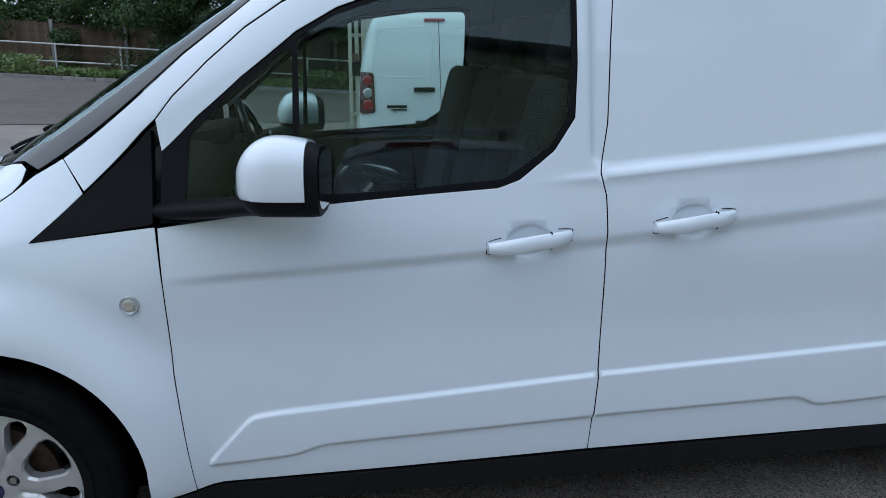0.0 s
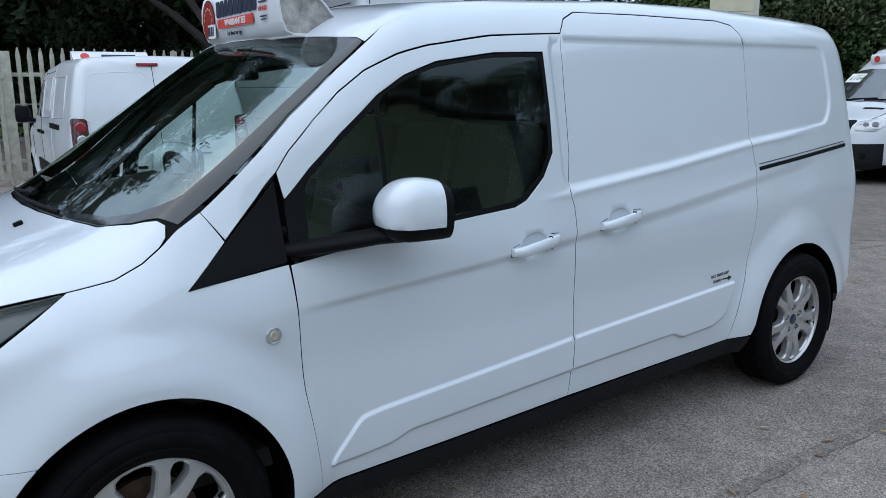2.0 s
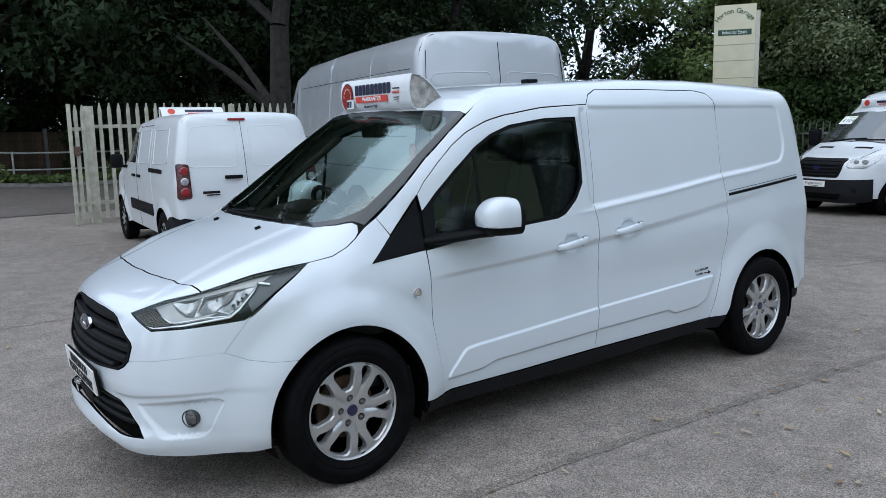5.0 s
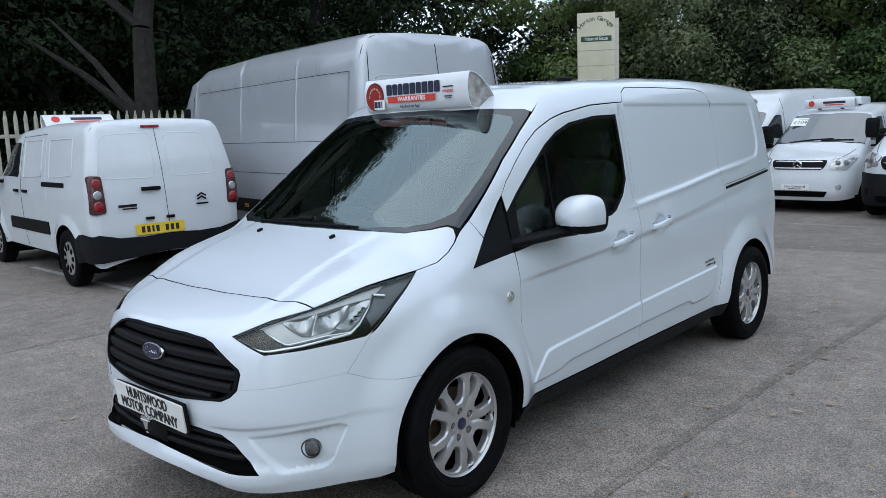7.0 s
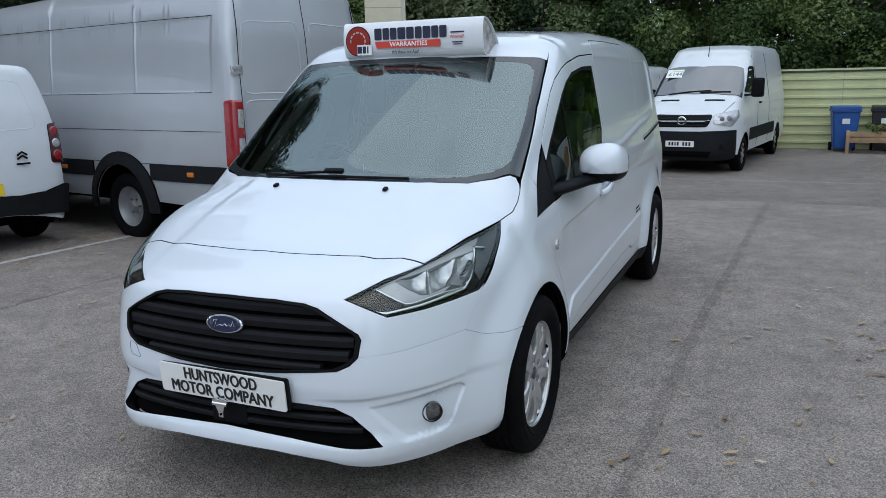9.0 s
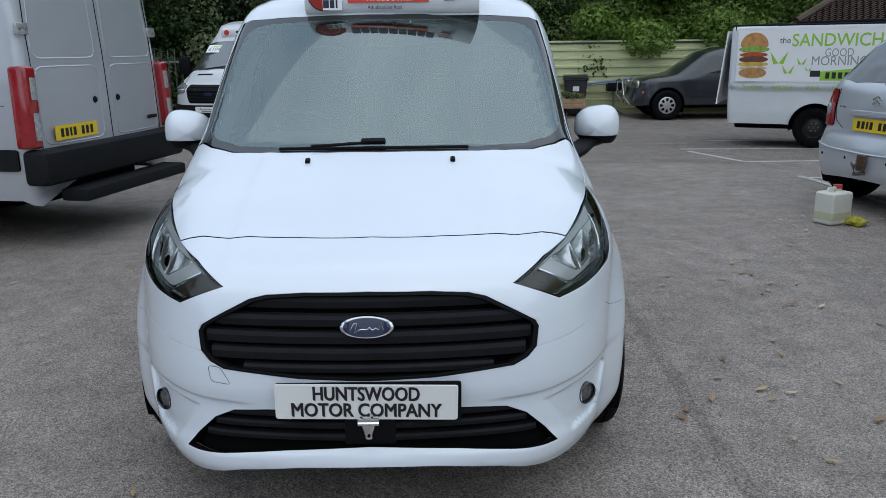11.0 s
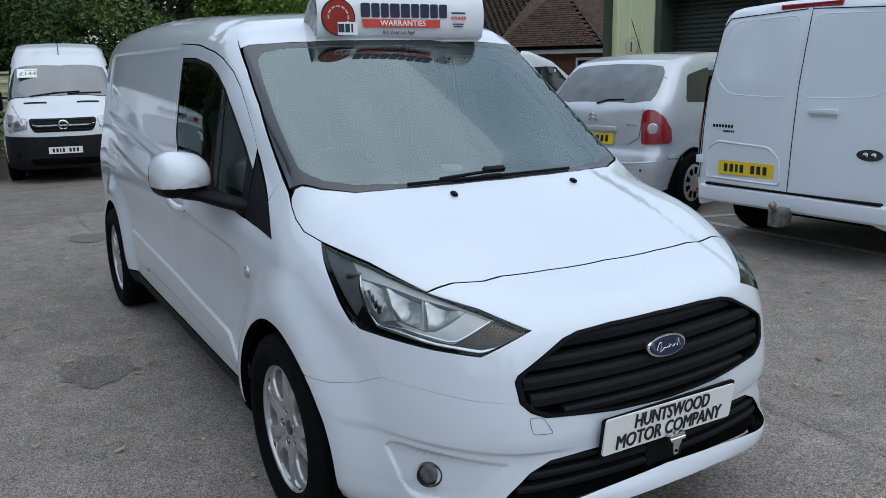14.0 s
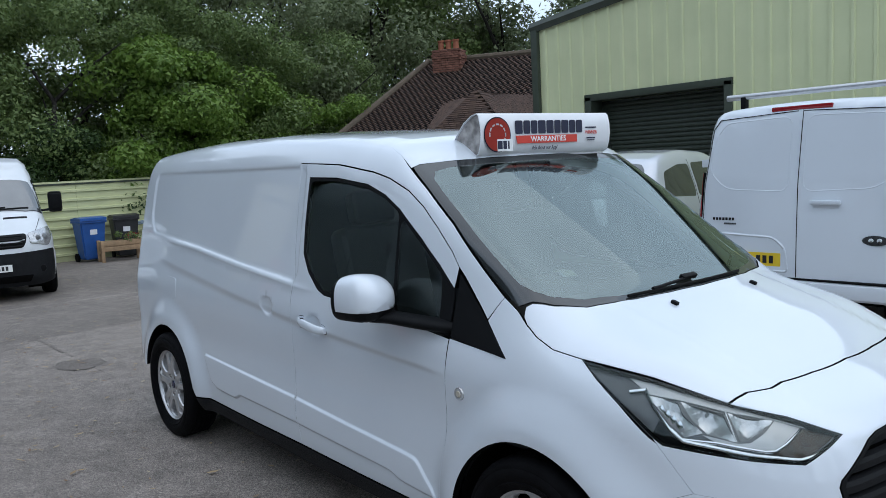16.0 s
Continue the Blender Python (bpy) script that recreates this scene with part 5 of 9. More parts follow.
# ---------------------------------------------------------------- roof sign
def roof_sign(at, rz, width=0.77, tilt=0.0, detailed=True, fade=False):
    """A folded plastic sign: curved front sheet, back sheet and clear ends. Its front looks to -x."""
    t = thing("roof_sign", "folded white plastic roof sign with red and navy print", "sign", "roof signs", at=at, rz=rz)
    fr = [(0.035, 0.0), (0.008, 0.012), (-0.006, 0.05), (-0.012, 0.09), (-0.010, 0.13), (0.0, 0.168), (0.012, 0.178)]
    bk = [(0.012, 0.178), (0.05, 0.172), (0.10, 0.145), (0.15, 0.10), (0.19, 0.05), (0.21, 0.004)]
    for nm, pr in (("front_sheet", fr), ("back_sheet", bk)):
        q = pr + [(x + 0.004, z - 0.003) for x, z in pr[::-1]]
        bm = bmesh.new()
        a = [[bm.verts.new((x, y, z)) for x, z in pr] for y in np.linspace(-width / 2, width / 2, 12)]
        for r0, r1 in zip(a, a[1:]):
            for k in range(len(pr) - 1):
                bm.faces.new((r0[k], r0[k + 1], r1[k + 1], r1[k]))
        bmesh.ops.recalc_face_normals(bm, faces=bm.faces[:])
        bmesh.ops.solidify(bm, geom=bm.faces[:], thickness=0.004)
        part(nm, bm, FOAMEX, t, "", angle=60)
    part("base", box_bm((0.17, width, 0.012), (0.115, 0, 0.0), (0, 0, 0), 0.003), FOAMEX, t)
    end = fr + bk[1:]
    for s in (-1, 1):
        bm = prism([(0.09 + (x - 0.09) * 0.93, 0.08 + (z - 0.08) * 0.93) for x, z in end], 0.003, lambda a, b, c: (a, s * (width / 2 - 0.012) + c, b))
        o = part("end_cap", bm, CLEAR_END, t, "crumpled clear plastic end", smooth=False)
    for y in (-0.22, 0.22):
        part("magnet_foot", tube_bm((0.10, y, -0.03), (0.10, y, 0.0), 0.035, 16), BLACK, t)
    if not detailed:
        part("name_bar", box_bm((0.002, width * 0.45, 0.045), (-0.0135, -width * 0.10, 0.105)), NAVY, t)
        part("roundel", prism([(0.06 * math.cos(a), 0.06 * math.sin(a)) for a in np.linspace(0, 2 * math.pi, 24, endpoint=False)], 0.002, lambda a, b, c: (-0.0145 + c, width * 0.36 + a, 0.09 + b)), RED, t)
        # the same print on the rear sheet
        part("name_bar", box_bm((0.002, width * 0.45, 0.045), (0.128, width * 0.10, 0.1235), (0, -42, 0)), NAVY, t)
        part("strap_bar", box_bm((0.002, width * 0.38, 0.02), (0.160, width * 0.10, 0.091), (0, -42, 0)), RED, t)
        part("roundel", prism([(0.05 * math.cos(a), 0.05 * math.sin(a)) for a in np.linspace(0, 2 * math.pi, 24, endpoint=False)], 0.002, lambda a, b, c: (0.136 - 0.67 * b + 0.74 * c, -width * 0.34 + a, 0.118 + 0.74 * b + 0.67 * c)), RED, t)
        part("strap_bar", box_bm((0.002, width * 0.38, 0.02), (-0.0125, -width * 0.10, 0.058)), RED, t)
        return t
    # print: seen from the front, the reader's left is +y
    X = -0.0148
    W = lambda y, z: facing((X - 0.0008 - (0.0 if 0.05 < z < 0.14 else -0.004), y, z), (0, -1, 0), (0.06 if z < 0.09 else 0.0, 0, 1))
    ring_c = (0.298, 0.089)

    def disc(name, r, m, dx, a0=0.0, a1=360.0, r0=0.0, n=40):
        bm = bmesh.new()
        angs = np.linspace(radians(a0), radians(a1), n)
        o = [bm.verts.new((X + dx, ring_c[0] + r * math.cos(a), ring_c[1] + r * math.sin(a))) for a in angs]
        i = [bm.verts.new((X + dx, ring_c[0] + r0 * math.cos(a), ring_c[1] + r0 * math.sin(a))) for a in angs]
        for k in range(n - 1):
            bm.faces.new((o[k], o[k + 1], i[k + 1], i[k]))
        bmesh.ops.solidify(bm, geom=bm.faces[:], thickness=0.0008)
        return part(name, bm, m, t, "", smooth=False)
    disc("roundel_rim", 0.073, NAVY, 0.0018)
    disc("roundel", 0.068, RED, 0.0008)
    for k in range(9):
        disc("roundel_dash", 0.046, WHITE, 0.0, -10 + k * 30, 12 + k * 30, 0.039, 6)
    part("monogram_patch", box_bm((0.0012, 0.085, 0.05), (X - 0.0006, 0.260, 0.045)), WHITE, t)
    for k, (y, w) in enumerate(((0.288, 0.026), (0.261, 0.020), (0.241, 0.008))):
        part("monogram_bar", box_bm((0.001, w, 0.034), (X - 0.0012, y, 0.046)), NAVY, t)
    # the maker's name as plain blocks
    y = 0.200
    for k, w in enumerate((0.041, 0.036, 0.035, 0.043, 0.041, 0.036, 0.041, 0.036, 0.038)):
        o = prism(rounded([(0, 0), (w, 0), (w, 0.056), (0, 0.056)], 0.006, 3), 0.001, lambda a, b, c: (X - 0.0004 + c, y - a, 0.090 + b))
        part("name_block", o, NAVY, t, smooth=False)
        y -= w + 0.0065
    part("red_band", prism([(0.190, 0.050), (-0.165, 0.050), (-0.165, 0.083), (0.198, 0.083)], 0.001, lambda a, b, c: (X + 0.0004 + c, a, b)), RED, t, smooth=False)
    lettering("band_lettering", "WARRANTIES", 0.032, WHITE, t, W(0.01, 0.0665), 0.21, bold=0.0004)
    lettering("small_lettering", "Ask about our App!", 0.024, NAVY, t, facing((X + 0.0045, 0.03, 0.030), (0, -1, 0), (-0.12, 0, 1)), 0.15)
    lettering("award_word", "WINNER", 0.022, RED, t, W(-0.255, 0.090), 0.078)
    part("award_bar", box_bm((0.001, 0.07, 0.006), (X, -0.255, 0.112)), NAVY, t)
    part("award_bar", box_bm((0.001, 0.055, 0.005), (X + 0.001, -0.255, 0.066)), NAVY, t)
    part("award_bar", box_bm((0.001, 0.045, 0.004), (X + 0.001, -0.255, 0.056)), NAVY, t)
    return t


CLEAR_END = mat("crumpled_clear_plastic", (0.55, 0.52, 0.50), 0.18, vary=0.3, scale=25, bump=0.9, bscale=28)
van_sign = roof_sign((0.672, -0.012, 1.606), -3.5)
# ---------------------------------------------------------------- ground
def ground_z(x, y):
    z = -0.28 * sstep((x - 4.5) / 8.0)
    z = z + 0.055 * np.maximum(3.0 - x, 0) * sstep((y - 12.0) / 12.0) * (1 - 0.75 * sstep((-x - 15) / 30))
    return z


def asphalt():
    m = bpy.data.materials.new("asphalt")
    m.use_nodes = True
    n, l = m.node_tree.nodes, m.node_tree.links
    b = n["Principled BSDF"]
    tc = n.new("ShaderNodeTexCoord")

    def noise_(scale, detail=4, rough=0.55):
        q = n.new("ShaderNodeTexNoise")
        q.inputs["Scale"].default_value, q.inputs["Detail"].default_value, q.inputs["Roughness"].default_value = scale, detail, rough
        l.new(tc.outputs["Object"], q.inputs["Vector"])
        return q

    def ramp_(src, p0, c0, p1, c1):
        r = n.new("ShaderNodeValToRGB")
        r.color_ramp.elements[0].position, r.color_ramp.elements[1].position = p0, p1
        r.color_ramp.elements[0].color, r.color_ramp.elements[1].color = (*c0, 1), (*c1, 1)
        l.new(src, r.inputs["Fac"])
        return r.outputs["Color"]

    def mix_(kind, fac, a, c):
        x = n.new("ShaderNodeMix")
        x.data_type, x.blend_type = "RGBA", kind
        x.inputs[0].default_value = fac
        l.new(a, x.inputs[6])
        l.new(c, x.inputs[7])
        return x.outputs[2]

    stones = n.new("ShaderNodeTexVoronoi")
    stones.inputs["Scale"].default_value = 150
    l.new(tc.outputs["Object"], stones.inputs["Vector"])
    grit = ramp_(noise_(170, 3, 0.7).outputs["Fac"], 0.30, (0.30, 0.30, 0.30), 0.72, (1.85, 1.82, 1.78))
    big = ramp_(noise_(0.55, 5, 0.6).outputs["Fac"], 0.30, (0.205, 0.185, 0.171), 0.72, (0.282, 0.255, 0.236))
    mid = ramp_(noise_(5.0, 6, 0.7).outputs["Fac"], 0.35, (0.76, 0.76, 0.76), 0.70, (1.14, 1.13, 1.12))
    stone = ramp_(stones.outputs["Color"], 0.0, (0.20, 0.20, 0.20), 1.0, (1.92, 1.88, 1.83))
    col = mix_("MULTIPLY", 1.0, big, mid)
    col = mix_("MULTIPLY", 0.85, col, grit)
    col = mix_("MULTIPLY", 0.75, col, stone)
    l.new(col, b.inputs["Base Color"])
    b.inputs["Roughness"].default_value = 0.82
    b.inputs["Specular IOR Level"].default_value = 0.35
    bp = n.new("ShaderNodeBump")
    bp.inputs["Strength"].default_value, bp.inputs["Distance"].default_value = 0.75, 0.004
    l.new(stones.outputs["Distance"], bp.inputs["Height"])
    l.new(bp.outputs["Normal"], b.inputs["Normal"])
    return m


ASPHALT = asphalt()


def ground_sheet():
    near = np.concatenate([np.linspace(-400, -40, 10)[:-1], np.arange(-40, 46, 1.0), np.linspace(46, 400, 10)[1:]])
    xs, ys = near, near
    verts = [(x, y, float(ground_z(x, y))) for y in ys for x in xs]
    nx = len(xs)
    faces = [(j * nx + i, j * nx + i + 1, (j + 1) * nx + i + 1, (j + 1) * nx + i) for j in range(len(ys) - 1) for i in range(nx - 1)]
    g = raw("ground", verts, faces, ASPHALT, smooth=True)
    return tagged(g, "worn grey asphalt yard with patches and fallen leaves", "ground", kind="structure")


ground_sheet()
# ---------------------------------------------------------------- the other parked vehicles
def car_body(prof, width, nose, tail, arches, crown=0.06, bow=0.2, bow_x=(-0.3, 0.2), k_top=0.14, k_front=0.25, k_rear=0.14, front_in=0.25, taper=0.06, rear_bow=0.05, extra=None, zc=0.7, ball=(0.6, 0, 0.6), soft_w=0.05, taper_x=1.2):
    fp, fw, fn, ft_ = soft(*prof, soft_w), soft(*width, 0.03), soft(*nose, 0.02), soft(*tail, 0.03)
    xr = max(tail[1])

    def field(P):
        x, y, z = P[..., 0], np.abs(P[..., 1]), P[..., 2]
        b = bow * sstep((x - bow_x[0]) / (bow_x[1] - bow_x[0])) * (1 - 0.8 * sstep((x - 1.0) / 0.6))
        u = x - b * y * y
        sl = (fp(u + 0.01) - fp(u - 0.01)) / 0.02
        top = (z - fp(u) + crown * y * y) / np.sqrt(1 + sl * sl)
        w = fw(z) - taper * sstep((taper_x - x) / taper_x) * sstep((z - 0.9) / 0.4) - front_in * np.maximum(-0.15 - x, 0) ** 1.6
        w = w - 0.03 * sstep((x - xr + 1.0) / 1.0)
        for hx, hz, r, lift in arches:
            q = np.hypot(x - hx, z - hz)
            w = w + lift * (1 - sstep((q - r) / 0.12))
        if extra is not None:
            w = w + extra(x, z)
        side = y - w
        front = fn(z) + 0.2 * y * y + 0.8 * np.maximum(y - 0.5, 0) ** 2 - x
        rear = x - (ft_(z) - rear_bow * y * y)
        f = smax(smax(top, side, k_top), smax(front, side, k_front), 0.10)
        return smax(f, smax(rear, side, k_rear), 0.08)
    return Body(field, zc, ball)


def shell(body, t, paint, xa, xb, z0, arches, label, step=0.06, fine=()):
    """The painted body as three meeting panels: sides and roof, nose, tail."""
    def bottom(s):
        pts, x = [], xa
        for hx, hz, r, _ in arches:
            a = math.degrees(math.asin(max(-1, min(1, (z0 - hz) / r))))
            pts += arc(hx, hz, r, 180 - a, a, 16)
        return body.side([(xa, z0)] + pts + [(xb, z0)], s)
    ang = 0.95 * np.linspace(-1, 1, 40)[1:-1]

    def ring(x):
        a = body.flat(body.side([(x, z0)], -1), "sec")[0, 1]
        u = np.stack([np.full(38, x), np.linspace(a, -a, 40)[1:-1]], -1)
        return body.lift(u, "sec")
    ra, rb = ring(xa), ring(xb)
    L, R = bottom(-1), bottom(1)
    panel(body, "body", np.concatenate([L, rb, R[::-1], ra[::-1]]), "sec", paint, t, label, step, gap=0.0, depth=0.02, edge=0.04, fine=fine)
    ends = lambda x, q: np.concatenate([body.side([(x, z0)], -1), q, body.side([(x, z0)], 1)])
    panel(body, "nose", ends(xa, ra), "sph", paint, t, "", step, gap=0.0, depth=0.02, edge=0.04)
    body.stern = np.array((xb - 0.9, 0.0, 0.5 * (z0 + rb[:, 2].max())))
    panel(body, "tail", ends(xb, rb), "tail", paint, t, "", step, gap=0.0, depth=0.02, edge=0.04)
    part("underside", box_bm((xb - xa - 0.1, 1.35, 0.2), ((xa + xb) / 2, 0, z0 + 0.02), (0, 0, 0), 0.04), DARK, t)
    for hx, hz, r, _ in arches:
        for s in (-1, 1):
            bm = lathe([(r * 1.0, -0.86), (r, -0.5), (0.05, -0.5)], 28)
            bmesh.ops.translate(bm, vec=(hx, 0, hz), verts=bm.verts[:])
            bmesh.ops.delete(bm, geom=[v for v in bm.verts if v.co.z < 0.15], context="VERTS")
            bmesh.ops.scale(bm, vec=(1, -s, 1), verts=bm.verts[:])
            part("arch_liner", bm, DARK, t)


def joint(body, t, pts, m=None, r=0.0028, name="panel_joint", lift=0.0006):
    P = np.asarray(pts, float)
    P = P + body.normal(P) * lift
    return part(name, sweep([tuple(p) for p in P], r, seg=6), m or DARK, t)


def between(a, b, n=10):
    a, b = np.array(a, float), np.array(b, float)
    return [tuple(a + (b - a) * k) for k in np.linspace(0, 1, n)]


def path(*knots, n=7):
    out = []
    for a, b in zip(knots, knots[1:]):
        out += between(a, b, n)[:-1]
    return out + [knots[-1]]


def plain_wheel(t, x, y, r=0.32, rim=0.2, width=0.2, m=None, label="wheel with a silver trim", slots=8, dish=-0.02, kind="trim"):
    w = new("wheel")
    w.empty_display_size = 0.1
    w.parent = t
    w["label"] = label
    hw = width / 2
    prof = [(rim - 0.01, -hw * 0.78), (rim + 0.02, -hw * 0.97), (r - 0.05, -hw * 1.02), (r - 0.012, -hw * 0.86), (r, -hw * 0.6), (r, hw * 0.6), (r - 0.05, hw), (rim, hw * 0.8)]
    part("tyre", lathe(prof, 40), RUBBER, w, "", angle=50)
    m = m or ALLOY
    f = -hw * 0.72
    if kind == "trim":
        part("wheel_trim", lathe([(0.0, f - 0.018), (rim * 0.22, f - 0.02), (rim * 0.34, f - 0.012), (rim * 0.8, f - 0.014), (rim * 0.97, f - 0.004), (rim + 0.006, f + 0.004)], 40), m, w, "", angle=50)
        for k in range(slots):
            a = 2 * math.pi * k / slots
            bm = prism(rounded([(rim * 0.45, -rim * 0.10), (rim * 0.80, -rim * 0.16), (rim * 0.80, rim * 0.16), (rim * 0.45, rim * 0.10)], 0.012, 3), 0.004, lambda p, q, c: (p * math.cos(a) - q * math.sin(a), f - 0.0165 + c, p * math.sin(a) + q * math.cos(a)))
            part("trim_slot", bm, DARK, w, smooth=False)
    else:
        part("dish", lathe([(0.0, f + 0.05), (rim * 0.42, f + 0.05), (rim * 0.46, f + 0.07), (rim * 0.82, f + 0.09), (rim * 0.93, f + 0.02), (rim, f - 0.006)], 40), m, w, "", angle=40)
        part("hub", lathe([(0.0, f - 0.0), (rim * 0.2, f), (rim * 0.26, f + 0.03), (rim * 0.28, f + 0.06)], 24), m, w, "", angle=40)
        for k in range(6):
            a = 2 * math.pi * k / 6
            bm = lathe([(0.0, 0.03), (0.012, 0.03), (0.013, 0.06)], 8)
            bmesh.ops.translate(bm, vec=(rim * 0.36 * math.cos(a), f, rim * 0.36 * math.sin(a)), verts=bm.verts[:])
            part("wheel_nut", bm, STEEL, w)
    w.matrix_local = pose(x, y, r - 0.004) @ (pose(0, 0, 0, 0, 0, 180) if y > 0 else Matrix())
    return w


def number_plate(t, at, right, up, m=PLATE_YELLOW, w=0.52, h=0.111, text=None):
    """A plate; registration marks stay plain bars."""
    f = facing(at, right, up)
    o = part("number_plate", prism(rounded([(-w / 2, -h / 2), (w / 2, -h / 2), (w / 2, h / 2), (-w / 2, h / 2)], 0.008), -0.006, lambda a, b, c: (a, b, c)), m, t, "plate with plain dark bars" if not text else "white plate with the dealer's name", smooth=False)
    o.matrix_local = f
    if text:
        lettering("plate_words", text, 0.07, INK, o, pose(0, 0.008, 0.001), w * 0.72)
        part("plate_line", box_bm((w * 0.45, 0.012, 0.001), (0, -h * 0.32, 0.001)), INK, o)
    else:
        x = -w * 0.40
        for k, q in enumerate((0.045, 0.045, 0.03, 0.045, 0.0, 0.045, 0.045, 0.045)):
            if q:
                part("plate_bar", box_bm((q * 0.78, h * 0.58, 0.001), (x + q / 2, 0, 0.0012)), INK, o)
            x += (q or 0.035) + 0.011
    return o


def box_part(t, name, size, at, m, rot=(0, 0, 0), bevel=0.01, label="", parent=None):
    return part(name, box_bm(size, at, rot, bevel, 2), m, parent or t, label)


def arm_mirror(t, x, y, z, m_cap, s, size=(0.14, 0.2, 0.26)):
    o = box_part(t, "door_mirror", size, (x, s * (y + size[1] * 0.6), z), BLACK, (0, 0, s * 10), 0.05, "black door mirror")
    part("mirror_cap", box_bm((size[0] * 0.7, size[1] * 0.96, size[2] * 0.8), (x - size[0] * 0.22, s * (y + size[1] * 0.6), z + 0.01), (0, 0, s * 10), 0.045, 3), m_cap, o)
    part("mirror_arm", sweep([(x, s * (y - 0.12), z - size[2] * 0.4), (x, s * (y + size[1] * 0.4), z - size[2] * 0.35)], 0.04, 0.022), BLACK, o)


GREY_GREEN = mat("faded_green_print", (0.22, 0.30, 0.26), 0.6, vary=0.05)


def price_card(t, body, x, y, text):
    P = body.top([(x, y)])[0]
    n = body.normal(P[None])[0]
    f = facing(P + n * 0.022, (0, -1, 0), (n[2], 0, -n[0]))
    o = part("price_card", prism([(-0.24, -0.13), (0.24, -0.13), (0.24, 0.13), (-0.24, 0.13)], -0.003), PLATE_WHITE, t, "white price card behind the windscreen", smooth=False)
    o.matrix_local = f
    lettering("price", text, 0.15, GREY_GREEN, o, pose(0, -0.02, 0.001), 0.40, bold=0.002)
    part("card_bar", box_bm((0.26, 0.014, 0.001), (0, 0.075, 0.001)), GREEN_PRINT, o)


# ---- small white van with twin rear doors and red-and-clear tail lamps
SMOKED = mat("smoked_red_lamp", (0.07, 0.006, 0.009), 0.15, coat=0.8, vary=0.12, scale=40)


def small_white_van():
    t = thing("small_van", "small white panel van with black bumper and roof sign", "van", "parked vans", at=(2.35, 8.29, 0.0), rz=-95.6)
    ar = [(0.0, 0.31, 0.355, 0.03), (2.73, 0.31, 0.355, 0.03)]
    b = car_body(([-1.0, -0.75, -0.2, -0.05, 0.55, 0.9, 2.0, 3.2, 3.5], [0.72, 0.93, 1.07, 1.12, 1.57, 1.70, 1.755, 1.745, 1.715]),
                 ([0.2, 0.5, 0.95, 1.15, 1.4, 1.7, 1.9], [0.84, 0.885, 0.895, 0.875, 0.83, 0.765, 0.70]),
                 ([0.2, 0.5, 0.8, 0.95], [-0.86, -0.93, -0.88, -0.7]), ([0.2, 0.55, 1.0, 1.3, 1.75], [3.42, 3.44, 3.42, 3.38, 3.26]), ar, k_top=0.16, k_rear=0.12)
    shell(b, t, PAINT_OLD, -0.55, 3.22, 0.30, ar, "white body with moulded panels")
    # rear doors: joint, recessed upper panels, handle
    Rr = b.rear
    joint(b, t, Rr(path((-0.06, 1.66), (-0.05, 1.2), (-0.03, 0.55))))
    for s, w in ((-1, 0.66), (1, 0.62)):
        c = -0.05
        o = [(c + s * 0.07, 1.60), (c + s * (w - 0.08), 1.58), (c + s * w, 1.14), (c + s * 0.08, 1.13)]
        joint(b, t, Rr(dense(np.array(rounded(o, 0.09)), 0.05)), PAINT_OLD, 0.008, "door_recess", -0.005)
    lamp = rounded([(-0.80, 1.18), (-0.68, 1.17), (-0.665, 0.80), (-0.81, 0.79)], 0.03)
    for s in (-1, 1):
        P = Rr([(-y * s, z) for y, z in lamp])
        o = panel(b, "tail_lamp", P, "rear", SMOKED, t, "red and clear tail lamp", 0.05, gap=0, depth=0.02, lift=0.012)
        for z, r, mm in ((1.10, 0.047, RED_LAMP), (0.985, 0.045, CLEAR_LAMP), (0.87, 0.052, RED_LAMP)):
            q = Rr([(-s * -0.735 * 1.0, z)])[0]
            bm = lathe([(0.0, 0.0), (r * 0.8, 0.002), (r, 0.012)], 20)
            bmesh.ops.transform(bm, matrix=pose(q[0] + 0.022, q[1], q[2], 0, 0, 90), verts=bm.verts[:])
            part("lamp_bowl", bm, mm, o)
    sd_ = lambda x, z, q: b.side([(x, z)], q)
    wrap = np.concatenate([sd_(3.06, 0.30, -1), sd_(3.06, 0.52, -1), sd_(3.14, 0.585, -1), Rr([(-0.76, 0.585), (-0.55, 0.535), (-0.3, 0.525), (0.3, 0.525), (0.55, 0.535), (0.76, 0.585)]), sd_(3.14, 0.585, 1), sd_(3.06, 0.52, 1), sd_(3.06, 0.30, 1), Rr([(0.76, 0.31), (0.4, 0.33), (-0.4, 0.33), (-0.76, 0.31)])])
    panel(b, "rear_bumper", wrap, "tail", GREY_PLASTIC, t, "dark grey plastic rear bumper wrapping the corners", 0.05, gap=0, depth=0.05, lift=0.045)
    for s in (-1, 1):
        panel(b, "side_rubbing_strip", b.side(rounded([(0.72, 0.66), (2.18, 0.66), (2.18, 0.52), (0.72, 0.52)], 0.02), -1), "sec", BLACK, t, "black rubbing strip", 0.08, gap=0, depth=0.012, lift=0.012, mirror=s > 0)
        panel(b, "door_window", b.side(rounded([(0.36, 1.14), (1.16, 1.14), (1.18, 1.54), (0.82, 1.54)], 0.05), -1), "sec", FAR_GLASS, t, "dark side window", 0.08, gap=0, depth=0.01, lift=0.003, mirror=s > 0)
        panel(b, "door_track", b.side(rounded([(2.02, 1.10), (2.75, 1.10), (2.75, 1.05), (2.02, 1.05)], 0.015), -1), "sec", BLACK, t, "", 0.08, gap=0, depth=0.01, lift=0.004, mirror=s > 0)
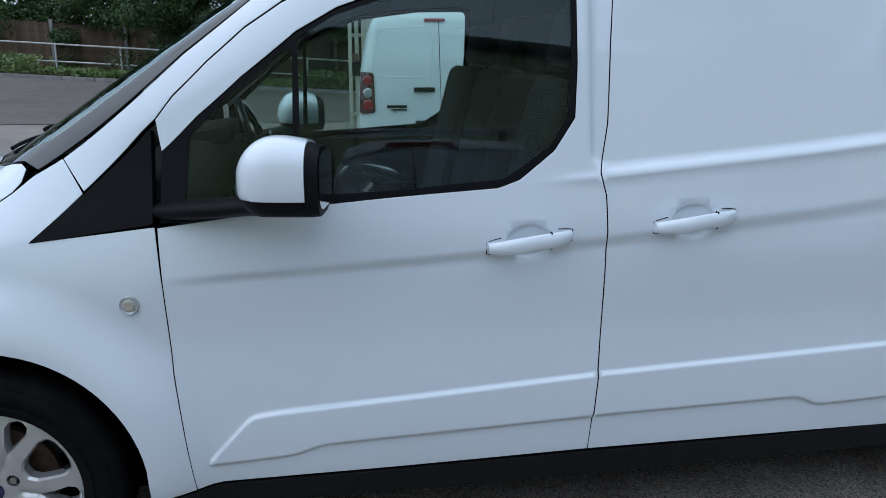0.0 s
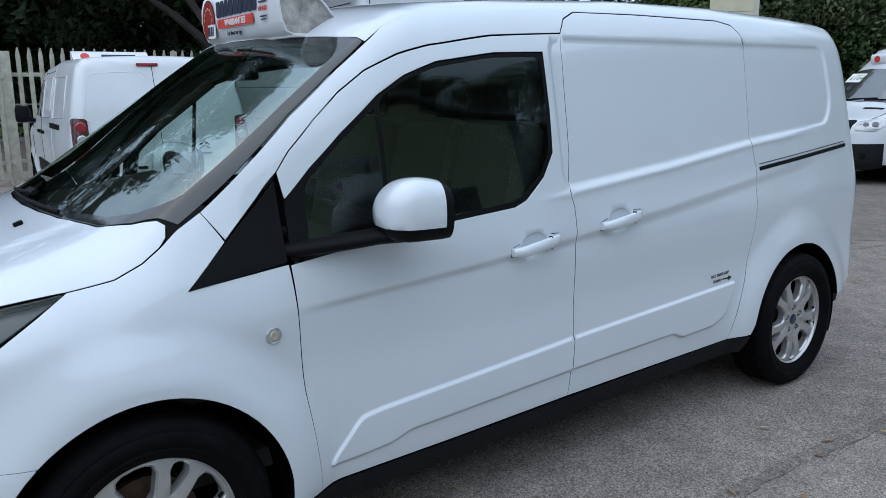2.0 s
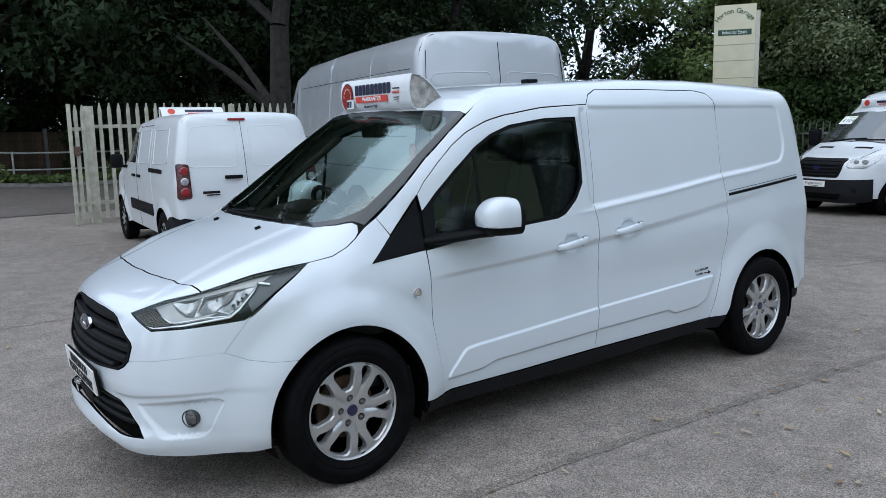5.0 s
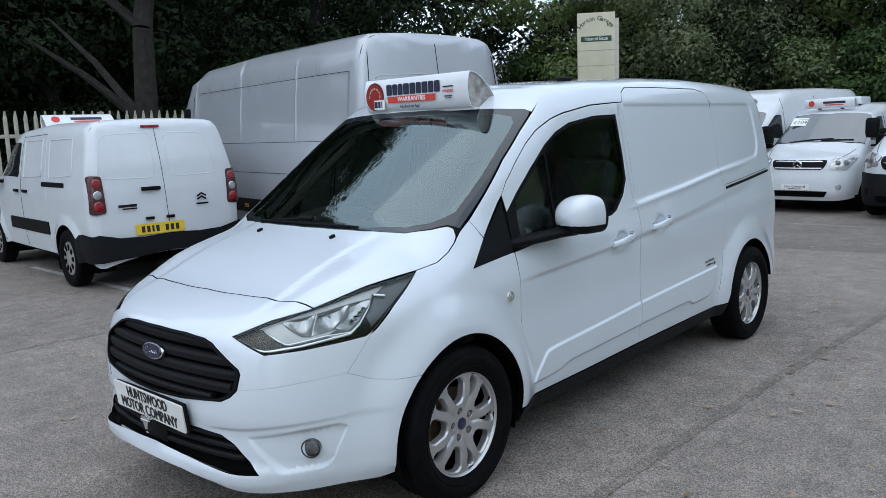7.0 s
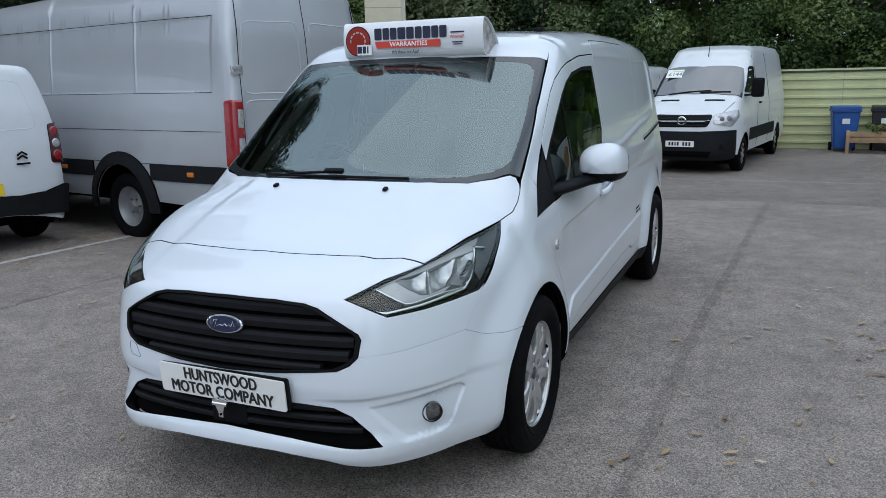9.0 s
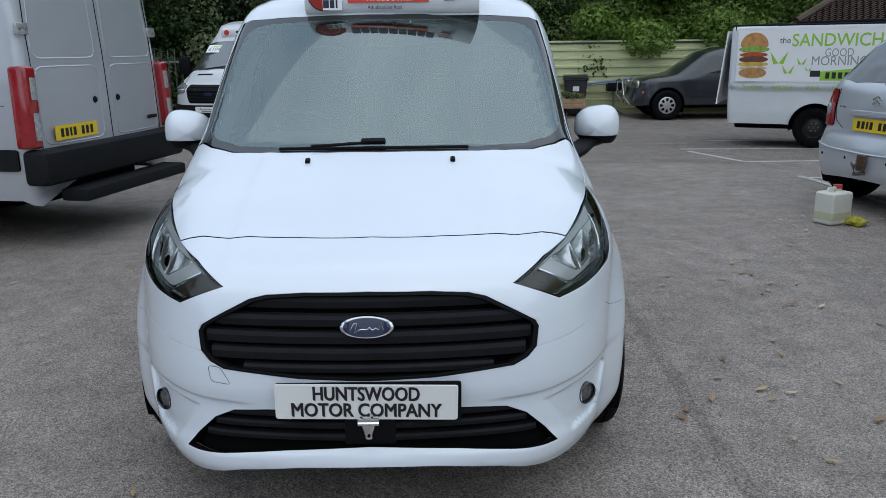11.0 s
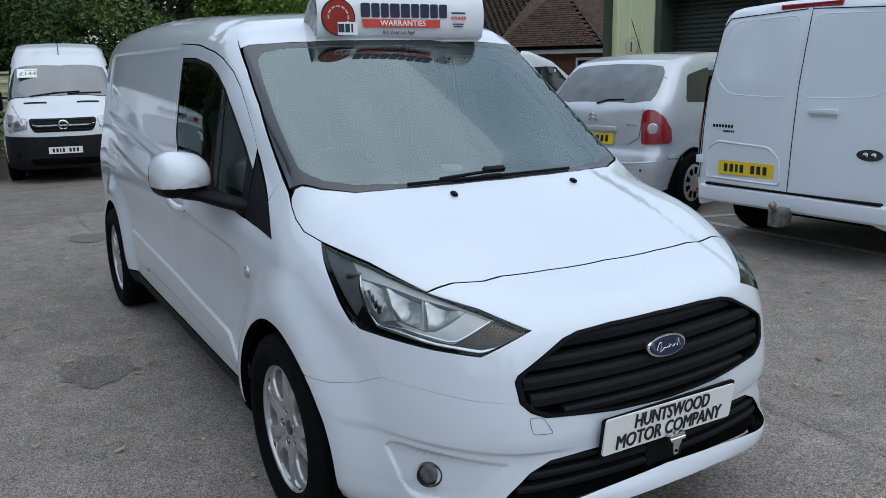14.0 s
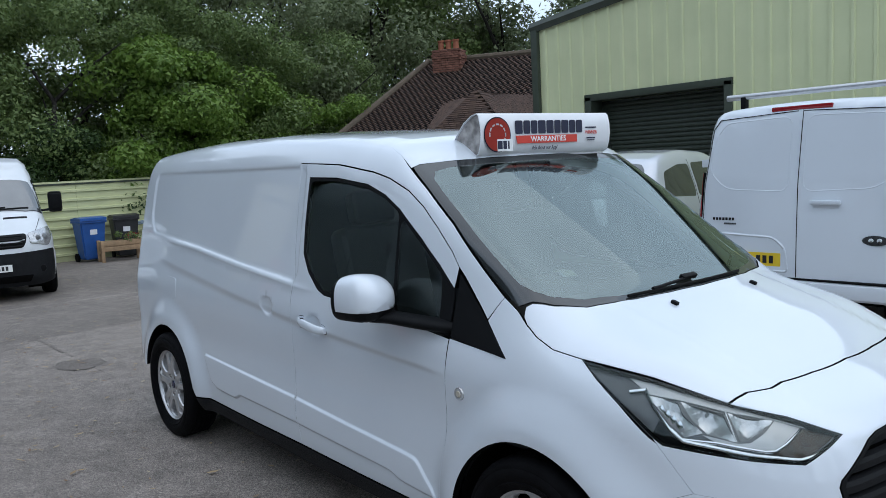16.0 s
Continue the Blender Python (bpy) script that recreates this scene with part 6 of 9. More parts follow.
        for pts in (path((0.2, 1.1), (0.28, 0.5), (0.4, 0.33)), path((1.25, 1.62), (1.24, 1.0), (1.26, 0.33)), path((2.1, 1.66), (2.15, 1.1), (2.2, 0.7), (2.1, 0.33)), path((1.25, 1.60), (2.1, 1.62)), path((1.34, 1.55), (1.98, 1.56), (2.0, 1.16), (1.36, 1.14), (1.34, 1.55)), path((2.22, 1.55), (2.9, 1.56), (2.95, 1.18), (2.28, 1.15), (2.22, 1.55))):
            q = b.side(pts, -1) * (1, -s * -1 if s < 0 else -1, 1) if s > 0 else b.side(pts, -1)
            joint(b, t, q, DARK if pts[0][0] < 1.3 and pts[0][1] != 1.55 else PAINT_OLD, 0.0025 if pts[0][1] != 1.55 else 0.006)
        for x in (1.08, 1.42):
            q = b.side([(x, 0.98)], s)[0]
            box_part(t, "handle", (0.15, 0.03, 0.035), (q[0], q[1] + s * 0.012, q[2]), BLACK)
        arm_mirror(t, 0.42, 0.86, 1.15, BLACK, s, (0.12, 0.17, 0.2))
    scr = b.top(symmetric2([(0.0, 0.0), (0.05, -0.5), (0.13, -0.68), (0.62, -0.60), (0.52, 0.0)]))
    panel(b, "windscreen", scr, "sec", FAR_GLASS, t, "dark windscreen", 0.08, gap=0, depth=0.01, lift=0.003)
    for x in (0.0, 2.73):
        for s in (-1, 1):
            plain_wheel(t, x, s * 0.775, 0.31, 0.19, 0.19, slots=9)
    q = Rr([(-0.22, 0.60)])[0]
    number_plate(t, (q[0] + 0.02, -0.14, 0.605), (0, 1, 0), (-0.1, 0, 1))
    for y in (-0.24, -0.02):
        box_part(t, "plate_lamp", (0.03, 0.09, 0.03), (q[0] + 0.015, y, 0.715), BLACK)
    box_part(t, "door_handle", (0.035, 0.20, 0.04), (q[0] + 0.0, -0.20, 1.02), BLACK, label="black rear door handle")
    # chevrons and word marks as plain shapes
    for dz in (0.0, 0.035):
        bm = bmesh.new()
        sweep([(q[0] + 0.0, 0.30, 0.865 + dz), (q[0] + 0.0, 0.35, 0.895 + dz), (q[0] + 0.0, 0.40, 0.865 + dz)], 0.006, 0.01, 6, bm)
        part("chevron", bm, BLACK, t)
    box_part(t, "word_mark", (0.004, 0.14, 0.018), (q[0] + 0.006, 0.35, 0.82), BLACK, bevel=0.002)
    box_part(t, "word_mark", (0.004, 0.19, 0.028), (q[0] + 0.006, -0.46, 0.86), GREY_PLASTIC, bevel=0.002)
    box_part(t, "word_mark", (0.004, 0.15, 0.014), (q[0] + 0.006, -0.44, 0.83), GREY_PLASTIC, bevel=0.002)
    qb = Rr([(-0.05, 1.65)])[0]
    box_part(t, "high_brake_lamp", (0.02, 0.20, 0.03), (qb[0] + 0.010, -0.10, 1.66), RED_LAMP, label="red high brake lamp")
    return t


def symmetric2(half):
    h = [tuple(p) for p in half]
    return h + [(x, -y) for x, y in h[::-1] if abs(y) > 1e-6]


small_van = small_white_van()
m = small_van.matrix_world
roof_sign(tuple(m @ Vector((0.80, 0.0, 1.695))), -95.6, 0.85, detailed=False)


# ---- long, high silver van with twin rear wheels
def big_silver_van():
    a = 11.0
    h = Vector((math.sin(radians(a)), math.cos(radians(a)), 0))
    left = Vector((-h.y, h.x, 0))
    rear = Vector((2.80, 2.66, 0.0)) + h * 0.10 - left * 0.96
    t = thing("large_van", "long high-roofed silver panel van", "van", "parked vans", at=tuple(rear + h * 5.55 + Vector((0, 0, -0.03))), rz=-90 - a)
    hub = 3.88
    ar = [(0.0, 0.35, 0.42, 0.03), (hub, 0.35, 0.43, 0.03)]

    def ribs(x, z):
        w = -0.010 * sstep((z - 1.46) / 0.03) * sstep((2.14 - z) / 0.03) * sstep((x - 1.3) / 0.1) * sstep((5.3 - x) / 0.05)
        for c in (1.28, 2.75, 4.2):
            w = w + 0.007 * np.exp(-((x - c) / 0.014) ** 2) * sstep((z - 1.45) / 0.06)
        return w
    b = car_body(([-1.0, -0.8, -0.3, -0.1, 0.5, 0.85, 1.5, 3.0, 5.3, 5.7], [0.85, 1.05, 1.18, 1.25, 2.08, 2.36, 2.49, 2.53, 2.52, 2.48]),
                 ([0.2, 0.5, 1.0, 1.3, 1.9, 2.3, 2.55], [0.97, 1.0, 1.005, 1.0, 0.96, 0.91, 0.86]),
                 ([0.2, 0.5, 0.9, 1.1], [-0.8, -0.87, -0.82, -0.6]), ([0.3, 0.7, 1.4, 2.0, 2.45], [5.58, 5.60, 5.58, 5.54, 5.47]), ar, k_top=0.2, k_rear=0.10, extra=ribs, zc=0.9, ball=(0.8, 0, 0.8), taper=0.1)
    fine = [b.side([(c + d, z) for c in (1.28, 2.75, 4.2) for d in (-0.03, -0.015, -0.007, 0.0, 0.007, 0.015, 0.03) for z in np.arange(1.40, 2.3, 0.05)] + [(x, z) for x in np.arange(1.2, 5.36, 0.06) for z in (1.44, 1.46, 1.475, 1.49, 1.51, 2.09, 2.11, 2.125, 2.14, 2.16)] + [(x, z) for x in (5.24, 5.27, 5.30, 5.32) for z in np.arange(1.45, 2.2, 0.05)], -1)]
    shell(b, t, SILVER, -0.5, 5.42, 0.42, ar, "silver body with ribbed high sides", 0.07, fine)
    Rr = b.rear
    joint(b, t, Rr(path((0.02, 2.40), (0.02, 1.5), (0.02, 0.55))), r=0.004)
    for s in (-1, 1):
        for o in ([(s * 0.08, 2.10), (s * 0.74, 2.08), (s * 0.80, 1.45), (s * 0.08, 1.45)], [(s * 0.08, 1.39), (s * 0.80, 1.39), (s * 0.80, 0.82), (s * 0.08, 0.82)]):
            joint(b, t, Rr(dense(np.array(rounded(o, 0.09)), 0.05)), SILVER, 0.008, "door_recess", -0.004)
        joint(b, t, Rr(path((s * 0.83, 0.60), (s * 0.82, 1.7), (s * 0.78, 2.30))), r=0.004)
        o = part("tail_lamp", box_bm((0.15, 0.125, 0.59), (5.545, s * 0.935, 1.105), (s * 2.5, -1.5, 0), 0.035, 3), RED_LAMP, t, "tall red and clear tail lamp")
        for z, hh in ((1.24, 0.16), (0.97, 0.20)):
            part("clear_lens", box_bm((0.012, 0.062, hh), (5.621 - (z - 1.105) * 0.026, s * (0.925 - (z - 1.105) * 0.044), z), (s * 2.5, -1.5, 0), 0.005), CLEAR_LAMP, o)
        # lines at 1.468 and 2.135 draw the recess edges' shade as dark strips
        for z, xa, xb in ((1.12, 0.45, 5.38), (0.80, 0.45, 5.38), (1.468, 1.4, 5.28), (2.135, 1.4, 5.28)):
            joint(b, t, b.side(path((xa, z), (xb, z), n=24), s), r=0.0028)
        for z in (0.74, 1.66):
            q = Rr([(s * 0.86, z)])[0]
            hg = box_part(t, "hinge", (0.03, 0.12, 0.085), (q[0] + 0.012, q[1], q[2]), CLEAR_LAMP, label="bright steel door hinge")
            for d_ in (-0.03, 0.03):
                part("hinge_bolt", tube_bm((q[0] + 0.02, q[1] + d_, q[2]), (q[0] + 0.032, q[1] + d_, q[2]), 0.010, 8), STEEL, hg)
        q = Rr([(s * 0.16, 1.12)])[0]
        lock = lathe([(0.0, -0.012), (0.022, -0.01), (0.028, 0.0)], 16)
        bmesh.ops.transform(lock, matrix=pose(q[0], q[1], q[2], 0, 0, 90), verts=lock.verts[:])
        part("door_lock", lock, BLACK, t)
        # lower cladding along the side, bumper, arch trims, marker lamps
        for x0, x1 in ((0.45, hub - 0.47), (hub + 0.47, 5.44)):
            panel(b, "side_cladding", b.side(rounded([(x0, 0.80), (x1, 0.80), (x1, 0.645), (x0, 0.645)], 0.02), -1), "sec", GREY_PLASTIC, t, "dark grey plastic cladding", 0.08, gap=0, depth=0.02, lift=0.016, mirror=s > 0)
        for hx in (0.0, hub):
            o = arc(hx, 0.35, 0.555, -4, 184, 26) + arc(hx, 0.35, 0.432, 184, -4, 26)
            panel(b, "arch_trim", b.side(o, -1), "sec", GREY_PLASTIC, t, "dark grey wheel arch trim", 0.08, gap=0, depth=0.03, lift=0.022, mirror=s > 0)
        for x in (0.9, 1.9, 2.9, 4.95):
            q = b.side([(x, 0.72)], s)[0]
            box_part(t, "marker_lamp", (0.09, 0.02, 0.045), (x, q[1] + s * 0.022, 0.72), AMBER, bevel=0.008)
        panel(b, "cab_window", b.side(rounded([(0.35, 1.36), (1.05, 1.36), (1.08, 1.95), (0.78, 1.95)], 0.05), -1), "sec", FAR_GLASS, t, "dark cab window", 0.08, gap=0, depth=0.01, lift=0.003, mirror=s > 0)
        joint(b, t, b.side(path((1.2, 2.1), (1.2, 1.2), (1.22, 0.5)), s), r=0.004)
        arm_mirror(t, 0.35, 0.98, 1.5, BLACK, s, (0.16, 0.24, 0.36))
        for x in (0.0, hub):
            plain_wheel(t, x, s * 0.83, 0.345, 0.215, 0.21, m=STEEL_RIM, kind="dish", label="steel twin wheel")
    bmp = bmesh.new()
    box_bm((0.20, 2.0, 0.26), (5.60, 0, 0.67), (0, 0, 0), 0.05, 3, bmp)
    o = part("rear_bumper", bmp, GREY_PLASTIC, t, "dark grey rear bumper with step")
    box_part(t, "bumper_step", (0.24, 1.5, 0.10), (5.72, 0, 0.44), GREY_PLASTIC, bevel=0.03, parent=o)
    number_plate(t, (5.60, -0.45, 0.90), (0, 1, 0), (0, 0, 1))
    box_part(t, "word_mark", (0.004, 0.16, 0.03), (5.585, 0.68, 0.92), GREY_PLASTIC, bevel=0.002)
    cam_ = box_part(t, "roof_camera", (0.10, 0.09, 0.07), (5.35, -0.1, 2.46), GREY_PLASTIC, bevel=0.02, label="small roof camera")
    part("camera_bracket", tube_bm((5.28, -0.1, 2.41), (5.34, -0.1, 2.45), 0.02), GREY_PLASTIC, cam_)
    return t


STEEL_RIM = mat("grey_steel_rim", (0.36, 0.37, 0.38), 0.45, metal=0.6, vary=0.1, scale=10)
big_silver_van()


# ---- white medium van with a roof bar and tow ball, seen from behind
def medium_white_van():
    t = thing("medium_van", "white medium panel van with roof bar and tow ball", "van", "parked vans", at=(1.49, -7.57, 0.0), rz=91)
    ar = [(0.0, 0.33, 0.40, 0.02), (2.933, 0.33, 0.40, 0.02)]
    b = car_body(([-1.0, -0.8, -0.3, -0.1, 0.55, 0.95, 2.0, 3.5, 4.0], [0.80, 1.0, 1.12, 1.18, 1.73, 1.89, 1.955, 1.955, 1.925]),
                 ([0.2, 0.4, 0.9, 1.15, 1.65, 1.91, 2.06], [0.93, 0.965, 0.98, 0.97, 0.915, 0.865, 0.815]),
                 ([0.2, 0.5, 0.9, 1.05], [-0.85, -0.95, -0.9, -0.7]), ([0.2, 0.45, 0.9, 1.3, 1.9], [3.83, 3.86, 3.84, 3.81, 3.70]), ar, k_top=0.17, k_rear=0.10, zc=0.8, ball=(0.8, 0, 0.8))
    shell(b, t, PAINT, -0.5, 3.64, 0.36, ar, "white body with a windowless tail", 0.07)
    Rr = b.rear
    joint(b, t, Rr(path((0.02, 1.90), (0.02, 1.2), (0.02, 0.52))), r=0.0035)
    for s in (-1, 1):
        joint(b, t, Rr(path((s * 0.85, 0.54), (s * 0.835, 1.2), (s * 0.78, 1.76), (s * 0.72, 1.84), (s * 0.02, 1.87))), r=0.0035)
        o = [(s * 0.06, 1.83), (s * 0.66, 1.81), (s * 0.74, 1.70), (s * 0.80, 1.40), (s * 0.62, 1.24), (s * 0.06, 1.22)]
        joint(b, t, Rr(dense(np.array(rounded(o, 0.09)), 0.04)), PAINT, 0.008, "door_recess", -0.0055)
        P = Rr(rounded([(s * 0.85, 1.40), (s * 0.905, 1.36), (s * 0.925, 0.74), (s * 0.86, 0.74)], 0.03))
        panel(b, "tail_lamp", P, "rear", RED_LAMP, t, "tall red tail lamp", 0.05, gap=0, depth=0.03, lift=0.012)
        for z in (0.70, 1.47):
            q = Rr([(s * 0.85, z)])[0]
            box_part(t, "hinge", (0.025, 0.07, 0.07), (q[0] + 0.006, q[1], z), PAINT)
        plain_wheel(t, 0.0, s * 0.84, 0.335, 0.205, 0.215)
        plain_wheel(t, 2.933, s * 0.84, 0.335, 0.205, 0.215)
        q = Rr([(s * 0.80, 0.42)])[0]
        box_part(t, "reflector", (0.012, 0.13, 0.045), (q[0] + 0.03, s * 0.78, 0.43), RED_LAMP)
        for y in (0.28, 0.62):
            sn = lathe([(0.0, -0.004), (0.012, -0.003), (0.016, 0.0)], 12)
            bmesh.ops.transform(sn, matrix=pose(q[0] + 0.030, s * y, 0.44, 0, 0, 90), verts=sn.verts[:])
            part("parking_sensor", sn, BLACK, t)
        panel(b, "cab_window", b.side(rounded([(0.40, 1.25), (1.15, 1.25), (1.17, 1.66), (0.85, 1.66)], 0.05), -1), "sec", FAR_GLASS, t, "dark cab window", 0.08, gap=0, depth=0.01, lift=0.003, mirror=s > 0)
        arm_mirror(t, 0.45, 0.95, 1.3, PAINT, s, (0.14, 0.2, 0.26))
        for pts in (path((1.25, 1.72), (1.25, 1.0), (1.27, 0.38)), path((2.45, 1.75), (2.5, 1.1), (2.48, 0.38))):
            joint(b, t, b.side(pts, s), r=0.003)
    # left door's handle and plate recess, right door's handle
    for y, w in ((0.25, 0.21),):
        q = Rr([(y, 1.12)])[0]
        box_part(t, "handle_cup", (0.012, 0.20, 0.06), (q[0] + 0.0, y, 1.115), PAINT, bevel=0.005)
        box_part(t, "door_handle", (0.03, 0.24, 0.035), (q[0] + 0.018, y, 1.13), PAINT, label="white door handle")
    q = Rr([(-0.44, 0.70)])[0]
    joint(b, t, Rr(dense(np.array(rounded([(-0.78, 0.56), (-0.77, 0.80), (-0.68, 0.86), (-0.18, 0.84), (-0.08, 0.76), (-0.05, 0.56)], 0.04)), 0.03)), PAINT, 0.012, "plate_recess", -0.004)
    number_plate(t, (q[0] + 0.014, -0.37, 0.655), (0, 1, 0), (0, 0, 1))
    for y0, n, z, h in ((-0.73, 7, 0.985, 0.024), (-0.62, 6, 0.945, 0.015)):
        for k in range(n):
            q2 = Rr([(y0 + 0.031 * k * h / 0.024, z)])[0]
            box_part(t, "word_mark", (0.005, 0.85 * h, h), (q2[0] + 0.002, q2[1], z), GREY_PLASTIC, bevel=0.001)
    ov = prism([(0.095 * math.cos(a), 0.04 * math.sin(a)) for a in np.linspace(0, 2 * math.pi, 30, endpoint=False)], 0.006, lambda a, c, e: (Rr([(0.62, 0.84)])[0][0] + 0.008 - e, 0.62 + a, 0.84 + c))
    part("oval_badge", ov, GLOSS_BLACK, t, "dark oval badge")
    for y in (0.59, 0.65):
        dot = lathe([(0.0, -0.004), (0.018, -0.003), (0.02, 0.0)], 14)
        bmesh.ops.transform(dot, matrix=pose(Rr([(0.62, 0.84)])[0][0] + 0.009, y, 0.84, 0, 0, 90), verts=dot.verts[:])
        part("badge_hole", dot, CHROME, t)
    bm = box_bm((0.14, 1.66, 0.15), (3.80, 0, 0.43), (0, 0, 0), 0.05, 3)
    bp = part("rear_bumper", bm, PAINT, t, "white rear bumper with black tread plate")
    box_part(t, "tread_plate", (0.13, 1.5, 0.02), (3.80, 0, 0.507), BLACK, parent=bp)
    tow = box_part(t, "tow_bar", (0.16, 0.10, 0.14), (3.92, 0.02, 0.33), STEEL, label="rusty tow bar")
    part("tow_neck", sweep([(3.92, 0.02, 0.30), (4.02, 0.02, 0.33), (4.02, 0.02, 0.40)], 0.02), STEEL, tow)
    ball = bmesh.new()
    bmesh.ops.create_uvsphere(ball, u_segments=16, v_segments=10, radius=0.03, matrix=Matrix.Translation((4.02, 0.02, 0.43)))
    part("tow_ball", ball, STEEL, tow)
    box_part(t, "high_brake_lamp", (0.03, 0.50, 0.040), (3.69, 0.0, 1.895), RED_LAMP, label="red high brake lamp", bevel=0.012)
    # roof bar across the back on two feet
    rk = part("roof_bar", tube_bm((3.46, -0.78, 2.04), (3.46, 0.78, 2.04), 0.026, 16), ALLOY, t, "aluminium roof bar with roller")
    for y in (-0.62, 0.62):
        box_part(t, "bar_foot", (0.06, 0.05, 0.12), (3.46, y, 1.98), BLACK, parent=rk)
    return t


medium_white_van()


# ---- silver family car
def silver_car():
    t = thing("silver_car", "silver family hatchback with a tow bar", "car", "parked cars", at=(4.61, -7.36, 0.0), rz=102)
    ar = [(0.0, 0.31, 0.36, 0.02), (2.92, 0.31, 0.36, 0.02)]
    b = car_body(([-0.9, -0.7, -0.1, 0.2, 0.95, 1.4, 2.0, 2.6, 2.95, 3.42, 3.6], [0.62, 0.78, 0.95, 1.05, 1.50, 1.60, 1.63, 1.60, 1.53, 1.12, 0.95]),
                 ([0.2, 0.4, 0.75, 0.95, 1.2, 1.5, 1.7], [0.82, 0.86, 0.875, 0.86, 0.80, 0.70, 0.60]),
                 ([0.2, 0.45, 0.7, 0.85], [-0.80, -0.86, -0.8, -0.6]), ([0.2, 0.35, 0.55, 0.68, 0.9, 1.1, 1.5], [3.46, 3.52, 3.54, 3.46, 3.46, 3.42, 3.1]), ar, k_top=0.13, k_rear=0.26, rear_bow=0.12, zc=0.65, ball=(0.9, 0, 0.6), taper=0.02)
    shell(b, t, SILVER_CAR, -0.45, 3.1, 0.33, ar, "silver body", 0.05)
    Rr = b.rear
    win = b.top(symmetric2([(2.98, 0.0), (2.99, -0.35), (3.01, -0.52), (3.06, -0.57), (3.26, -0.61), (3.33, -0.59), (3.37, -0.4), (3.38, 0.0)]))
    panel(b, "rear_window", win, "sec", REAR_GLASS, t, "tinted rear window", 0.05, gap=0, depth=0.01, lift=0.003)
    joint(b, t, Rr(path((-0.55, 1.06), (-0.55, 0.90), (-0.53, 0.78), (-0.40, 0.70), (0.0, 0.685), (0.40, 0.70), (0.53, 0.78), (0.55, 0.90), (0.55, 1.06))), r=0.003)
    for s in (-1, 1):
        P = Rr(rounded([(s * 0.56, 1.05), (s * 0.65, 1.06), (s * 0.745, 0.99), (s * 0.79, 0.88), (s * 0.80, 0.73), (s * 0.56, 0.72)], 0.04))
        o = panel(b, "tail_lamp", P, "rear", RED_LAMP, t, "large red tail lamp", 0.05, gap=0, depth=0.03, lift=0.012)
        q = Rr([(s * 0.668, 0.875)])[0]
        n_ = b.normal(q[None])[0]
        bm = lathe([(0.0, -0.004), (0.045, -0.002), (0.055, 0.006)], 20)
        bmesh.ops.transform(bm, matrix=Matrix.Translation(q + n_ * 0.014) @ Vector(n_).to_track_quat("-Y", "Z").to_matrix().to_4x4(), verts=bm.verts[:])
        part("clear_lens", bm, CLEAR_LAMP, o)
        panel(b, "rear_side_window", b.side(rounded([(2.15, 1.08), (2.98, 1.12), (2.86, 1.38), (2.45, 1.45), (2.15, 1.45)], 0.06), -1), "sec", FAR_GLASS, t, "dark side window", 0.06, gap=0, depth=0.01, lift=0.003, mirror=s > 0)
        panel(b, "door_window", b.side(rounded([(0.85, 1.06), (2.06, 1.08), (2.06, 1.46), (1.45, 1.46)], 0.06), -1), "sec", FAR_GLASS, t, "dark side window", 0.06, gap=0, depth=0.01, lift=0.003, mirror=s > 0)
        joint(b, t, b.side(path((2.12, 1.5), (2.12, 0.9), (2.18, 0.6), (2.1, 0.3)), s), r=0.003)
        q = b.side([(1.95, 0.92)], s)[0]
        box_part(t, "door_handle", (0.16, 0.03, 0.04), (1.95, q[1] + s * 0.012, 0.92), SILVER_CAR)
        panel(b, "bumper_strip", b.side(rounded([(3.14, 0.62), (3.32, 0.62), (3.32, 0.58), (3.14, 0.58)], 0.01), -1), "sec", CHROME, t, "", 0.05, gap=0, depth=0.01, lift=0.008, mirror=s > 0)
        plain_wheel(t, 0.0, s * 0.76, 0.315, 0.20, 0.19, slots=9)
        plain_wheel(t, 2.92, s * 0.79, 0.315, 0.20, 0.19, slots=9)
        for y in (0.25, 0.6):
            sn = lathe([(0.0, -0.004), (0.011, -0.003), (0.014, 0.0)], 12)
            q = Rr([(s * y, 0.47)])[0]
            bmesh.ops.transform(sn, matrix=pose(q[0], q[1], q[2], 0, 0, 90), verts=sn.verts[:])
            part("parking_sensor", sn, GREY_PLASTIC, t)
    q = Rr([(0.0, 0.78)])[0]
    number_plate(t, (q[0] + 0.012, 0.0, 0.765), (0, 1, 0), (-0.1, 0, 1))
    box_part(t, "boot_handle", (0.04, 0.60, 0.05), (q[0] + 0.012, 0.0, 0.865), SILVER_CAR, bevel=0.02, label="silver boot handle")
    for dz in (0.0, 0.04):
        part("chevron", sweep([(q[0] + 0.004, -0.05, 0.945 + dz), (q[0] + 0.0, 0.0, 0.975 + dz), (q[0] + 0.004, 0.05, 0.945 + dz)], 0.006, 0.01, 6), CHROME, t)
    for y0, n in ((-0.49, 5), (0.40, 6)):
        for k in range(n):
            q2 = Rr([(y0 + 0.02 * k, 0.905)])[0]
            box_part(t, "word_mark", (0.005, 0.013, 0.02), (q2[0] + 0.002, q2[1], 0.905), CHROME, bevel=0.001)
    # fold across the bumper under the lamps
    joint(b, t, Rr(path((-0.74, 0.56), (-0.5, 0.535), (0.0, 0.525), (0.5, 0.535), (0.74, 0.56))), SILVER_CAR, 0.010, "bumper_fold", -0.002)
    tow = box_part(t, "tow_bracket", (0.03, 0.09, 0.14), (3.56, 0.0, 0.45), RUST, label="rusty tow bracket")
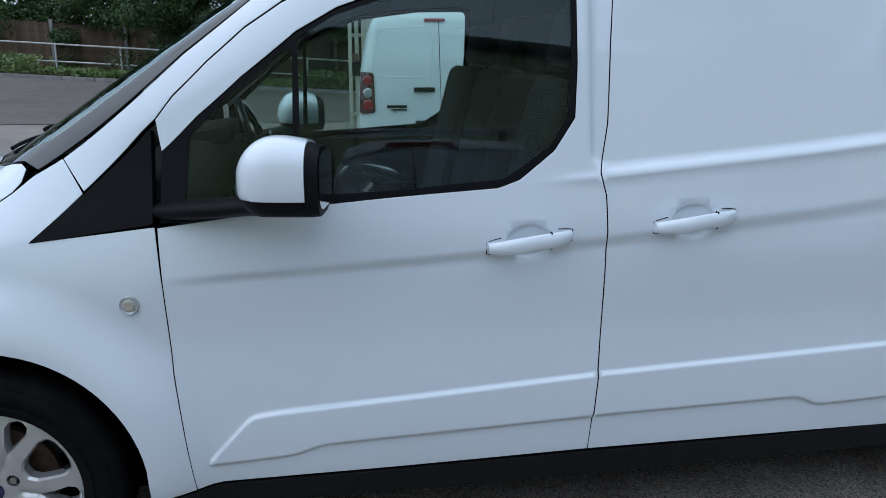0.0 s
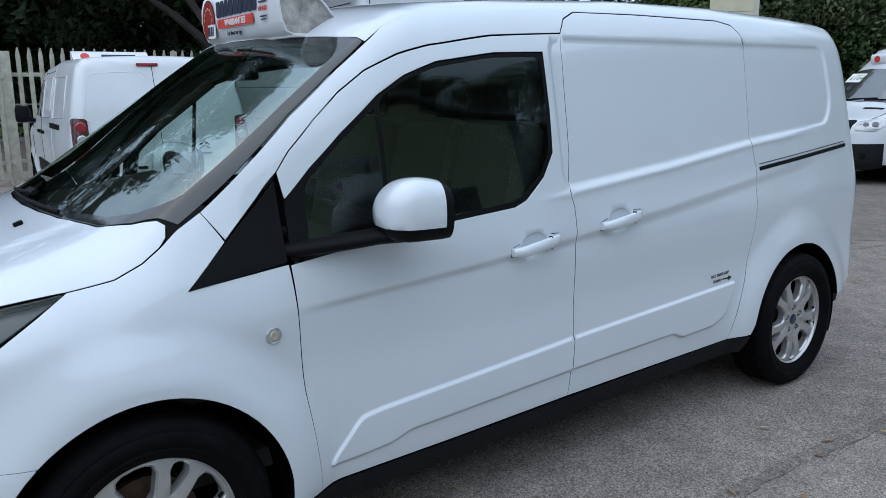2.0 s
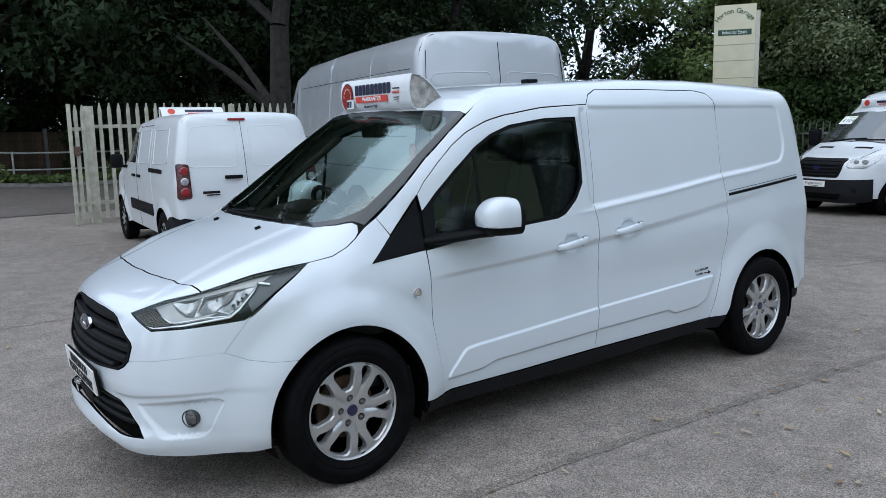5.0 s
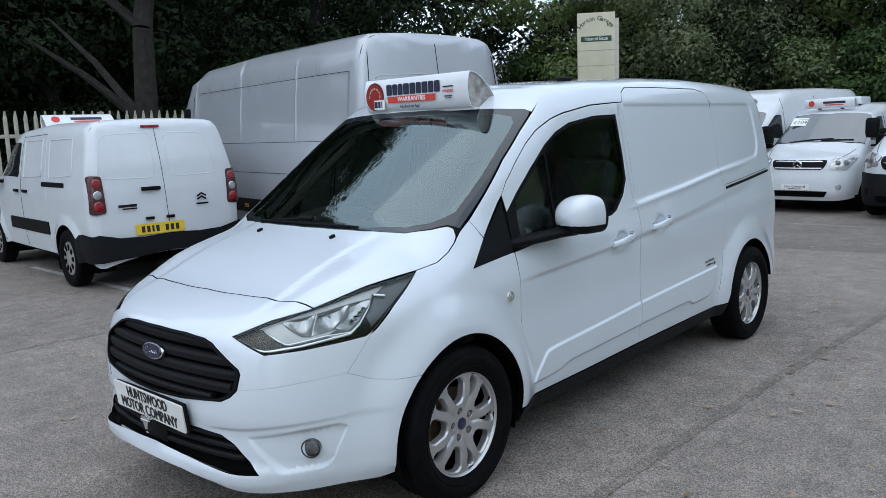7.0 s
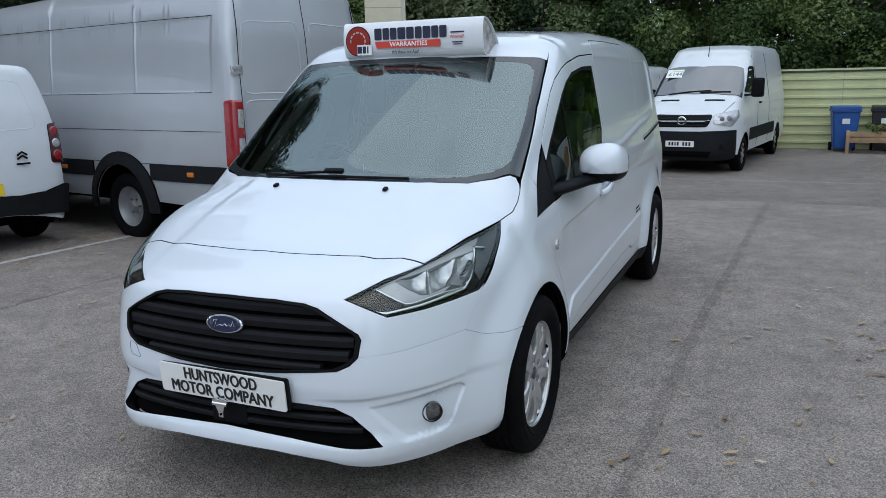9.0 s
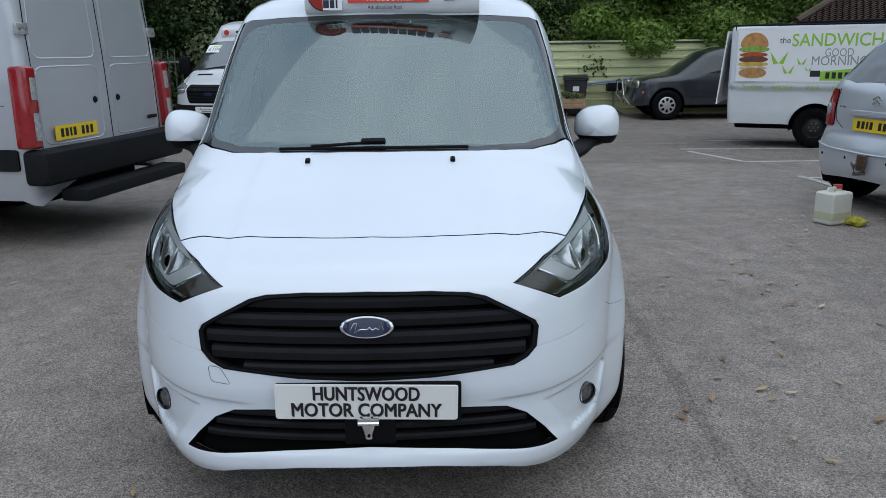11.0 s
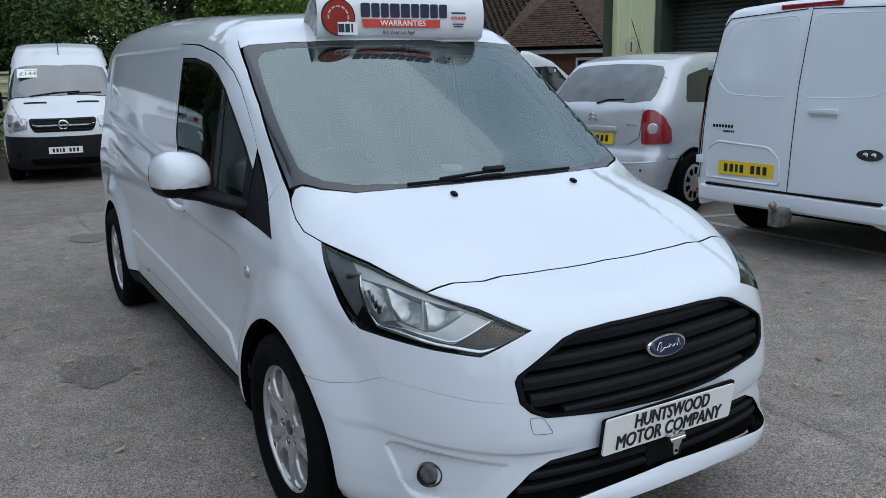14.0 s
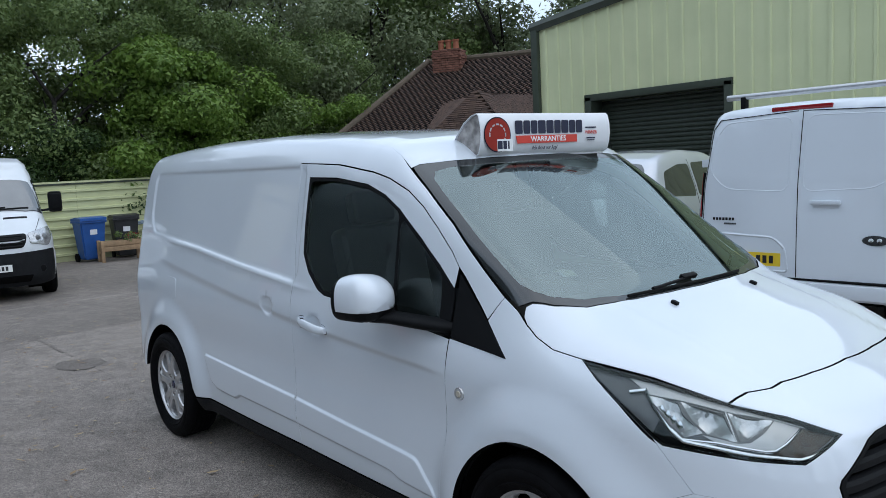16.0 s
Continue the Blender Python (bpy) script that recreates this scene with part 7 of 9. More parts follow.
    part("tow_neck", sweep([(3.50, 0.0, 0.36), (3.62, 0.0, 0.36), (3.63, 0.0, 0.43)], 0.018), STEEL, tow)
    tb = bmesh.new()
    bmesh.ops.create_uvsphere(tb, u_segments=14, v_segments=8, radius=0.027, matrix=Matrix.Translation((3.63, 0, 0.45)))
    part("tow_ball", tb, STEEL, tow)
    part("rear_wiper", sweep([(p[0], p[1], p[2] + 0.014) for p in b.top([(3.40, 0.0), (3.37, 0.12), (3.36, 0.3)])], 0.01, 0.008), BLACK, t, "black rear wiper")
    a0 = b.top([(2.6, 0.0)])[0]
    part("aerial", tube_bm(tuple(a0), (a0[0] + 0.22, 0, a0[2] + 0.36), 0.004, 6), BLACK, t, "thin black aerial")
    return t


REAR_GLASS = mat("pale_rear_glass", (0.16, 0.18, 0.19), 0.06, vary=0.3, scale=3, spec=0.8)
silver_car()


# ---- three vans parked nose-on
def nose_van(name, label, at, rz, spec):
    t = thing(name, label, "van", "parked vans", at=at, rz=rz)
    H, Wd, L, xb = spec["height"], spec["width"], spec["base"], spec["back"]
    r = 0.34
    ar = [(0.0, 0.33, 0.40, 0.02), (L, 0.33, 0.40, 0.02)]
    hz, cz = spec["hood"], spec["cowl"]
    b = car_body(([-1.1, -0.9, -0.35, -0.12, spec["ws_x"], spec["ws_x"] + 0.4, 1.6, 3.0, xb - 0.3, xb + 0.1], [hz - 0.22, hz - 0.08, cz - 0.10, cz, spec["ws_z"], H - 0.12, H - 0.03, H, H - 0.02, H - 0.05]),
                 ([0.2, 0.5, 1.0, 1.3, H - 0.5, H], [Wd / 2 - 0.04, Wd / 2 - 0.005, Wd / 2, Wd / 2 - 0.015, Wd / 2 - 0.12, Wd / 2 - 0.22]),
                 ([0.2, 0.35, 0.6, hz - 0.1, hz + 0.05], [-0.84, -0.93, -0.92, -0.86, -0.62]), ([0.3, 0.8, H], [xb, xb, xb - 0.1]), ar, k_top=0.16, zc=0.8, ball=(0.8, 0, 0.75), bow=0.16)
    shell(b, t, PAINT_OLD, -0.45, xb - 0.12, 0.34, ar, "white body", 0.08)
    wsx = spec["ws_x"]
    w2 = Wd / 2
    scr = b.top(symmetric2([(-0.02, 0.0), (0.02, -w2 * 0.6), (0.10, -(w2 - 0.15)), (wsx + 0.03, -(w2 - 0.27)), (wsx - 0.06, 0.0)]))
    panel(b, "windscreen", scr, "sec", FAR_SCREEN, t, "large windscreen reflecting the sky", 0.05, gap=0, depth=0.016, lift=0.014)
    part("wiper_blade", sweep([(p[0] - 0.01, p[1], p[2] + 0.02) for p in b.top([(0.0, 0.5), (0.02, 0.1), (0.06, -0.3)])], 0.012), BLACK, t)
    part("wiper_blade", sweep([(p[0] - 0.01, p[1], p[2] + 0.02) for p in b.top([(0.0, -0.1), (0.04, -0.4), (0.10, -0.65)])], 0.012), BLACK, t)
    F = b.front
    gz, gh, gw = spec["grille"]
    o = rounded([(-gw, gz + gh * 0.5), (gw, gz + gh * 0.5), (gw * 0.96, gz - gh * 0.1), (gw * 0.86, gz - gh * 0.5), (-gw * 0.86, gz - gh * 0.5), (-gw * 0.96, gz - gh * 0.1)], 0.05)
    g = panel(b, "grille", F(o), "sph", BLACK, t, "black front grille", 0.06, gap=0, depth=0.02, lift=0.006)
    for k in range(spec["bars"]):
        z = gz + gh * (0.36 - 0.72 * k / max(1, spec["bars"] - 1))
        P = F([(y, z) for y in np.linspace(-gw * 0.86, gw * 0.86, 15)])
        part("grille_bar", sweep([(p[0] - 0.012, p[1], p[2]) for p in P], 0.012, 0.014), spec["bar_mat"], g)
    q = F([(0.0, gz)])[0]
    bd = lathe([(0.055, -0.014), (0.075, -0.016), (0.088, -0.004), (0.088, 0.01)], 28) if spec["badge"] == "ring" else None
    if bd:
        bmesh.ops.transform(bd, matrix=pose(q[0] - 0.012, 0, gz, 0, 0, -90), verts=bd.verts[:])
        part("badge", bd, CHROME, g, "round chrome badge")
        for a in (90, 210, 330):
            part("badge_ray", sweep([(q[0] - 0.02, 0, gz), (q[0] - 0.02, 0.07 * math.cos(radians(a)), gz + 0.07 * math.sin(radians(a)))], 0.006), CHROME, g)
    else:
        bm = prism([(0.10 * math.cos(a), (0.04 if spec["badge"] == "oval" else 0.065) * math.sin(a)) for a in np.linspace(0, 2 * math.pi, 28, endpoint=False)], 0.01, lambda a, c, e: (q[0] - 0.024 + e, a, gz + c))
        part("badge", bm, CHROME if spec["badge"] != "oval" else BADGE_BLUE, g, "plain badge")
    for s in (-1, 1):
        lp = [(y * s, z) for y, z in spec["lamp"]]
        o = panel(b, "headlight", F(rounded(lp, 0.03)), "sph", CLEAR_LAMP, t, "clear headlight", 0.05, gap=0, depth=0.02, lift=0.006)
        cy, cz_ = np.mean([p[0] for p in lp]), np.mean([p[1] for p in lp])
        qq = F([(cy, cz_)])[0]
        nn = b.normal(qq[None])[0]
        for dy, rr in ((-0.05, 0.055), (0.06, 0.045)):
            bm = lathe([(0.0, -0.012), (rr * 0.6, -0.008), (rr, 0.004)], 18)
            bmesh.ops.transform(bm, matrix=Matrix.Translation(F([(cy + dy, cz_)])[0] + nn * 0.012) @ Vector(nn).to_track_quat("-Y", "Z").to_matrix().to_4x4(), verts=bm.verts[:])
            part("lamp_bowl", bm, HOUSING, o)
        panel(b, "cab_window", b.side(rounded([(wsx * 0.42, cz + 0.1), (1.12, cz + 0.06), (1.15, spec["win_z"]), (wsx + 0.18, spec["win_z"])], 0.05), -1), "sec", FAR_GLASS, t, "dark cab window", 0.08, gap=0, depth=0.01, lift=0.003, mirror=s > 0)
        for pts in (path((1.24, H - 0.25), (1.24, 1.0), (1.26, 0.4)), path((2.5, H - 0.2), (2.52, 1.1), (2.5, 0.4))):
            joint(b, t, b.side(pts, s), r=0.004)
        arm_mirror(t, 0.30, w2 - 0.03, spec["mirror_z"], BLACK, s, (0.16, 0.22, 0.36))
        for x in (0.0, L):
            plain_wheel(t, x, s * (w2 - 0.15), r, 0.205, 0.22, slots=7)
        if spec["clad"]:
            panel(b, "side_cladding", b.side(rounded([(0.48, 0.78), (L - 0.46, 0.78), (L - 0.46, 0.55), (0.48, 0.55)], 0.03), -1), "sec", GREY_PLASTIC, t, "grey plastic cladding", 0.08, gap=0, depth=0.015, lift=0.014, mirror=s > 0)
        q2 = b.side([(1.9, 1.15)], s)[0]
        box_part(t, "door_handle", (0.18, 0.03, 0.04), (1.45, q2[1] + s * 0.01, cz - 0.12), BLACK)
        joint(b, t, b.top(path((-0.75, s * 0.62), (-0.4, s * 0.72), (-0.15, s * 0.78))), r=0.004)
        if spec["vents"]:
            v = b.top([(-0.20, s * 0.42), (-0.15, s * 0.62)])
            panel(b, "bonnet_vent", b.top([(-0.22, s * 0.24), (-0.18, s * 0.60), (-0.12, s * 0.60), (-0.16, s * 0.24)]), "sec", BLACK, t, "", 0.06, gap=0, depth=0.01, lift=0.004)
    bo = [(-(w2 - 0.04), spec["bump"]), (-gw * 0.7, spec["bump"] - 0.02), (gw * 0.7, spec["bump"] - 0.02), (w2 - 0.04, spec["bump"]), (w2 - 0.05, 0.30), (-(w2 - 0.05), 0.30)]
    bw = 0.5 * (w2 - 0.1)
    bb = panel(b, "front_bumper", F([(y * 0.93, z) for y, z in bo]), "sph", spec["bump_mat"], t, spec["bump_label"], 0.06, gap=0, depth=0.04, lift=0.03)
    panel(b, "air_intake", F(rounded([(-0.55, 0.42), (0.55, 0.42), (0.5, 0.33), (-0.5, 0.33)], 0.02)), "sph", DARK, bb, "", 0.06, gap=0, depth=0.01, lift=0.036)
    for s in (-1, 1):
        qf = F([(s * (w2 - 0.28), 0.50)])[0]
        bm = lathe([(0.0, -0.01), (0.05, -0.006), (0.06, 0.006)], 16)
        bmesh.ops.transform(bm, matrix=pose(qf[0] - 0.035, qf[1], qf[2], 0, 0, -90 - s * 25), verts=bm.verts[:])
        part("fog_lamp", bm, spec["fog_mat"], bb)
    q = F([(0.0, spec["plate_z"])])[0]
    number_plate(t, (q[0] - 0.05, 0.0, spec["plate_z"]), (0, -1, 0), (0.05, 0, 1), PLATE_WHITE, text=spec.get("plate"))
    if spec.get("price"):
        price_card(t, b, wsx * 0.72, w2 * 0.45, spec["price"])
    if spec.get("aerial"):
        a0 = b.top([(wsx + 0.25, 0.0)])[0]
        part("aerial", tube_bm(tuple(a0), (a0[0] + 0.12, 0, a0[2] + 0.3), 0.008, 6), BLACK, t, "black aerial")
    return t, b


FAR_SCREEN = mat("windscreen_far", (0.07, 0.077, 0.08), 0.05, vary=0.3, scale=1.5)
FAR_SCREEN.node_tree.nodes["Principled BSDF"].inputs["IOR"].default_value = 2.5
GZ = -0.28
nose_van("front_van", "white van with black bumper and price card", (13.35, -0.05, GZ), -8,
         dict(height=2.42, width=1.99, base=3.665, back=4.95, hood=1.12, cowl=1.36, ws_x=0.72, ws_z=2.02, win_z=1.95, grille=(0.97, 0.22, 0.52), bars=4, bar_mat=GREY_PLASTIC, badge="ring",
              lamp=[(0.54, 1.08), (0.88, 1.16), (0.92, 1.02), (0.84, 0.86), (0.56, 0.92)], mirror_z=1.55, bump=0.80, bump_mat=GREY_PLASTIC, bump_label="dark grey plastic front bumper", fog_mat=BLACK, plate_z=0.56, price="£14495", aerial=True, clad=True, vents=True))
t2, b2 = nose_van("minibus_van", "white van with chrome grille, price card and roof sign", (14.1, 2.05, GZ), -4,
                  dict(height=2.05, width=1.98, base=3.1, back=4.2, hood=1.05, cowl=1.22, ws_x=0.75, ws_z=1.86, win_z=1.75, grille=(0.90, 0.17, 0.50), bars=2, bar_mat=CHROME, badge="ring",
                       lamp=[(0.55, 1.0), (0.86, 1.07), (0.90, 0.98), (0.80, 0.80), (0.56, 0.82)], mirror_z=1.35, bump=0.78, bump_mat=PAINT_OLD, bump_label="white front bumper", fog_mat=CLEAR_LAMP, plate_z=0.50, plate="Huntswood", price="£10495", clad=False, vents=False))
roof_sign((t2.matrix_world @ Vector((0.88, 0.1, 1.95)))[:], -4, 0.95, detailed=False)
part("roof_unit", box_bm((0.6, 0.7, 0.16), (1.6, 0, 2.08), (0, 0, 0), 0.05, 3), PAINT_OLD, t2, "white refrigeration unit")
t3, b3 = nose_van("dealer_van", "white van with grey bumper, price card and roof sign", (14.2, 4.2, GZ), -13,
                  dict(height=2.44, width=2.06, base=3.3, back=4.55, hood=1.10, cowl=1.30, ws_x=0.78, ws_z=1.98, win_z=1.85, grille=(0.90, 0.36, 0.52), bars=5, bar_mat=GREY_PLASTIC, badge="oval",
                       lamp=[(0.56, 1.06), (0.90, 1.16), (0.93, 1.04), (0.84, 0.90), (0.58, 0.92)], mirror_z=1.45, bump=0.70, bump_mat=GREY_PLASTIC, bump_label="dark grey plastic front bumper", fog_mat=BLACK, plate_z=0.60, plate="Huntswood", price="£10495", aerial=True, clad=True, vents=True))
roof_sign((t3.matrix_world @ Vector((0.87, 0.05, 2.04)))[:], -13, 0.95, detailed=False)


# ---- sandwich van with printed sides
def sandwich_van():
    t = thing("sandwich_van", "white snack van with green lettering and a food picture", "van", "parked vans", at=(9.85, -9.2, -0.2), rz=64)
    t.scale = (1.086, 1.086, 1.086)
    ar = [(0.0, 0.30, 0.36, 0.01), (2.45, 0.30, 0.36, 0.01)]

    def box_side(x, z):
        return 0.05 * sstep((x - 1.38) / 0.04) * sstep((z - 0.85) / 0.06)
    b = car_body(([-0.9, -0.6, 0.0, 0.15, 0.75, 1.05, 1.2, 3.6, 3.9], [0.75, 0.95, 1.08, 1.14, 1.66, 1.78, 1.84, 1.84, 1.84]),
                 ([0.2, 0.5, 0.9, 1.2, 1.75, 1.9], [0.80, 0.84, 0.85, 0.84, 0.80, 0.76]),
                 ([0.2, 0.5, 0.8], [-0.8, -0.85, -0.75]), ([0.2, 0.6, 1.9], [3.72, 3.76, 3.76]), ar, k_top=0.07, k_rear=0.05, zc=0.8, ball=(0.7, 0, 0.6), extra=box_side, crown=0.02)
    shell(b, t, PAINT_OLD, -0.45, 3.66, 0.33, ar, "white body with box back", 0.06)
    s = 1
    yb = b.side([(2.4, 1.0)], 1)[0][1] + 0.008
    part("side_hatch", prism([(1.50, 0.98), (3.62, 0.98), (3.62, 1.74), (1.50, 1.74)], 0.012, lambda a, c, e: (a, yb - 0.012 + e, c)), WHITE, t, "printed side hatch", smooth=False)
    part("roof_edge", sweep([(1.42, yb - 0.01, 1.815), (3.72, yb - 0.01, 1.815)], 0.016), GREY_PLASTIC, t)
    lab = lambda x, z: facing((x, yb + 0.0015, z), (-1, 0, 0), (0, 0, 1))
    Y = yb + 0.001
    lettering("van_lettering", "SANDWICH", 0.26, GREEN_PRINT, t, lab(2.25, 1.58), 1.20, bold=0.003)
    lettering("van_lettering", "the", 0.13, INK, t, lab(2.95, 1.585), 0.15)
    lettering("van_lettering", "van", 0.12, INK, t, lab(1.66, 1.44), 0.15)
    lettering("van_lettering", "GOOD", 0.17, PALE_PRINT, t, lab(2.20, 1.40), 0.38)
    lettering("van_lettering", "MORNING", 0.19, PALE_PRINT, t, lab(2.19, 1.28), 0.74)
    part("green_band", prism([(1.51, 1.0), (2.43, 1.0), (2.43, 1.13), (1.51, 1.22)], -0.002, lambda a, c, e: (a, Y - e, c)), GREEN_PRINT, t, smooth=False)
    for k in range(9):
        part("phone_bar", box_bm((0.055, 0.002, 0.09), (2.33 - k * 0.085, Y + 0.0035, 1.075)), INK, t)
    part("black_label", box_bm((0.14, 0.002, 0.09), (2.50, Y + 0.001, 1.10)), INK, t)
    for k, w in enumerate(("breakfast", "delicious", "snack", "tempting", "tasty", "lunch")):
        lettering("van_lettering", w, 0.085, GREEN_PRINT, t, facing((3.36 - k * 0.42, b.side([(3.3 - k * 0.42, 0.90)], 1)[0][1] + 0.004, 0.90), (-1, 0, 0), (0, 0, 1)), 0.3 if len(w) > 5 else 0.2, shear=0.2)
    # food picture: bun, fillings, as flat coloured shapes
    cols = [("bun_top", (0.62, 0.30, 0.09), 1.52, 0.20, 0.19), ("lettuce", (0.30, 0.46, 0.08), 1.46, 0.22, 0.05), ("tomato", (0.55, 0.08, 0.04), 1.38, 0.20, 0.04), ("patty", (0.16, 0.07, 0.03), 1.31, 0.21, 0.05),
            ("cheese", (0.75, 0.48, 0.08), 1.24, 0.22, 0.035), ("onion", (0.70, 0.62, 0.55), 1.18, 0.2, 0.035), ("bun_bottom", (0.58, 0.30, 0.10), 1.11, 0.20, 0.08)]
    for k, (nm, c, z, rx, rz) in enumerate(cols):
        o = [(3.38 + rx * math.cos(a), z + rz * math.sin(a) * (1 if nm != "bun_top" or math.sin(a) > 0 else 0.3)) for a in np.linspace(0, 2 * math.pi, 26, endpoint=False)]
        part(nm, prism(o, -0.0015, lambda a, q, e: (a, Y + 0.0004 * k - e, q)), mat("print_" + nm, c, 0.5, vary=0.2, scale=20), t, smooth=False)
    for cx_, cz_, r in ((3.02, 1.33, 0.13), (2.88, 1.16, 0.09), (2.70, 1.28, 0.07), (2.60, 1.17, 0.05)):
        for sg in (-1, 1):
            part("leaf_mark", prism([(cx_, cz_ - r * 0.6), (cx_ + sg * r, cz_ + r * 0.8), (cx_ + sg * r * 0.55, cz_ - r * 0.7)], -0.0015, lambda a, q, e: (a, Y - e, q)), GREEN_PRINT, t, smooth=False)
    panel(b, "cab_window", b.side(rounded([(0.38, 1.14), (1.16, 1.14), (1.20, 1.56), (0.80, 1.56)], 0.04), -1), "sec", FAR_GLASS, t, "dark cab window", 0.08, gap=0, depth=0.01, lift=0.003, mirror=True)
    joint(b, t, b.side(path((1.30, 1.66), (1.30, 1.0), (1.3, 0.35)), 1), r=0.004)
    q = b.side([(1.16, 1.02)], 1)[0]
    box_part(t, "door_handle", (0.06, 0.02, 0.14), (1.16, q[1] + 0.01, 1.0), BLACK)
    # printed tail hatch, part open
    th = part("tail_hatch", prism([(-0.70, 0.62), (0.70, 0.62), (0.70, 1.74), (-0.70, 1.74)], 0.02, lambda a, c, e: (3.80 - e + (1.74 - c) * 0.10, a, c)), WHITE, t, "printed tail hatch ajar", smooth=False)
    part("print_patch", box_bm((0.003, 0.36, 0.30), (3.845, 0.30, 1.25), (0, 0, 0)), GREEN_PRINT, th)
    part("print_patch", box_bm((0.003, 0.16, 0.40), (3.845, -0.22, 1.30), (0, 0, 0)), mat("print_orange", (0.62, 0.25, 0.06), 0.5, vary=0.3, scale=12), th)
    for s in (-1, 1):
        for x in (0.0, 2.45):
            plain_wheel(t, x, s * 0.74, 0.30, 0.17, 0.19, m=BLACK_RIM, kind="dish", label="black steel wheel")
    return t


BLACK_RIM = mat("black_steel_rim", (0.03, 0.03, 0.03), 0.4, vary=0.1)
sandwich_van()


# ---- dark off-road car with a chrome nudge bar, beside the fence
def dark_car():
    t = thing("dark_car", "dark off-road car with chrome nudge bar beside the fence", "car", "parked cars", at=(17.2, -5.75, -0.28), rz=-92)
    ar = [(0.0, 0.36, 0.42, 0.01), (2.7, 0.36, 0.42, 0.01)]
    b = car_body(([-0.9, -0.6, 0.0, 0.2, 0.85, 1.3, 2.9, 3.4, 3.7], [0.86, 0.98, 1.08, 1.14, 1.60, 1.70, 1.70, 1.62, 1.3]), ([0.2, 0.5, 0.95, 1.15, 1.6, 1.8], [0.84, 0.89, 0.89, 0.86, 0.72, 0.66]),
                 ([0.2, 0.5, 0.9], [-0.76, -0.82, -0.74]), ([0.2, 0.5, 1.0, 1.7], [3.5, 3.55, 3.5, 3.35]), ar, k_rear=0.14, zc=0.75, ball=(0.9, 0, 0.7))
    shell(b, t, mat("dark_grey_paint", (0.030, 0.034, 0.042), 0.3, metal=0.3, coat=0.8), -0.45, 3.2, 0.36, ar, "dark grey body", 0.08)
    bar = part("nudge_bar", sweep([(-0.80, -0.42, 0.36), (-0.96, -0.42, 0.55), (-0.98, -0.40, 0.92), (-0.98, 0.0, 0.98), (-0.98, 0.40, 0.92), (-0.96, 0.42, 0.55), (-0.80, 0.42, 0.36)], 0.03, seg=10), CHROME, t, "chrome nudge bar")
    part("cross_tube", sweep([(-0.97, -0.42, 0.66), (-0.97, 0.42, 0.66)], 0.022, seg=8), CHROME, bar)
    for s in (-1, 1):
        lamp = lathe([(0.0, -0.02), (0.07, -0.014), (0.095, 0.0), (0.10, 0.03)], 22)
        q = b.front([(s * 0.60, 0.84)])[0]
        bmesh.ops.transform(lamp, matrix=pose(q[0] - 0.01, q[1], q[2], 0, 0, -90), verts=lamp.verts[:])
        part("headlight", lamp, CLEAR_LAMP, t, "round clear headlight")
        q = b.front([(s * 0.76, 0.66)])[0]
        part("indicator", box_bm((0.04, 0.16, 0.06), (q[0] + 0.01, q[1], q[2]), (0, 0, s * 30), 0.01), AMBER, t, "amber indicator lamp")
        for pts in ([(0.75, 1.10), (1.50, 1.10), (1.50, 1.50), (1.05, 1.50)], [(1.60, 1.10), (2.4, 1.10), (2.4, 1.52), (1.60, 1.51)], [(2.5, 1.10), (3.2, 1.12), (3.1, 1.50), (2.5, 1.52)]):
            panel(b, "side_window", b.side(rounded(pts, 0.05), -1), "sec", FAR_GLASS, t, "dark side window", 0.08, gap=0, depth=0.01, lift=0.003, mirror=s > 0)
        for x in (0.0, 2.7):
            plain_wheel(t, x, s * 0.77, 0.36, 0.21, 0.24)
    return t


dark_car()
# ---------------------------------------------------------------- yard surface: patches, lines, litter
def ground_patch(name, outline, m, label, h=0.004, wobble=0.02, step=0.25, kind="structure", category="tarmac"):
    """A thin laid sheet with a slightly ragged edge that follows the ground."""
    rnd = random.Random(name + str(len(outline)) + str(round(outline[0][0], 2)))
    P = dense(np.array(outline, float), step)
    P = P + np.array([(rnd.uniform(-wobble, wobble), rnd.uniform(-wobble, wobble)) for _ in P])
    lo, hi = P.min(0), P.max(0)
    gx, gy = np.meshgrid(np.arange(lo[0], hi[0], 0.6), np.arange(lo[1], hi[1], 0.6))
    g = np.stack([gx.ravel(), gy.ravel()], -1)
    g = g[poly_dist(g[:, 0], g[:, 1], P) > 0.1]
    r = delaunay_2d_cdt([Vector(v) for v in np.concatenate([P, g])], [], [list(range(len(P)))], 1, 1e-6)
    v = [(p[0], p[1], float(ground_z(p[0], p[1])) + h) for p in r[0]]
    o = raw(name, v, r[2], m)
    return tagged(o, label, category, kind=kind)


def tinted(base, k, name, limit=0.4):
    m = base.copy()
    m.name = name
    for n in m.node_tree.nodes:
        if n.type == "VALTORGB" and n.color_ramp.elements[1].color[0] < limit:
            for e in n.color_ramp.elements:
                e.color = [c * k for c in e.color[:3]] + [1]
    return m


ASPHALT_SMOOTH = tinted(ASPHALT, 1.02, "asphalt_trench")
ASPHALT_DARK = tinted(ASPHALT, 0.82, "asphalt_dark")
ASPHALT_ROAD = tinted(ASPHALT, 0.55, "asphalt_road")
TAR = tinted(ASPHALT, 0.82, "asphalt_joint")
ROADPAINT = mat("road_paint", (0.60, 0.60, 0.57), 0.75, vary=0.2, scale=14, bump=0.3, bscale=200, color2=(0.30, 0.30, 0.29))
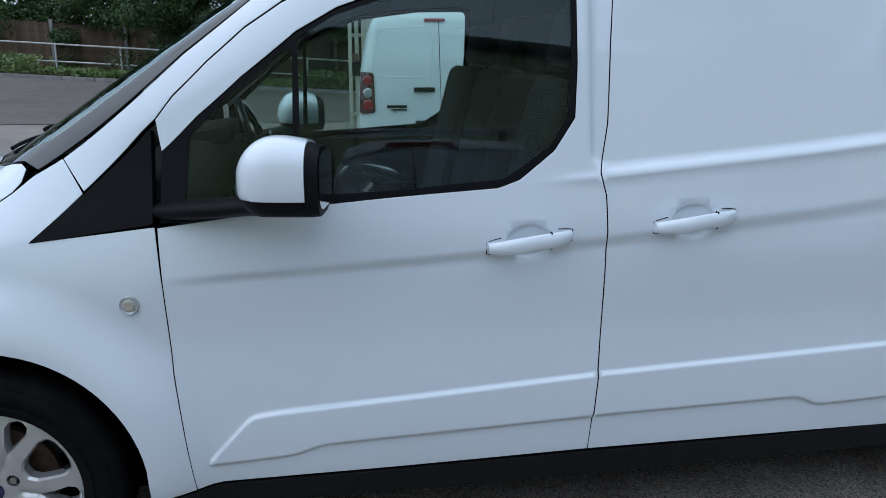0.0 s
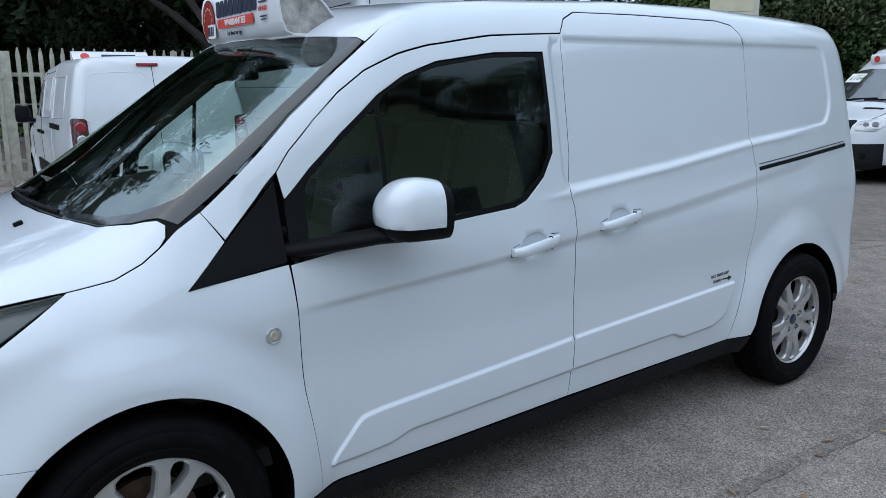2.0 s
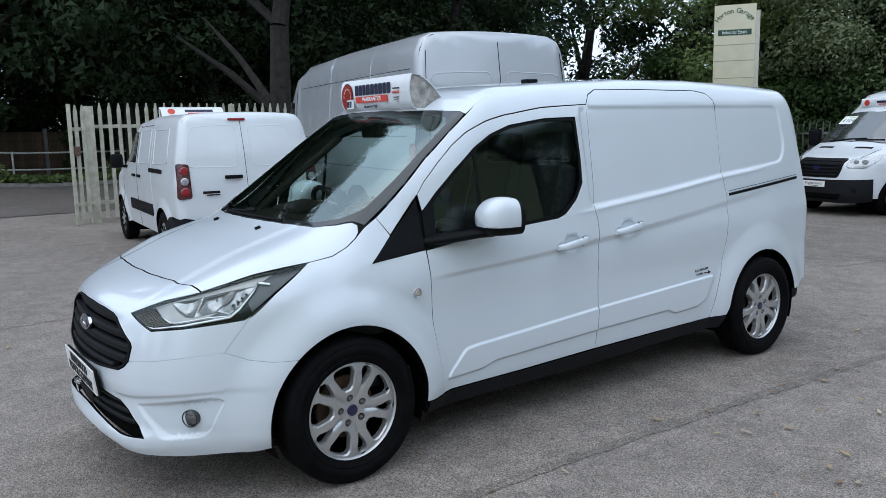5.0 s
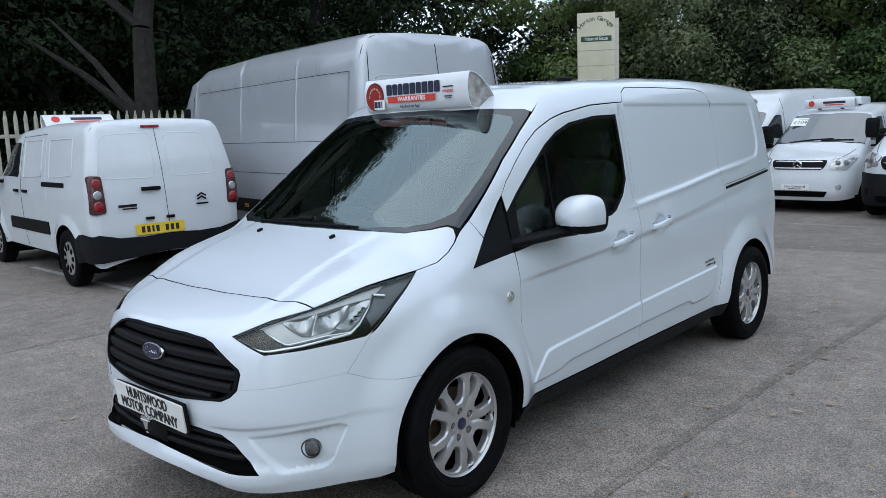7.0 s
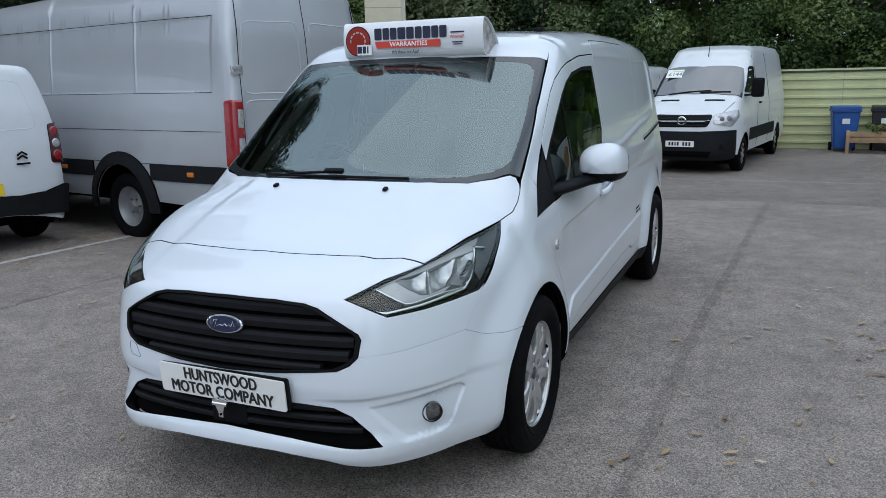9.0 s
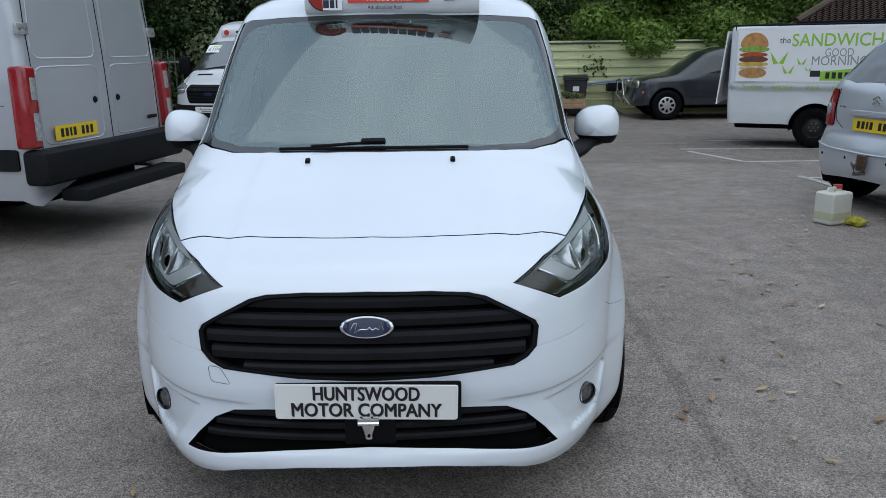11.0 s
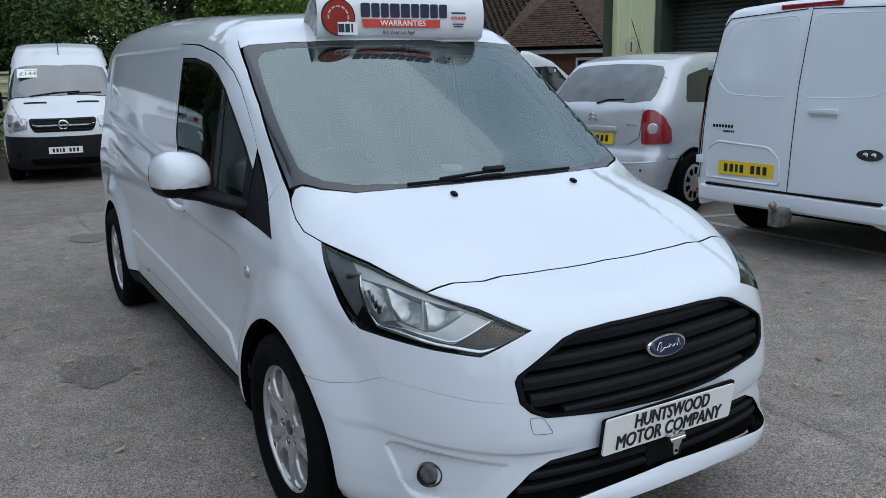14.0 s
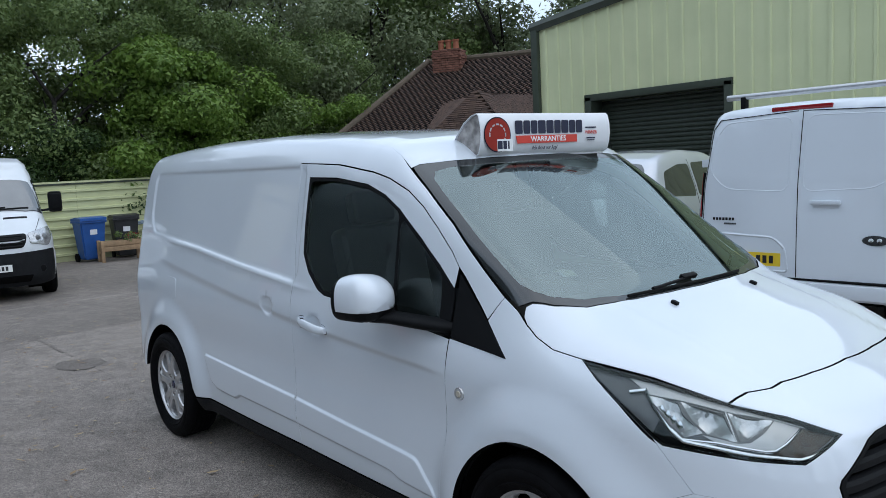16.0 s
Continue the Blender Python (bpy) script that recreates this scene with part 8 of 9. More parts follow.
ground_patch("trench_patch", [(-9, -1.20), (0, -1.25), (4, -1.41), (8.1, -1.57), (8.0, 0.55), (4, 0.70), (-9, 0.9)], ASPHALT_SMOOTH, "smoother strip of relaid tarmac", 0.0015, 0.035, 0.10)
ground_patch("far_tarmac", [(8.15, -9), (7.9, -4), (8.1, -1.5), (7.7, 0.6), (7.0, 1.2), (6.6, 3), (6.2, 12), (30, 12), (30, -9)], ASPHALT_DARK, "older dark tarmac with worn surface", 0.002, 0.03, 0.12)
ground_patch("bay_tarmac", [(-20, 3.1), (0.0, 3.35), (3.0, 3.0), (6.3, 3.4), (6.2, 11.0), (-20, 11.0)], tinted(ASPHALT, 0.93, "asphalt_bay"), "older tarmac of the parking bays", 0.0025, 0.03, 0.12)
ground_patch("road", [(-60, 13.2), (40, 13.2), (40, 22.4), (-60, 22.4)], ASPHALT_ROAD, "dark tarmac road", 0.012, 0.03, 1.0)


def stripe(points, w, m, name, label, h=0.0045):
    bm = bmesh.new()
    rnd = random.Random(len(label) + len(points))
    P = [np.array(p, float) for p in points]
    for a, b in zip(P, P[1:]):
        d = (b - a) / np.linalg.norm(b - a)
        q = np.array((-d[1], d[0])) * w / 2
        n = max(1, int(np.linalg.norm(b - a) / (0.08 if m is TAR else 0.4)))
        rows = []
        for k in range(n + 1):
            c = a + (b - a) * k / n
            rag = [1 + (rnd.uniform(-0.35, 0.25) if m is TAR else 0.0) for _ in (0, 1)]
            rows.append([bm.verts.new((c[0] + s * q[0] * k_, c[1] + s * q[1] * k_, float(ground_z(c[0], c[1])) + h)) for s, k_ in zip((-1, 1), rag)])
        for r0, r1 in zip(rows, rows[1:]):
            bm.faces.new((r0[0], r0[1], r1[1], r1[0]))
    return tagged(part(name, bm, m, None, "", smooth=False), label, "marking" if "line" in name else "seam", kind="structure")


stripe([(-9, -1.20), (0, -1.25), (2, -1.30), (4, -1.41), (8.1, -1.57)], 0.065, TAR, "tar_seam", "dark tar seam along relaid tarmac", 0.003)
stripe([(8.1, -1.57), (7.95, -0.5), (8.0, 0.55), (6.5, 0.62)], 0.035, TAR, "tar_seam", "dark tar seam across the yard", 0.0035)
stripe([(8.5, -9.0), (8.2, -4), (8.1, -1.57)], 0.04, TAR, "tar_seam", "dark tar seam across the yard", 0.0035)
for pts in ([(1.55, 7.5), (1.48, 4.63), (3.05, 4.43), (4.9, 4.2)], [(10.0, -4.30), (8.0, -4.46), (7.93, -6.6)], [(10.4, -4.3), (10.05, -7.4)], [(11.9, -5.2), (11.7, -7.5)], [(6.2, -4.42), (2.2, -4.40), (-0.5, -4.45)], [(3.0, -4.4), (2.62, -5.6)], [(6.0, -4.4), (6.1, -8.8)]):
    stripe(pts, 0.085, ROADPAINT, "bay_line", "worn white parking bay line")
OIL = tinted(ASPHALT, 0.70, "oily_asphalt")
for x, y, r in ((1.87, 1.18, 0.24), (5.7, 0.68, 0.26)):
    o = [(x + r * (1 + 0.12 * math.sin(3 * a)) * math.cos(a), y + r * 0.75 * math.sin(a)) for a in np.linspace(0, 2 * math.pi, 22, endpoint=False)]
    ground_patch("oil_patch", o, OIL, "dark oily stain on the tarmac", 0.0032, 0.035, 0.05, category="stain")


def scatter_leaves():
    rnd = random.Random(5)
    verts, faces = [], []

    def leaf(x, y, size):
        a, curl = rnd.uniform(0, 6.28), rnd.uniform(0.1, 0.5)
        z = float(ground_z(x, y)) + 0.012
        c, s = math.cos(a), math.sin(a)
        size *= 0.8
        w = size * rnd.uniform(0.09, 0.20)
        pts = [(-size / 2, 0, 0.0), (-size * 0.15, w, curl * w), (size * 0.2, w * 0.8, curl * w), (size / 2, 0, size * 0.12), (size * 0.2, -w * 0.8, curl * w * 0.6), (-size * 0.15, -w, curl * w)]
        i = len(verts)
        verts.extend((x + p * c - q * s, y + p * s + q * c, z + h) for p, q, h in pts)
        faces.extend([(i, i + 1, i + 2, i + 3), (i, i + 3, i + 4, i + 5)])
    for _ in range(480):
        leaf(rnd.uniform(-3, 8), rnd.uniform(-5.5, 5.0), rnd.uniform(0.04, 0.09))
    for _ in range(170):
        leaf(rnd.uniform(-3, 4), rnd.uniform(-4.5, -1.2), rnd.uniform(0.05, 0.095))
    for _ in range(700):
        leaf(rnd.gauss(5.5, 2.6), rnd.gauss(2.0, 1.2), rnd.uniform(0.03, 0.07))
    for _ in range(420):
        leaf(rnd.gauss(0.6, 1.4), rnd.gauss(10.0, 1.1), rnd.uniform(0.05, 0.10))
    for _ in range(260):
        leaf(rnd.gauss(3.0, 0.9), rnd.gauss(4.6, 0.25), rnd.uniform(0.04, 0.09))
    for _ in range(420):
        leaf(rnd.uniform(8, 18), rnd.uniform(-5, 5), rnd.uniform(0.05, 0.10))
    for _ in range(700):
        leaf(rnd.uniform(-16, 10), rnd.gauss(22.6, 0.3), rnd.uniform(0.07, 0.14))
    o = raw("fallen_leaves", verts, faces, LITTER)
    tagged(o, "dry yellow and brown leaves scattered on the tarmac", "leaves", kind="stuff")


def island_mat(name, cols, rough=0.6, trans=0.0, bump=0.0):
    m = bpy.data.materials.new(name)
    m.use_nodes = True
    n, l = m.node_tree.nodes, m.node_tree.links
    b = n["Principled BSDF"]
    b.inputs["Roughness"].default_value = rough
    b.inputs["Specular IOR Level"].default_value = 0.3
    g, r = n.new("ShaderNodeNewGeometry"), n.new("ShaderNodeValToRGB")
    r.color_ramp.interpolation = "LINEAR"
    while len(r.color_ramp.elements) < len(cols):
        r.color_ramp.elements.new(0.5)
    for k, c in enumerate(cols):
        r.color_ramp.elements[k].position, r.color_ramp.elements[k].color = k / (len(cols) - 1), (*c, 1)
    l.new(g.outputs["Random Per Island"], r.inputs["Fac"])
    l.new(r.outputs["Color"], b.inputs["Base Color"])
    if trans:
        t, mx = n.new("ShaderNodeBsdfTranslucent"), n.new("ShaderNodeMixShader")
        mx.inputs[0].default_value = trans
        l.new(r.outputs["Color"], t.inputs["Color"])
        l.new(b.outputs[0], mx.inputs[1])
        l.new(t.outputs[0], mx.inputs[2])
        l.new(mx.outputs[0], n["Material Output"].inputs["Surface"])
    return m


LITTER = island_mat("leaf_litter", [(0.34, 0.23, 0.12), (0.42, 0.32, 0.19), (0.20, 0.12, 0.07), (0.50, 0.42, 0.30)], 0.7)
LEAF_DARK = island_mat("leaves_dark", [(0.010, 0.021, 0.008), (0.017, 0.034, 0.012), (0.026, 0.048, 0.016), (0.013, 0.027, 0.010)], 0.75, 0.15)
LEAF_HEDGE = island_mat("leaves_hedge", [(0.020, 0.042, 0.012), (0.040, 0.078, 0.022), (0.065, 0.115, 0.030), (0.028, 0.056, 0.018)], 0.55, 0.3)
LEAF_MID = island_mat("leaves_mid", [(0.080, 0.125, 0.040), (0.140, 0.205, 0.065), (0.195, 0.26, 0.090), (0.105, 0.155, 0.052)], 0.45, 0.35)
LEAF_BRIGHT = island_mat("leaves_bright", [(0.10, 0.18, 0.03), (0.15, 0.25, 0.045), (0.20, 0.30, 0.06), (0.12, 0.20, 0.035)], 0.45, 0.4)
LEAF_GREY = island_mat("leaves_grey", [(0.10, 0.135, 0.062), (0.165, 0.205, 0.10), (0.215, 0.255, 0.135), (0.125, 0.16, 0.08)], 0.5, 0.35)
BARK = mat("bark", (0.036, 0.031, 0.026), 0.9, vary=0.35, scale=7, bump=0.8, bscale=22)
scatter_leaves()


# ---------------------------------------------------------------- trees
def crown_mesh(name, seed, height, spread, clumps, leaves, leaf, low=0.15, m=LEAF_DARK, ragged=1.0):
    """A crown of many small leaves gathered in clumps, open between them."""
    rnd = np.random.default_rng(seed)
    V, F = [], []
    n0 = 0
    for k in range(clumps):
        h = low + (1 - low) * rnd.random() ** 0.9
        env = math.sin(math.pi * min(1, 0.14 + 0.80 * (h - low) / (1 - low + 1e-6))) ** 0.7
        a, q = rnd.random() * 6.283, rnd.random() ** 0.5
        c = np.array((math.cos(a) * q * spread * env, math.sin(a) * q * spread * env, h * height))
        rad = np.array((1, 1, 0.72)) * rnd.uniform(0.55, 1.15) * spread * 0.33 * ragged
        d = rnd.normal(size=(leaves, 3))
        d /= np.linalg.norm(d, axis=1, keepdims=True)
        d *= rnd.uniform(0.55, 1.08, (leaves, 1))
        p = c + d * rad
        nrm = d / np.linalg.norm(d, axis=1, keepdims=True) + rnd.normal(size=(leaves, 3)) * 0.6 + (0, 0, 0.5)
        nrm /= np.linalg.norm(nrm, axis=1, keepdims=True)
        t = np.cross(nrm, rnd.normal(size=(leaves, 3)))
        t /= np.linalg.norm(t, axis=1, keepdims=True)
        b = np.cross(nrm, t)
        s = leaf * rnd.uniform(0.6, 1.35, (leaves, 1))
        quad = np.stack([p - t * s, p + t * s + nrm * s * 0.2, p + b * s * 1.05 - nrm * s * 0.15], 1)
        V.append(quad.reshape(-1, 3))
        F.append(n0 + np.arange(leaves * 3).reshape(-1, 3))
        n0 += leaves * 3
    me = bpy.data.meshes.new(name)
    V, F = np.concatenate(V), np.concatenate(F)
    me.vertices.add(len(V))
    me.vertices.foreach_set("co", V.ravel())
    me.loops.add(F.size)
    me.loops.foreach_set("vertex_index", F.ravel())
    me.polygons.add(len(F))
    me.polygons.foreach_set("loop_start", np.arange(0, F.size, 3))
    me.update(calc_edges=True)
    me.materials.append(m)
    return me


def trunk_bm(seed, height, spread, r):
    rnd = random.Random(seed)
    bm = bmesh.new()
    pts = [(rnd.uniform(-0.1, 0.1) * k, rnd.uniform(-0.1, 0.1) * k, height * k / 6) for k in range(6)]
    for k, (a, b) in enumerate(zip(pts, pts[1:])):
        tube_bm(a, b, r * (1 - 0.15 * k), 9, r * (1 - 0.15 * (k + 1)), bm, caps=False)
    for k in range(7):
        b0 = pts[1 + k % 4]
        a = rnd.uniform(0, 6.28)
        L = spread * rnd.uniform(0.5, 0.85)
        mid = (b0[0] + math.cos(a) * L * 0.5, b0[1] + math.sin(a) * L * 0.5, b0[2] + L * 0.45)
        end = (b0[0] + math.cos(a) * L, b0[1] + math.sin(a) * L, b0[2] + L * 0.8)
        tube_bm(b0, mid, r * 0.38, 6, r * 0.26, bm, caps=False)
        tube_bm(mid, end, r * 0.26, 6, r * 0.08, bm, caps=False)
    return bm


def tree_kind(name, label, seed, height, spread, r, m, clumps=46, leaves=230, leaf=0.17, low=0.22):
    t = thing(name, label, "tree", "trees round the yard")
    part("trunk", trunk_bm(seed, height * 0.85, spread, r), BARK, t, "grey-brown trunk and limbs")
    mesh_object("crown", crown_mesh("crown", seed, height, spread, clumps, leaves, leaf, low, m), t, "leafy crown")
    return t


rt = random.Random(11)
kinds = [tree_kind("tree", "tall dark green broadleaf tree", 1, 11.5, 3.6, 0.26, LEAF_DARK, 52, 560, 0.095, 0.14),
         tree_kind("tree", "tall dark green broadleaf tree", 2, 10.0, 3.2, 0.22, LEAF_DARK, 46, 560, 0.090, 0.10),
         tree_kind("tree", "mid green broadleaf tree with drooping twigs", 3, 9.0, 3.0, 0.18, LEAF_MID, 46, 600, 0.067, 0.08),
         tree_kind("tree", "grey-green willow-like tree beside the yard", 4, 7.5, 2.8, 0.14, LEAF_GREY, 42, 580, 0.060, 0.04)]
bush = thing("bush", "bright green leafy bush", "bush", "bushes")
part("trunk", trunk_bm(21, 2.6, 1.4, 0.07), BARK, bush)
mesh_object("crown", crown_mesh("crown", 9, 3.6, 1.7, 30, 700, 0.050, 0.05, LEAF_BRIGHT), bush)
hedge = thing("bush", "dark green dense shrub", "bush", "bushes")
part("trunk", trunk_bm(22, 2.0, 1.4, 0.06), BARK, hedge)
mesh_object("crown", crown_mesh("crown", 10, 3.2, 2.1, 34, 640, 0.054, 0.02, LEAF_HEDGE), hedge)
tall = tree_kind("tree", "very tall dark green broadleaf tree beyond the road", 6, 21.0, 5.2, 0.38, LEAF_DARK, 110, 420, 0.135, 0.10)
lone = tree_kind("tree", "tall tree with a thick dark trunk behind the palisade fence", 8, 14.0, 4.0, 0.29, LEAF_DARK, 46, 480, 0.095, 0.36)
used = set()


def plant(kind, x, y, scale=1.0, sink=0.1, turn=None):
    z = float(ground_z(x, y)) - sink
    m = pose(x, y, z, 0, 0, rt.uniform(0, 360) if turn is None else turn)
    if id(kind) not in used:
        used.add(id(kind))
        kind.matrix_world = m
        kind.scale = (scale,) * 3
        return kind
    o = copy_thing(kind, m)
    o.scale = (scale,) * 3
    return o


# north wood, behind the road and the board fence
for x in np.arange(-22, 27, 4.0):
    plant(kinds[rt.choice((0, 1, 0, 2))], x + rt.uniform(-1, 1), 30.5 + rt.uniform(-1, 1.5), rt.uniform(0.85, 1.1) * (1.0 if x > -3 else 0.75))
    k = rt.choice((0, 1))
    plant(tall if x > -1 else kinds[k], x + rt.uniform(-1.5, 1.5) + 1.7, 37 + rt.uniform(-1, 2), rt.uniform(0.85, 1.05))
for x in np.arange(-10, 16, 2.9):
    plant(hedge, x + rt.uniform(-0.6, 0.6), 28.6 + rt.uniform(-0.3, 0.3), rt.uniform(0.9, 1.25))
# nearer trees over the road's edge, by the gate and behind the parked vans
for x, y, s in ((1.0, 26.0, 1.05), (6.0, 23.5, 1.0), (11.5, 23.0, 1.0)):
    plant(tall, x, y, s)
plant(lone, 6.4, 13.2, 1.0, 0.1, 30.0)
for x, y, k, s in ((8.0, 22.0, 1, 1.0), (14.5, 17.5, 1, 1.05), (17.5, 14.5, 0, 1.0), (19.5, 11.5, 2, 1.0), (20.0, 8.5, 3, 0.95), (20.3, 5.4, 3, 1.0)):
    plant(kinds[k], x, y, s)
for x, y, k, s in ((-3.5, 24.8, 5, 1.0), (12.5, 18.5, 5, 1.2), (15.8, 15.2, 5, 1.2), (18.5, 12.4, 5, 1.2), (20.0, 10.0, 5, 1.0), (20.6, 7.0, 5, 1.1), (17.8, 9.2, 5, 0.8)):
    plant(hedge, x, y, s)
# east wood behind the steel fence
for y in np.arange(-12, 14, 2.9):
    plant(kinds[rt.choice((2, 3, 2) if y < 4 else (1, 2))], 21.6 + rt.uniform(-0.6, 0.8), y + rt.uniform(-0.7, 0.7), rt.uniform(0.75, 0.95))
    plant(kinds[rt.choice((3, 2))], 26.5 + rt.uniform(-1, 1), y + rt.uniform(-1, 1) + 1.2, rt.uniform(1.3, 1.6))
    plant(hedge if y > -4 else bush, 20.0 + rt.uniform(-0.2, 0.3), y + rt.uniform(-0.5, 0.5), rt.uniform(0.95, 1.2))
for x, y, s in ((20.4, -5.4, 1.5), (20.7, -7.6, 1.4), (21.2, -6.5, 1.6)):
    plant(bush, x, y, s)
# wood behind the house
for x, y, k, s in ((24, -12, 3, 1.25), (27.5, -15, 3, 1.7), (29, -20, 2, 1.7), (27, -25, 3, 2.0), (23, -28, 3, 2.0), (31, -11, 3, 1.9), (18, -30, 2, 1.9), (33, -17, 2, 2.0), (32, -25, 3, 2.2)):
    plant(kinds[k], x, y, s)
# west and south, behind the camera: unseen trees added to fill the reflections
for y in np.arange(-10, 30, 8.0):
    plant(kinds[rt.choice((0, 1, 2))], -26 + rt.uniform(-2, 2), y, rt.uniform(0.8, 1.0))
for x in np.arange(-24, 12, 9.0):
    plant(kinds[rt.choice((0, 1, 2))], x, -30 + rt.uniform(-2, 2), rt.uniform(0.8, 1.0))


# ---------------------------------------------------------------- verge, railing, board fence
GRASS = mat("verge_soil", (0.060, 0.050, 0.030), 0.95, vary=0.3, scale=5, bump=0.7, bscale=30)
ground_patch("verge", [(-60, 22.9), (40, 22.9), (40, 60), (-60, 60)], GRASS, "earth verge under trees", 0.06, 0.05, 1.0, category="verge")
KERB = mat("kerb_concrete", (0.26, 0.25, 0.24), 0.9, vary=0.2, scale=6, bump=0.4, bscale=60)
for k in range(46):
    x0 = -24 + k * 0.915
    z0 = float(ground_z(x0 + 0.45, 22.65))
    slope = math.degrees(math.atan2(float(ground_z(x0 + 0.9, 22.65)) - float(ground_z(x0, 22.65)), 0.9))
    if k == 0:
        kerb = tagged(part("kerb", box_bm((0.905, 0.14, 0.22), (x0 + 0.45, 22.65, z0 + 0.0), (0, -slope, 0), 0.015), KERB, None), "grey concrete kerb", "kerb", kind="structure")
    else:
        part("kerb_stone", box_bm((0.905, 0.14, 0.22), (x0 + 0.45, 22.65, z0 + 0.0), (0, -slope, 0), 0.015), KERB, kerb)


def ivy():
    rnd = np.random.default_rng(4)
    n = 9000
    x = rnd.uniform(-20, 12, n)
    y = 23.2 + np.abs(rnd.normal(0, 0.9, n))
    z = ground_z(x, y) + 0.1 + rnd.random(n) * (0.18 + 0.35 * (np.sin(x * 1.3) > 0.4))
    P = np.stack([x, y, z], -1)
    d = rnd.normal(size=(n, 3)) + (0, -0.6, 0.9)
    d /= np.linalg.norm(d, axis=1, keepdims=True)
    t = np.cross(d, rnd.normal(size=(n, 3)))
    t /= np.linalg.norm(t, axis=1, keepdims=True)
    b = np.cross(d, t)
    s = rnd.uniform(0.05, 0.11, (n, 1))
    V = np.stack([P - t * s, P + b * s * 0.7, P + t * s, P - b * s * 0.7], 1).reshape(-1, 3)
    o = raw("ivy", V, np.arange(n * 4).reshape(-1, 4), LEAF_MID)
    tagged(o, "green ivy and weeds along the verge", "ivy", kind="stuff")


ivy()
RAILPAINT = mat("white_rail_paint", (0.60, 0.60, 0.57), 0.55, vary=0.2, scale=10)
railing = thing("railing", "white painted tubular railing beside the road", "railing", at=(0, 0, 0))
post_x = np.arange(-19.0, 9.0, 1.95)
for x in post_x:
    z = float(ground_z(x, 24.6))
    part("post", tube_bm((x, 24.6, z - 0.1), (x, 24.6, z + 1.02), 0.03, 10), RAILPAINT, railing)
for hgt in (0.98, 0.45):
    part("rail", sweep([(x, 24.6, float(ground_z(x, 24.6)) + hgt) for x in np.linspace(-19.0, 8.5, 30)], 0.026, seg=8), RAILPAINT, railing)
BOARD = mat("weathered_boards", (0.135, 0.090, 0.055), 0.85, vary=0.3, scale=4, bump=0.5, bscale=30, island=0.25)
bf = thing("board_fence", "weathered brown board fence with concrete posts", "fence")
bd = bpy.data.meshes.new("board")
q = box_bm((0.148, 0.02, 1.62), (0, 0, 0.81))
q.to_mesh(bd)
q.free()
bd.materials.append(BOARD)
for k in range(190):
    x = -20 + k * 0.15
    o = mesh_object("board", bd, bf)
    o.location = (x, 27.2 + 0.012 * (k % 2), float(ground_z(x, 27.2)) + 0.05 + 0.012 * math.sin(k * 1.7))
for k in range(13):
    x = -20.1 + k * 2.4
    part("fence_post", box_bm((0.11, 0.12, 1.85), (x, 27.14, float(ground_z(x, 27.2)) + 0.85), (0, 0, 0), 0.01), KERB, bf, "grey concrete post")

# ---------------------------------------------------------------- palisade gate and fence
CREAM = mat("cream_paint", (0.50, 0.49, 0.40), 0.55, vary=0.18, scale=9, color2=(0.34, 0.32, 0.25))


def pale(parent, x, y, z0, h, m=CREAM):
    bm = prism([(-0.033, 0.0), (-0.033, h - 0.12), (-0.016, h - 0.03), (-0.012, h), (0.0, h - 0.06), (0.012, h), (0.016, h - 0.03), (0.033, h - 0.12), (0.033, 0.0)], 0.006, lambda a, b, c: (x + a, y + c - 0.02 * (1 - abs(a) / 0.033), z0 + b))
    return part("pale", bm, m, parent, smooth=False)


gate = thing("palisade_gate", "cream painted steel palisade gate, folded open", "gate")
part("gate_post", box_bm((0.15, 0.15, 2.0), (1.70, 10.95, 1.0), (0, 0, 0), 0.01), CREAM, gate, "cream box-section gate post")
part("end_frame", box_bm((0.06, 0.05, 2.02), (1.36, 10.78, 1.02), (0, 0, 0), 0.006), CREAM, gate)
for x in (1.47, 1.58):
    pale(gate, x, 10.82, 0.10, 1.92)
for z in (0.35, 1.62):
    part("gate_rail", box_bm((0.36, 0.03, 0.06), (1.53, 10.85, z), (0, 0, 14), 0.004), CREAM, gate)
part("lock_box", box_bm((0.10, 0.08, 0.16), (1.44, 10.76, 1.25), (0, 0, 0), 0.01), RUST, gate, "rusty lock box")
pf = thing("palisade_fence", "cream painted steel palisade fence with pointed pales", "fence")
for k in range(30):
    pale(pf, 1.90 + k * 0.158, 10.98, 0.08, 1.98)
for z in (0.35, 1.66):
    part("fence_rail", box_bm((4.8, 0.04, 0.06), (4.2, 11.01, z), (0, 0, 0), 0.004), CREAM, pf)
for x in (4.3, 6.6):
    part("fence_post", box_bm((0.09, 0.09, 2.05), (x, 11.06, 1.02), (0, 0, 0), 0.006), CREAM, pf)
GREY_STEEL = mat("galvanised_steel", (0.30, 0.31, 0.31), 0.5, metal=0.6, vary=0.15, scale=8)
pf2 = thing("palisade_fence", "grey galvanised palisade fence in front of bushes", "fence")
for k in range(26):
    pale(pf2, 18.0, 10.4 - k * 0.17, -0.30, 1.80, GREY_STEEL)
for z in (0.1, 1.2):
    part("fence_rail", box_bm((0.04, 4.4, 0.05), (18.04, 8.3, z), (0, 0, 0), 0.004), GREY_STEEL, pf2)

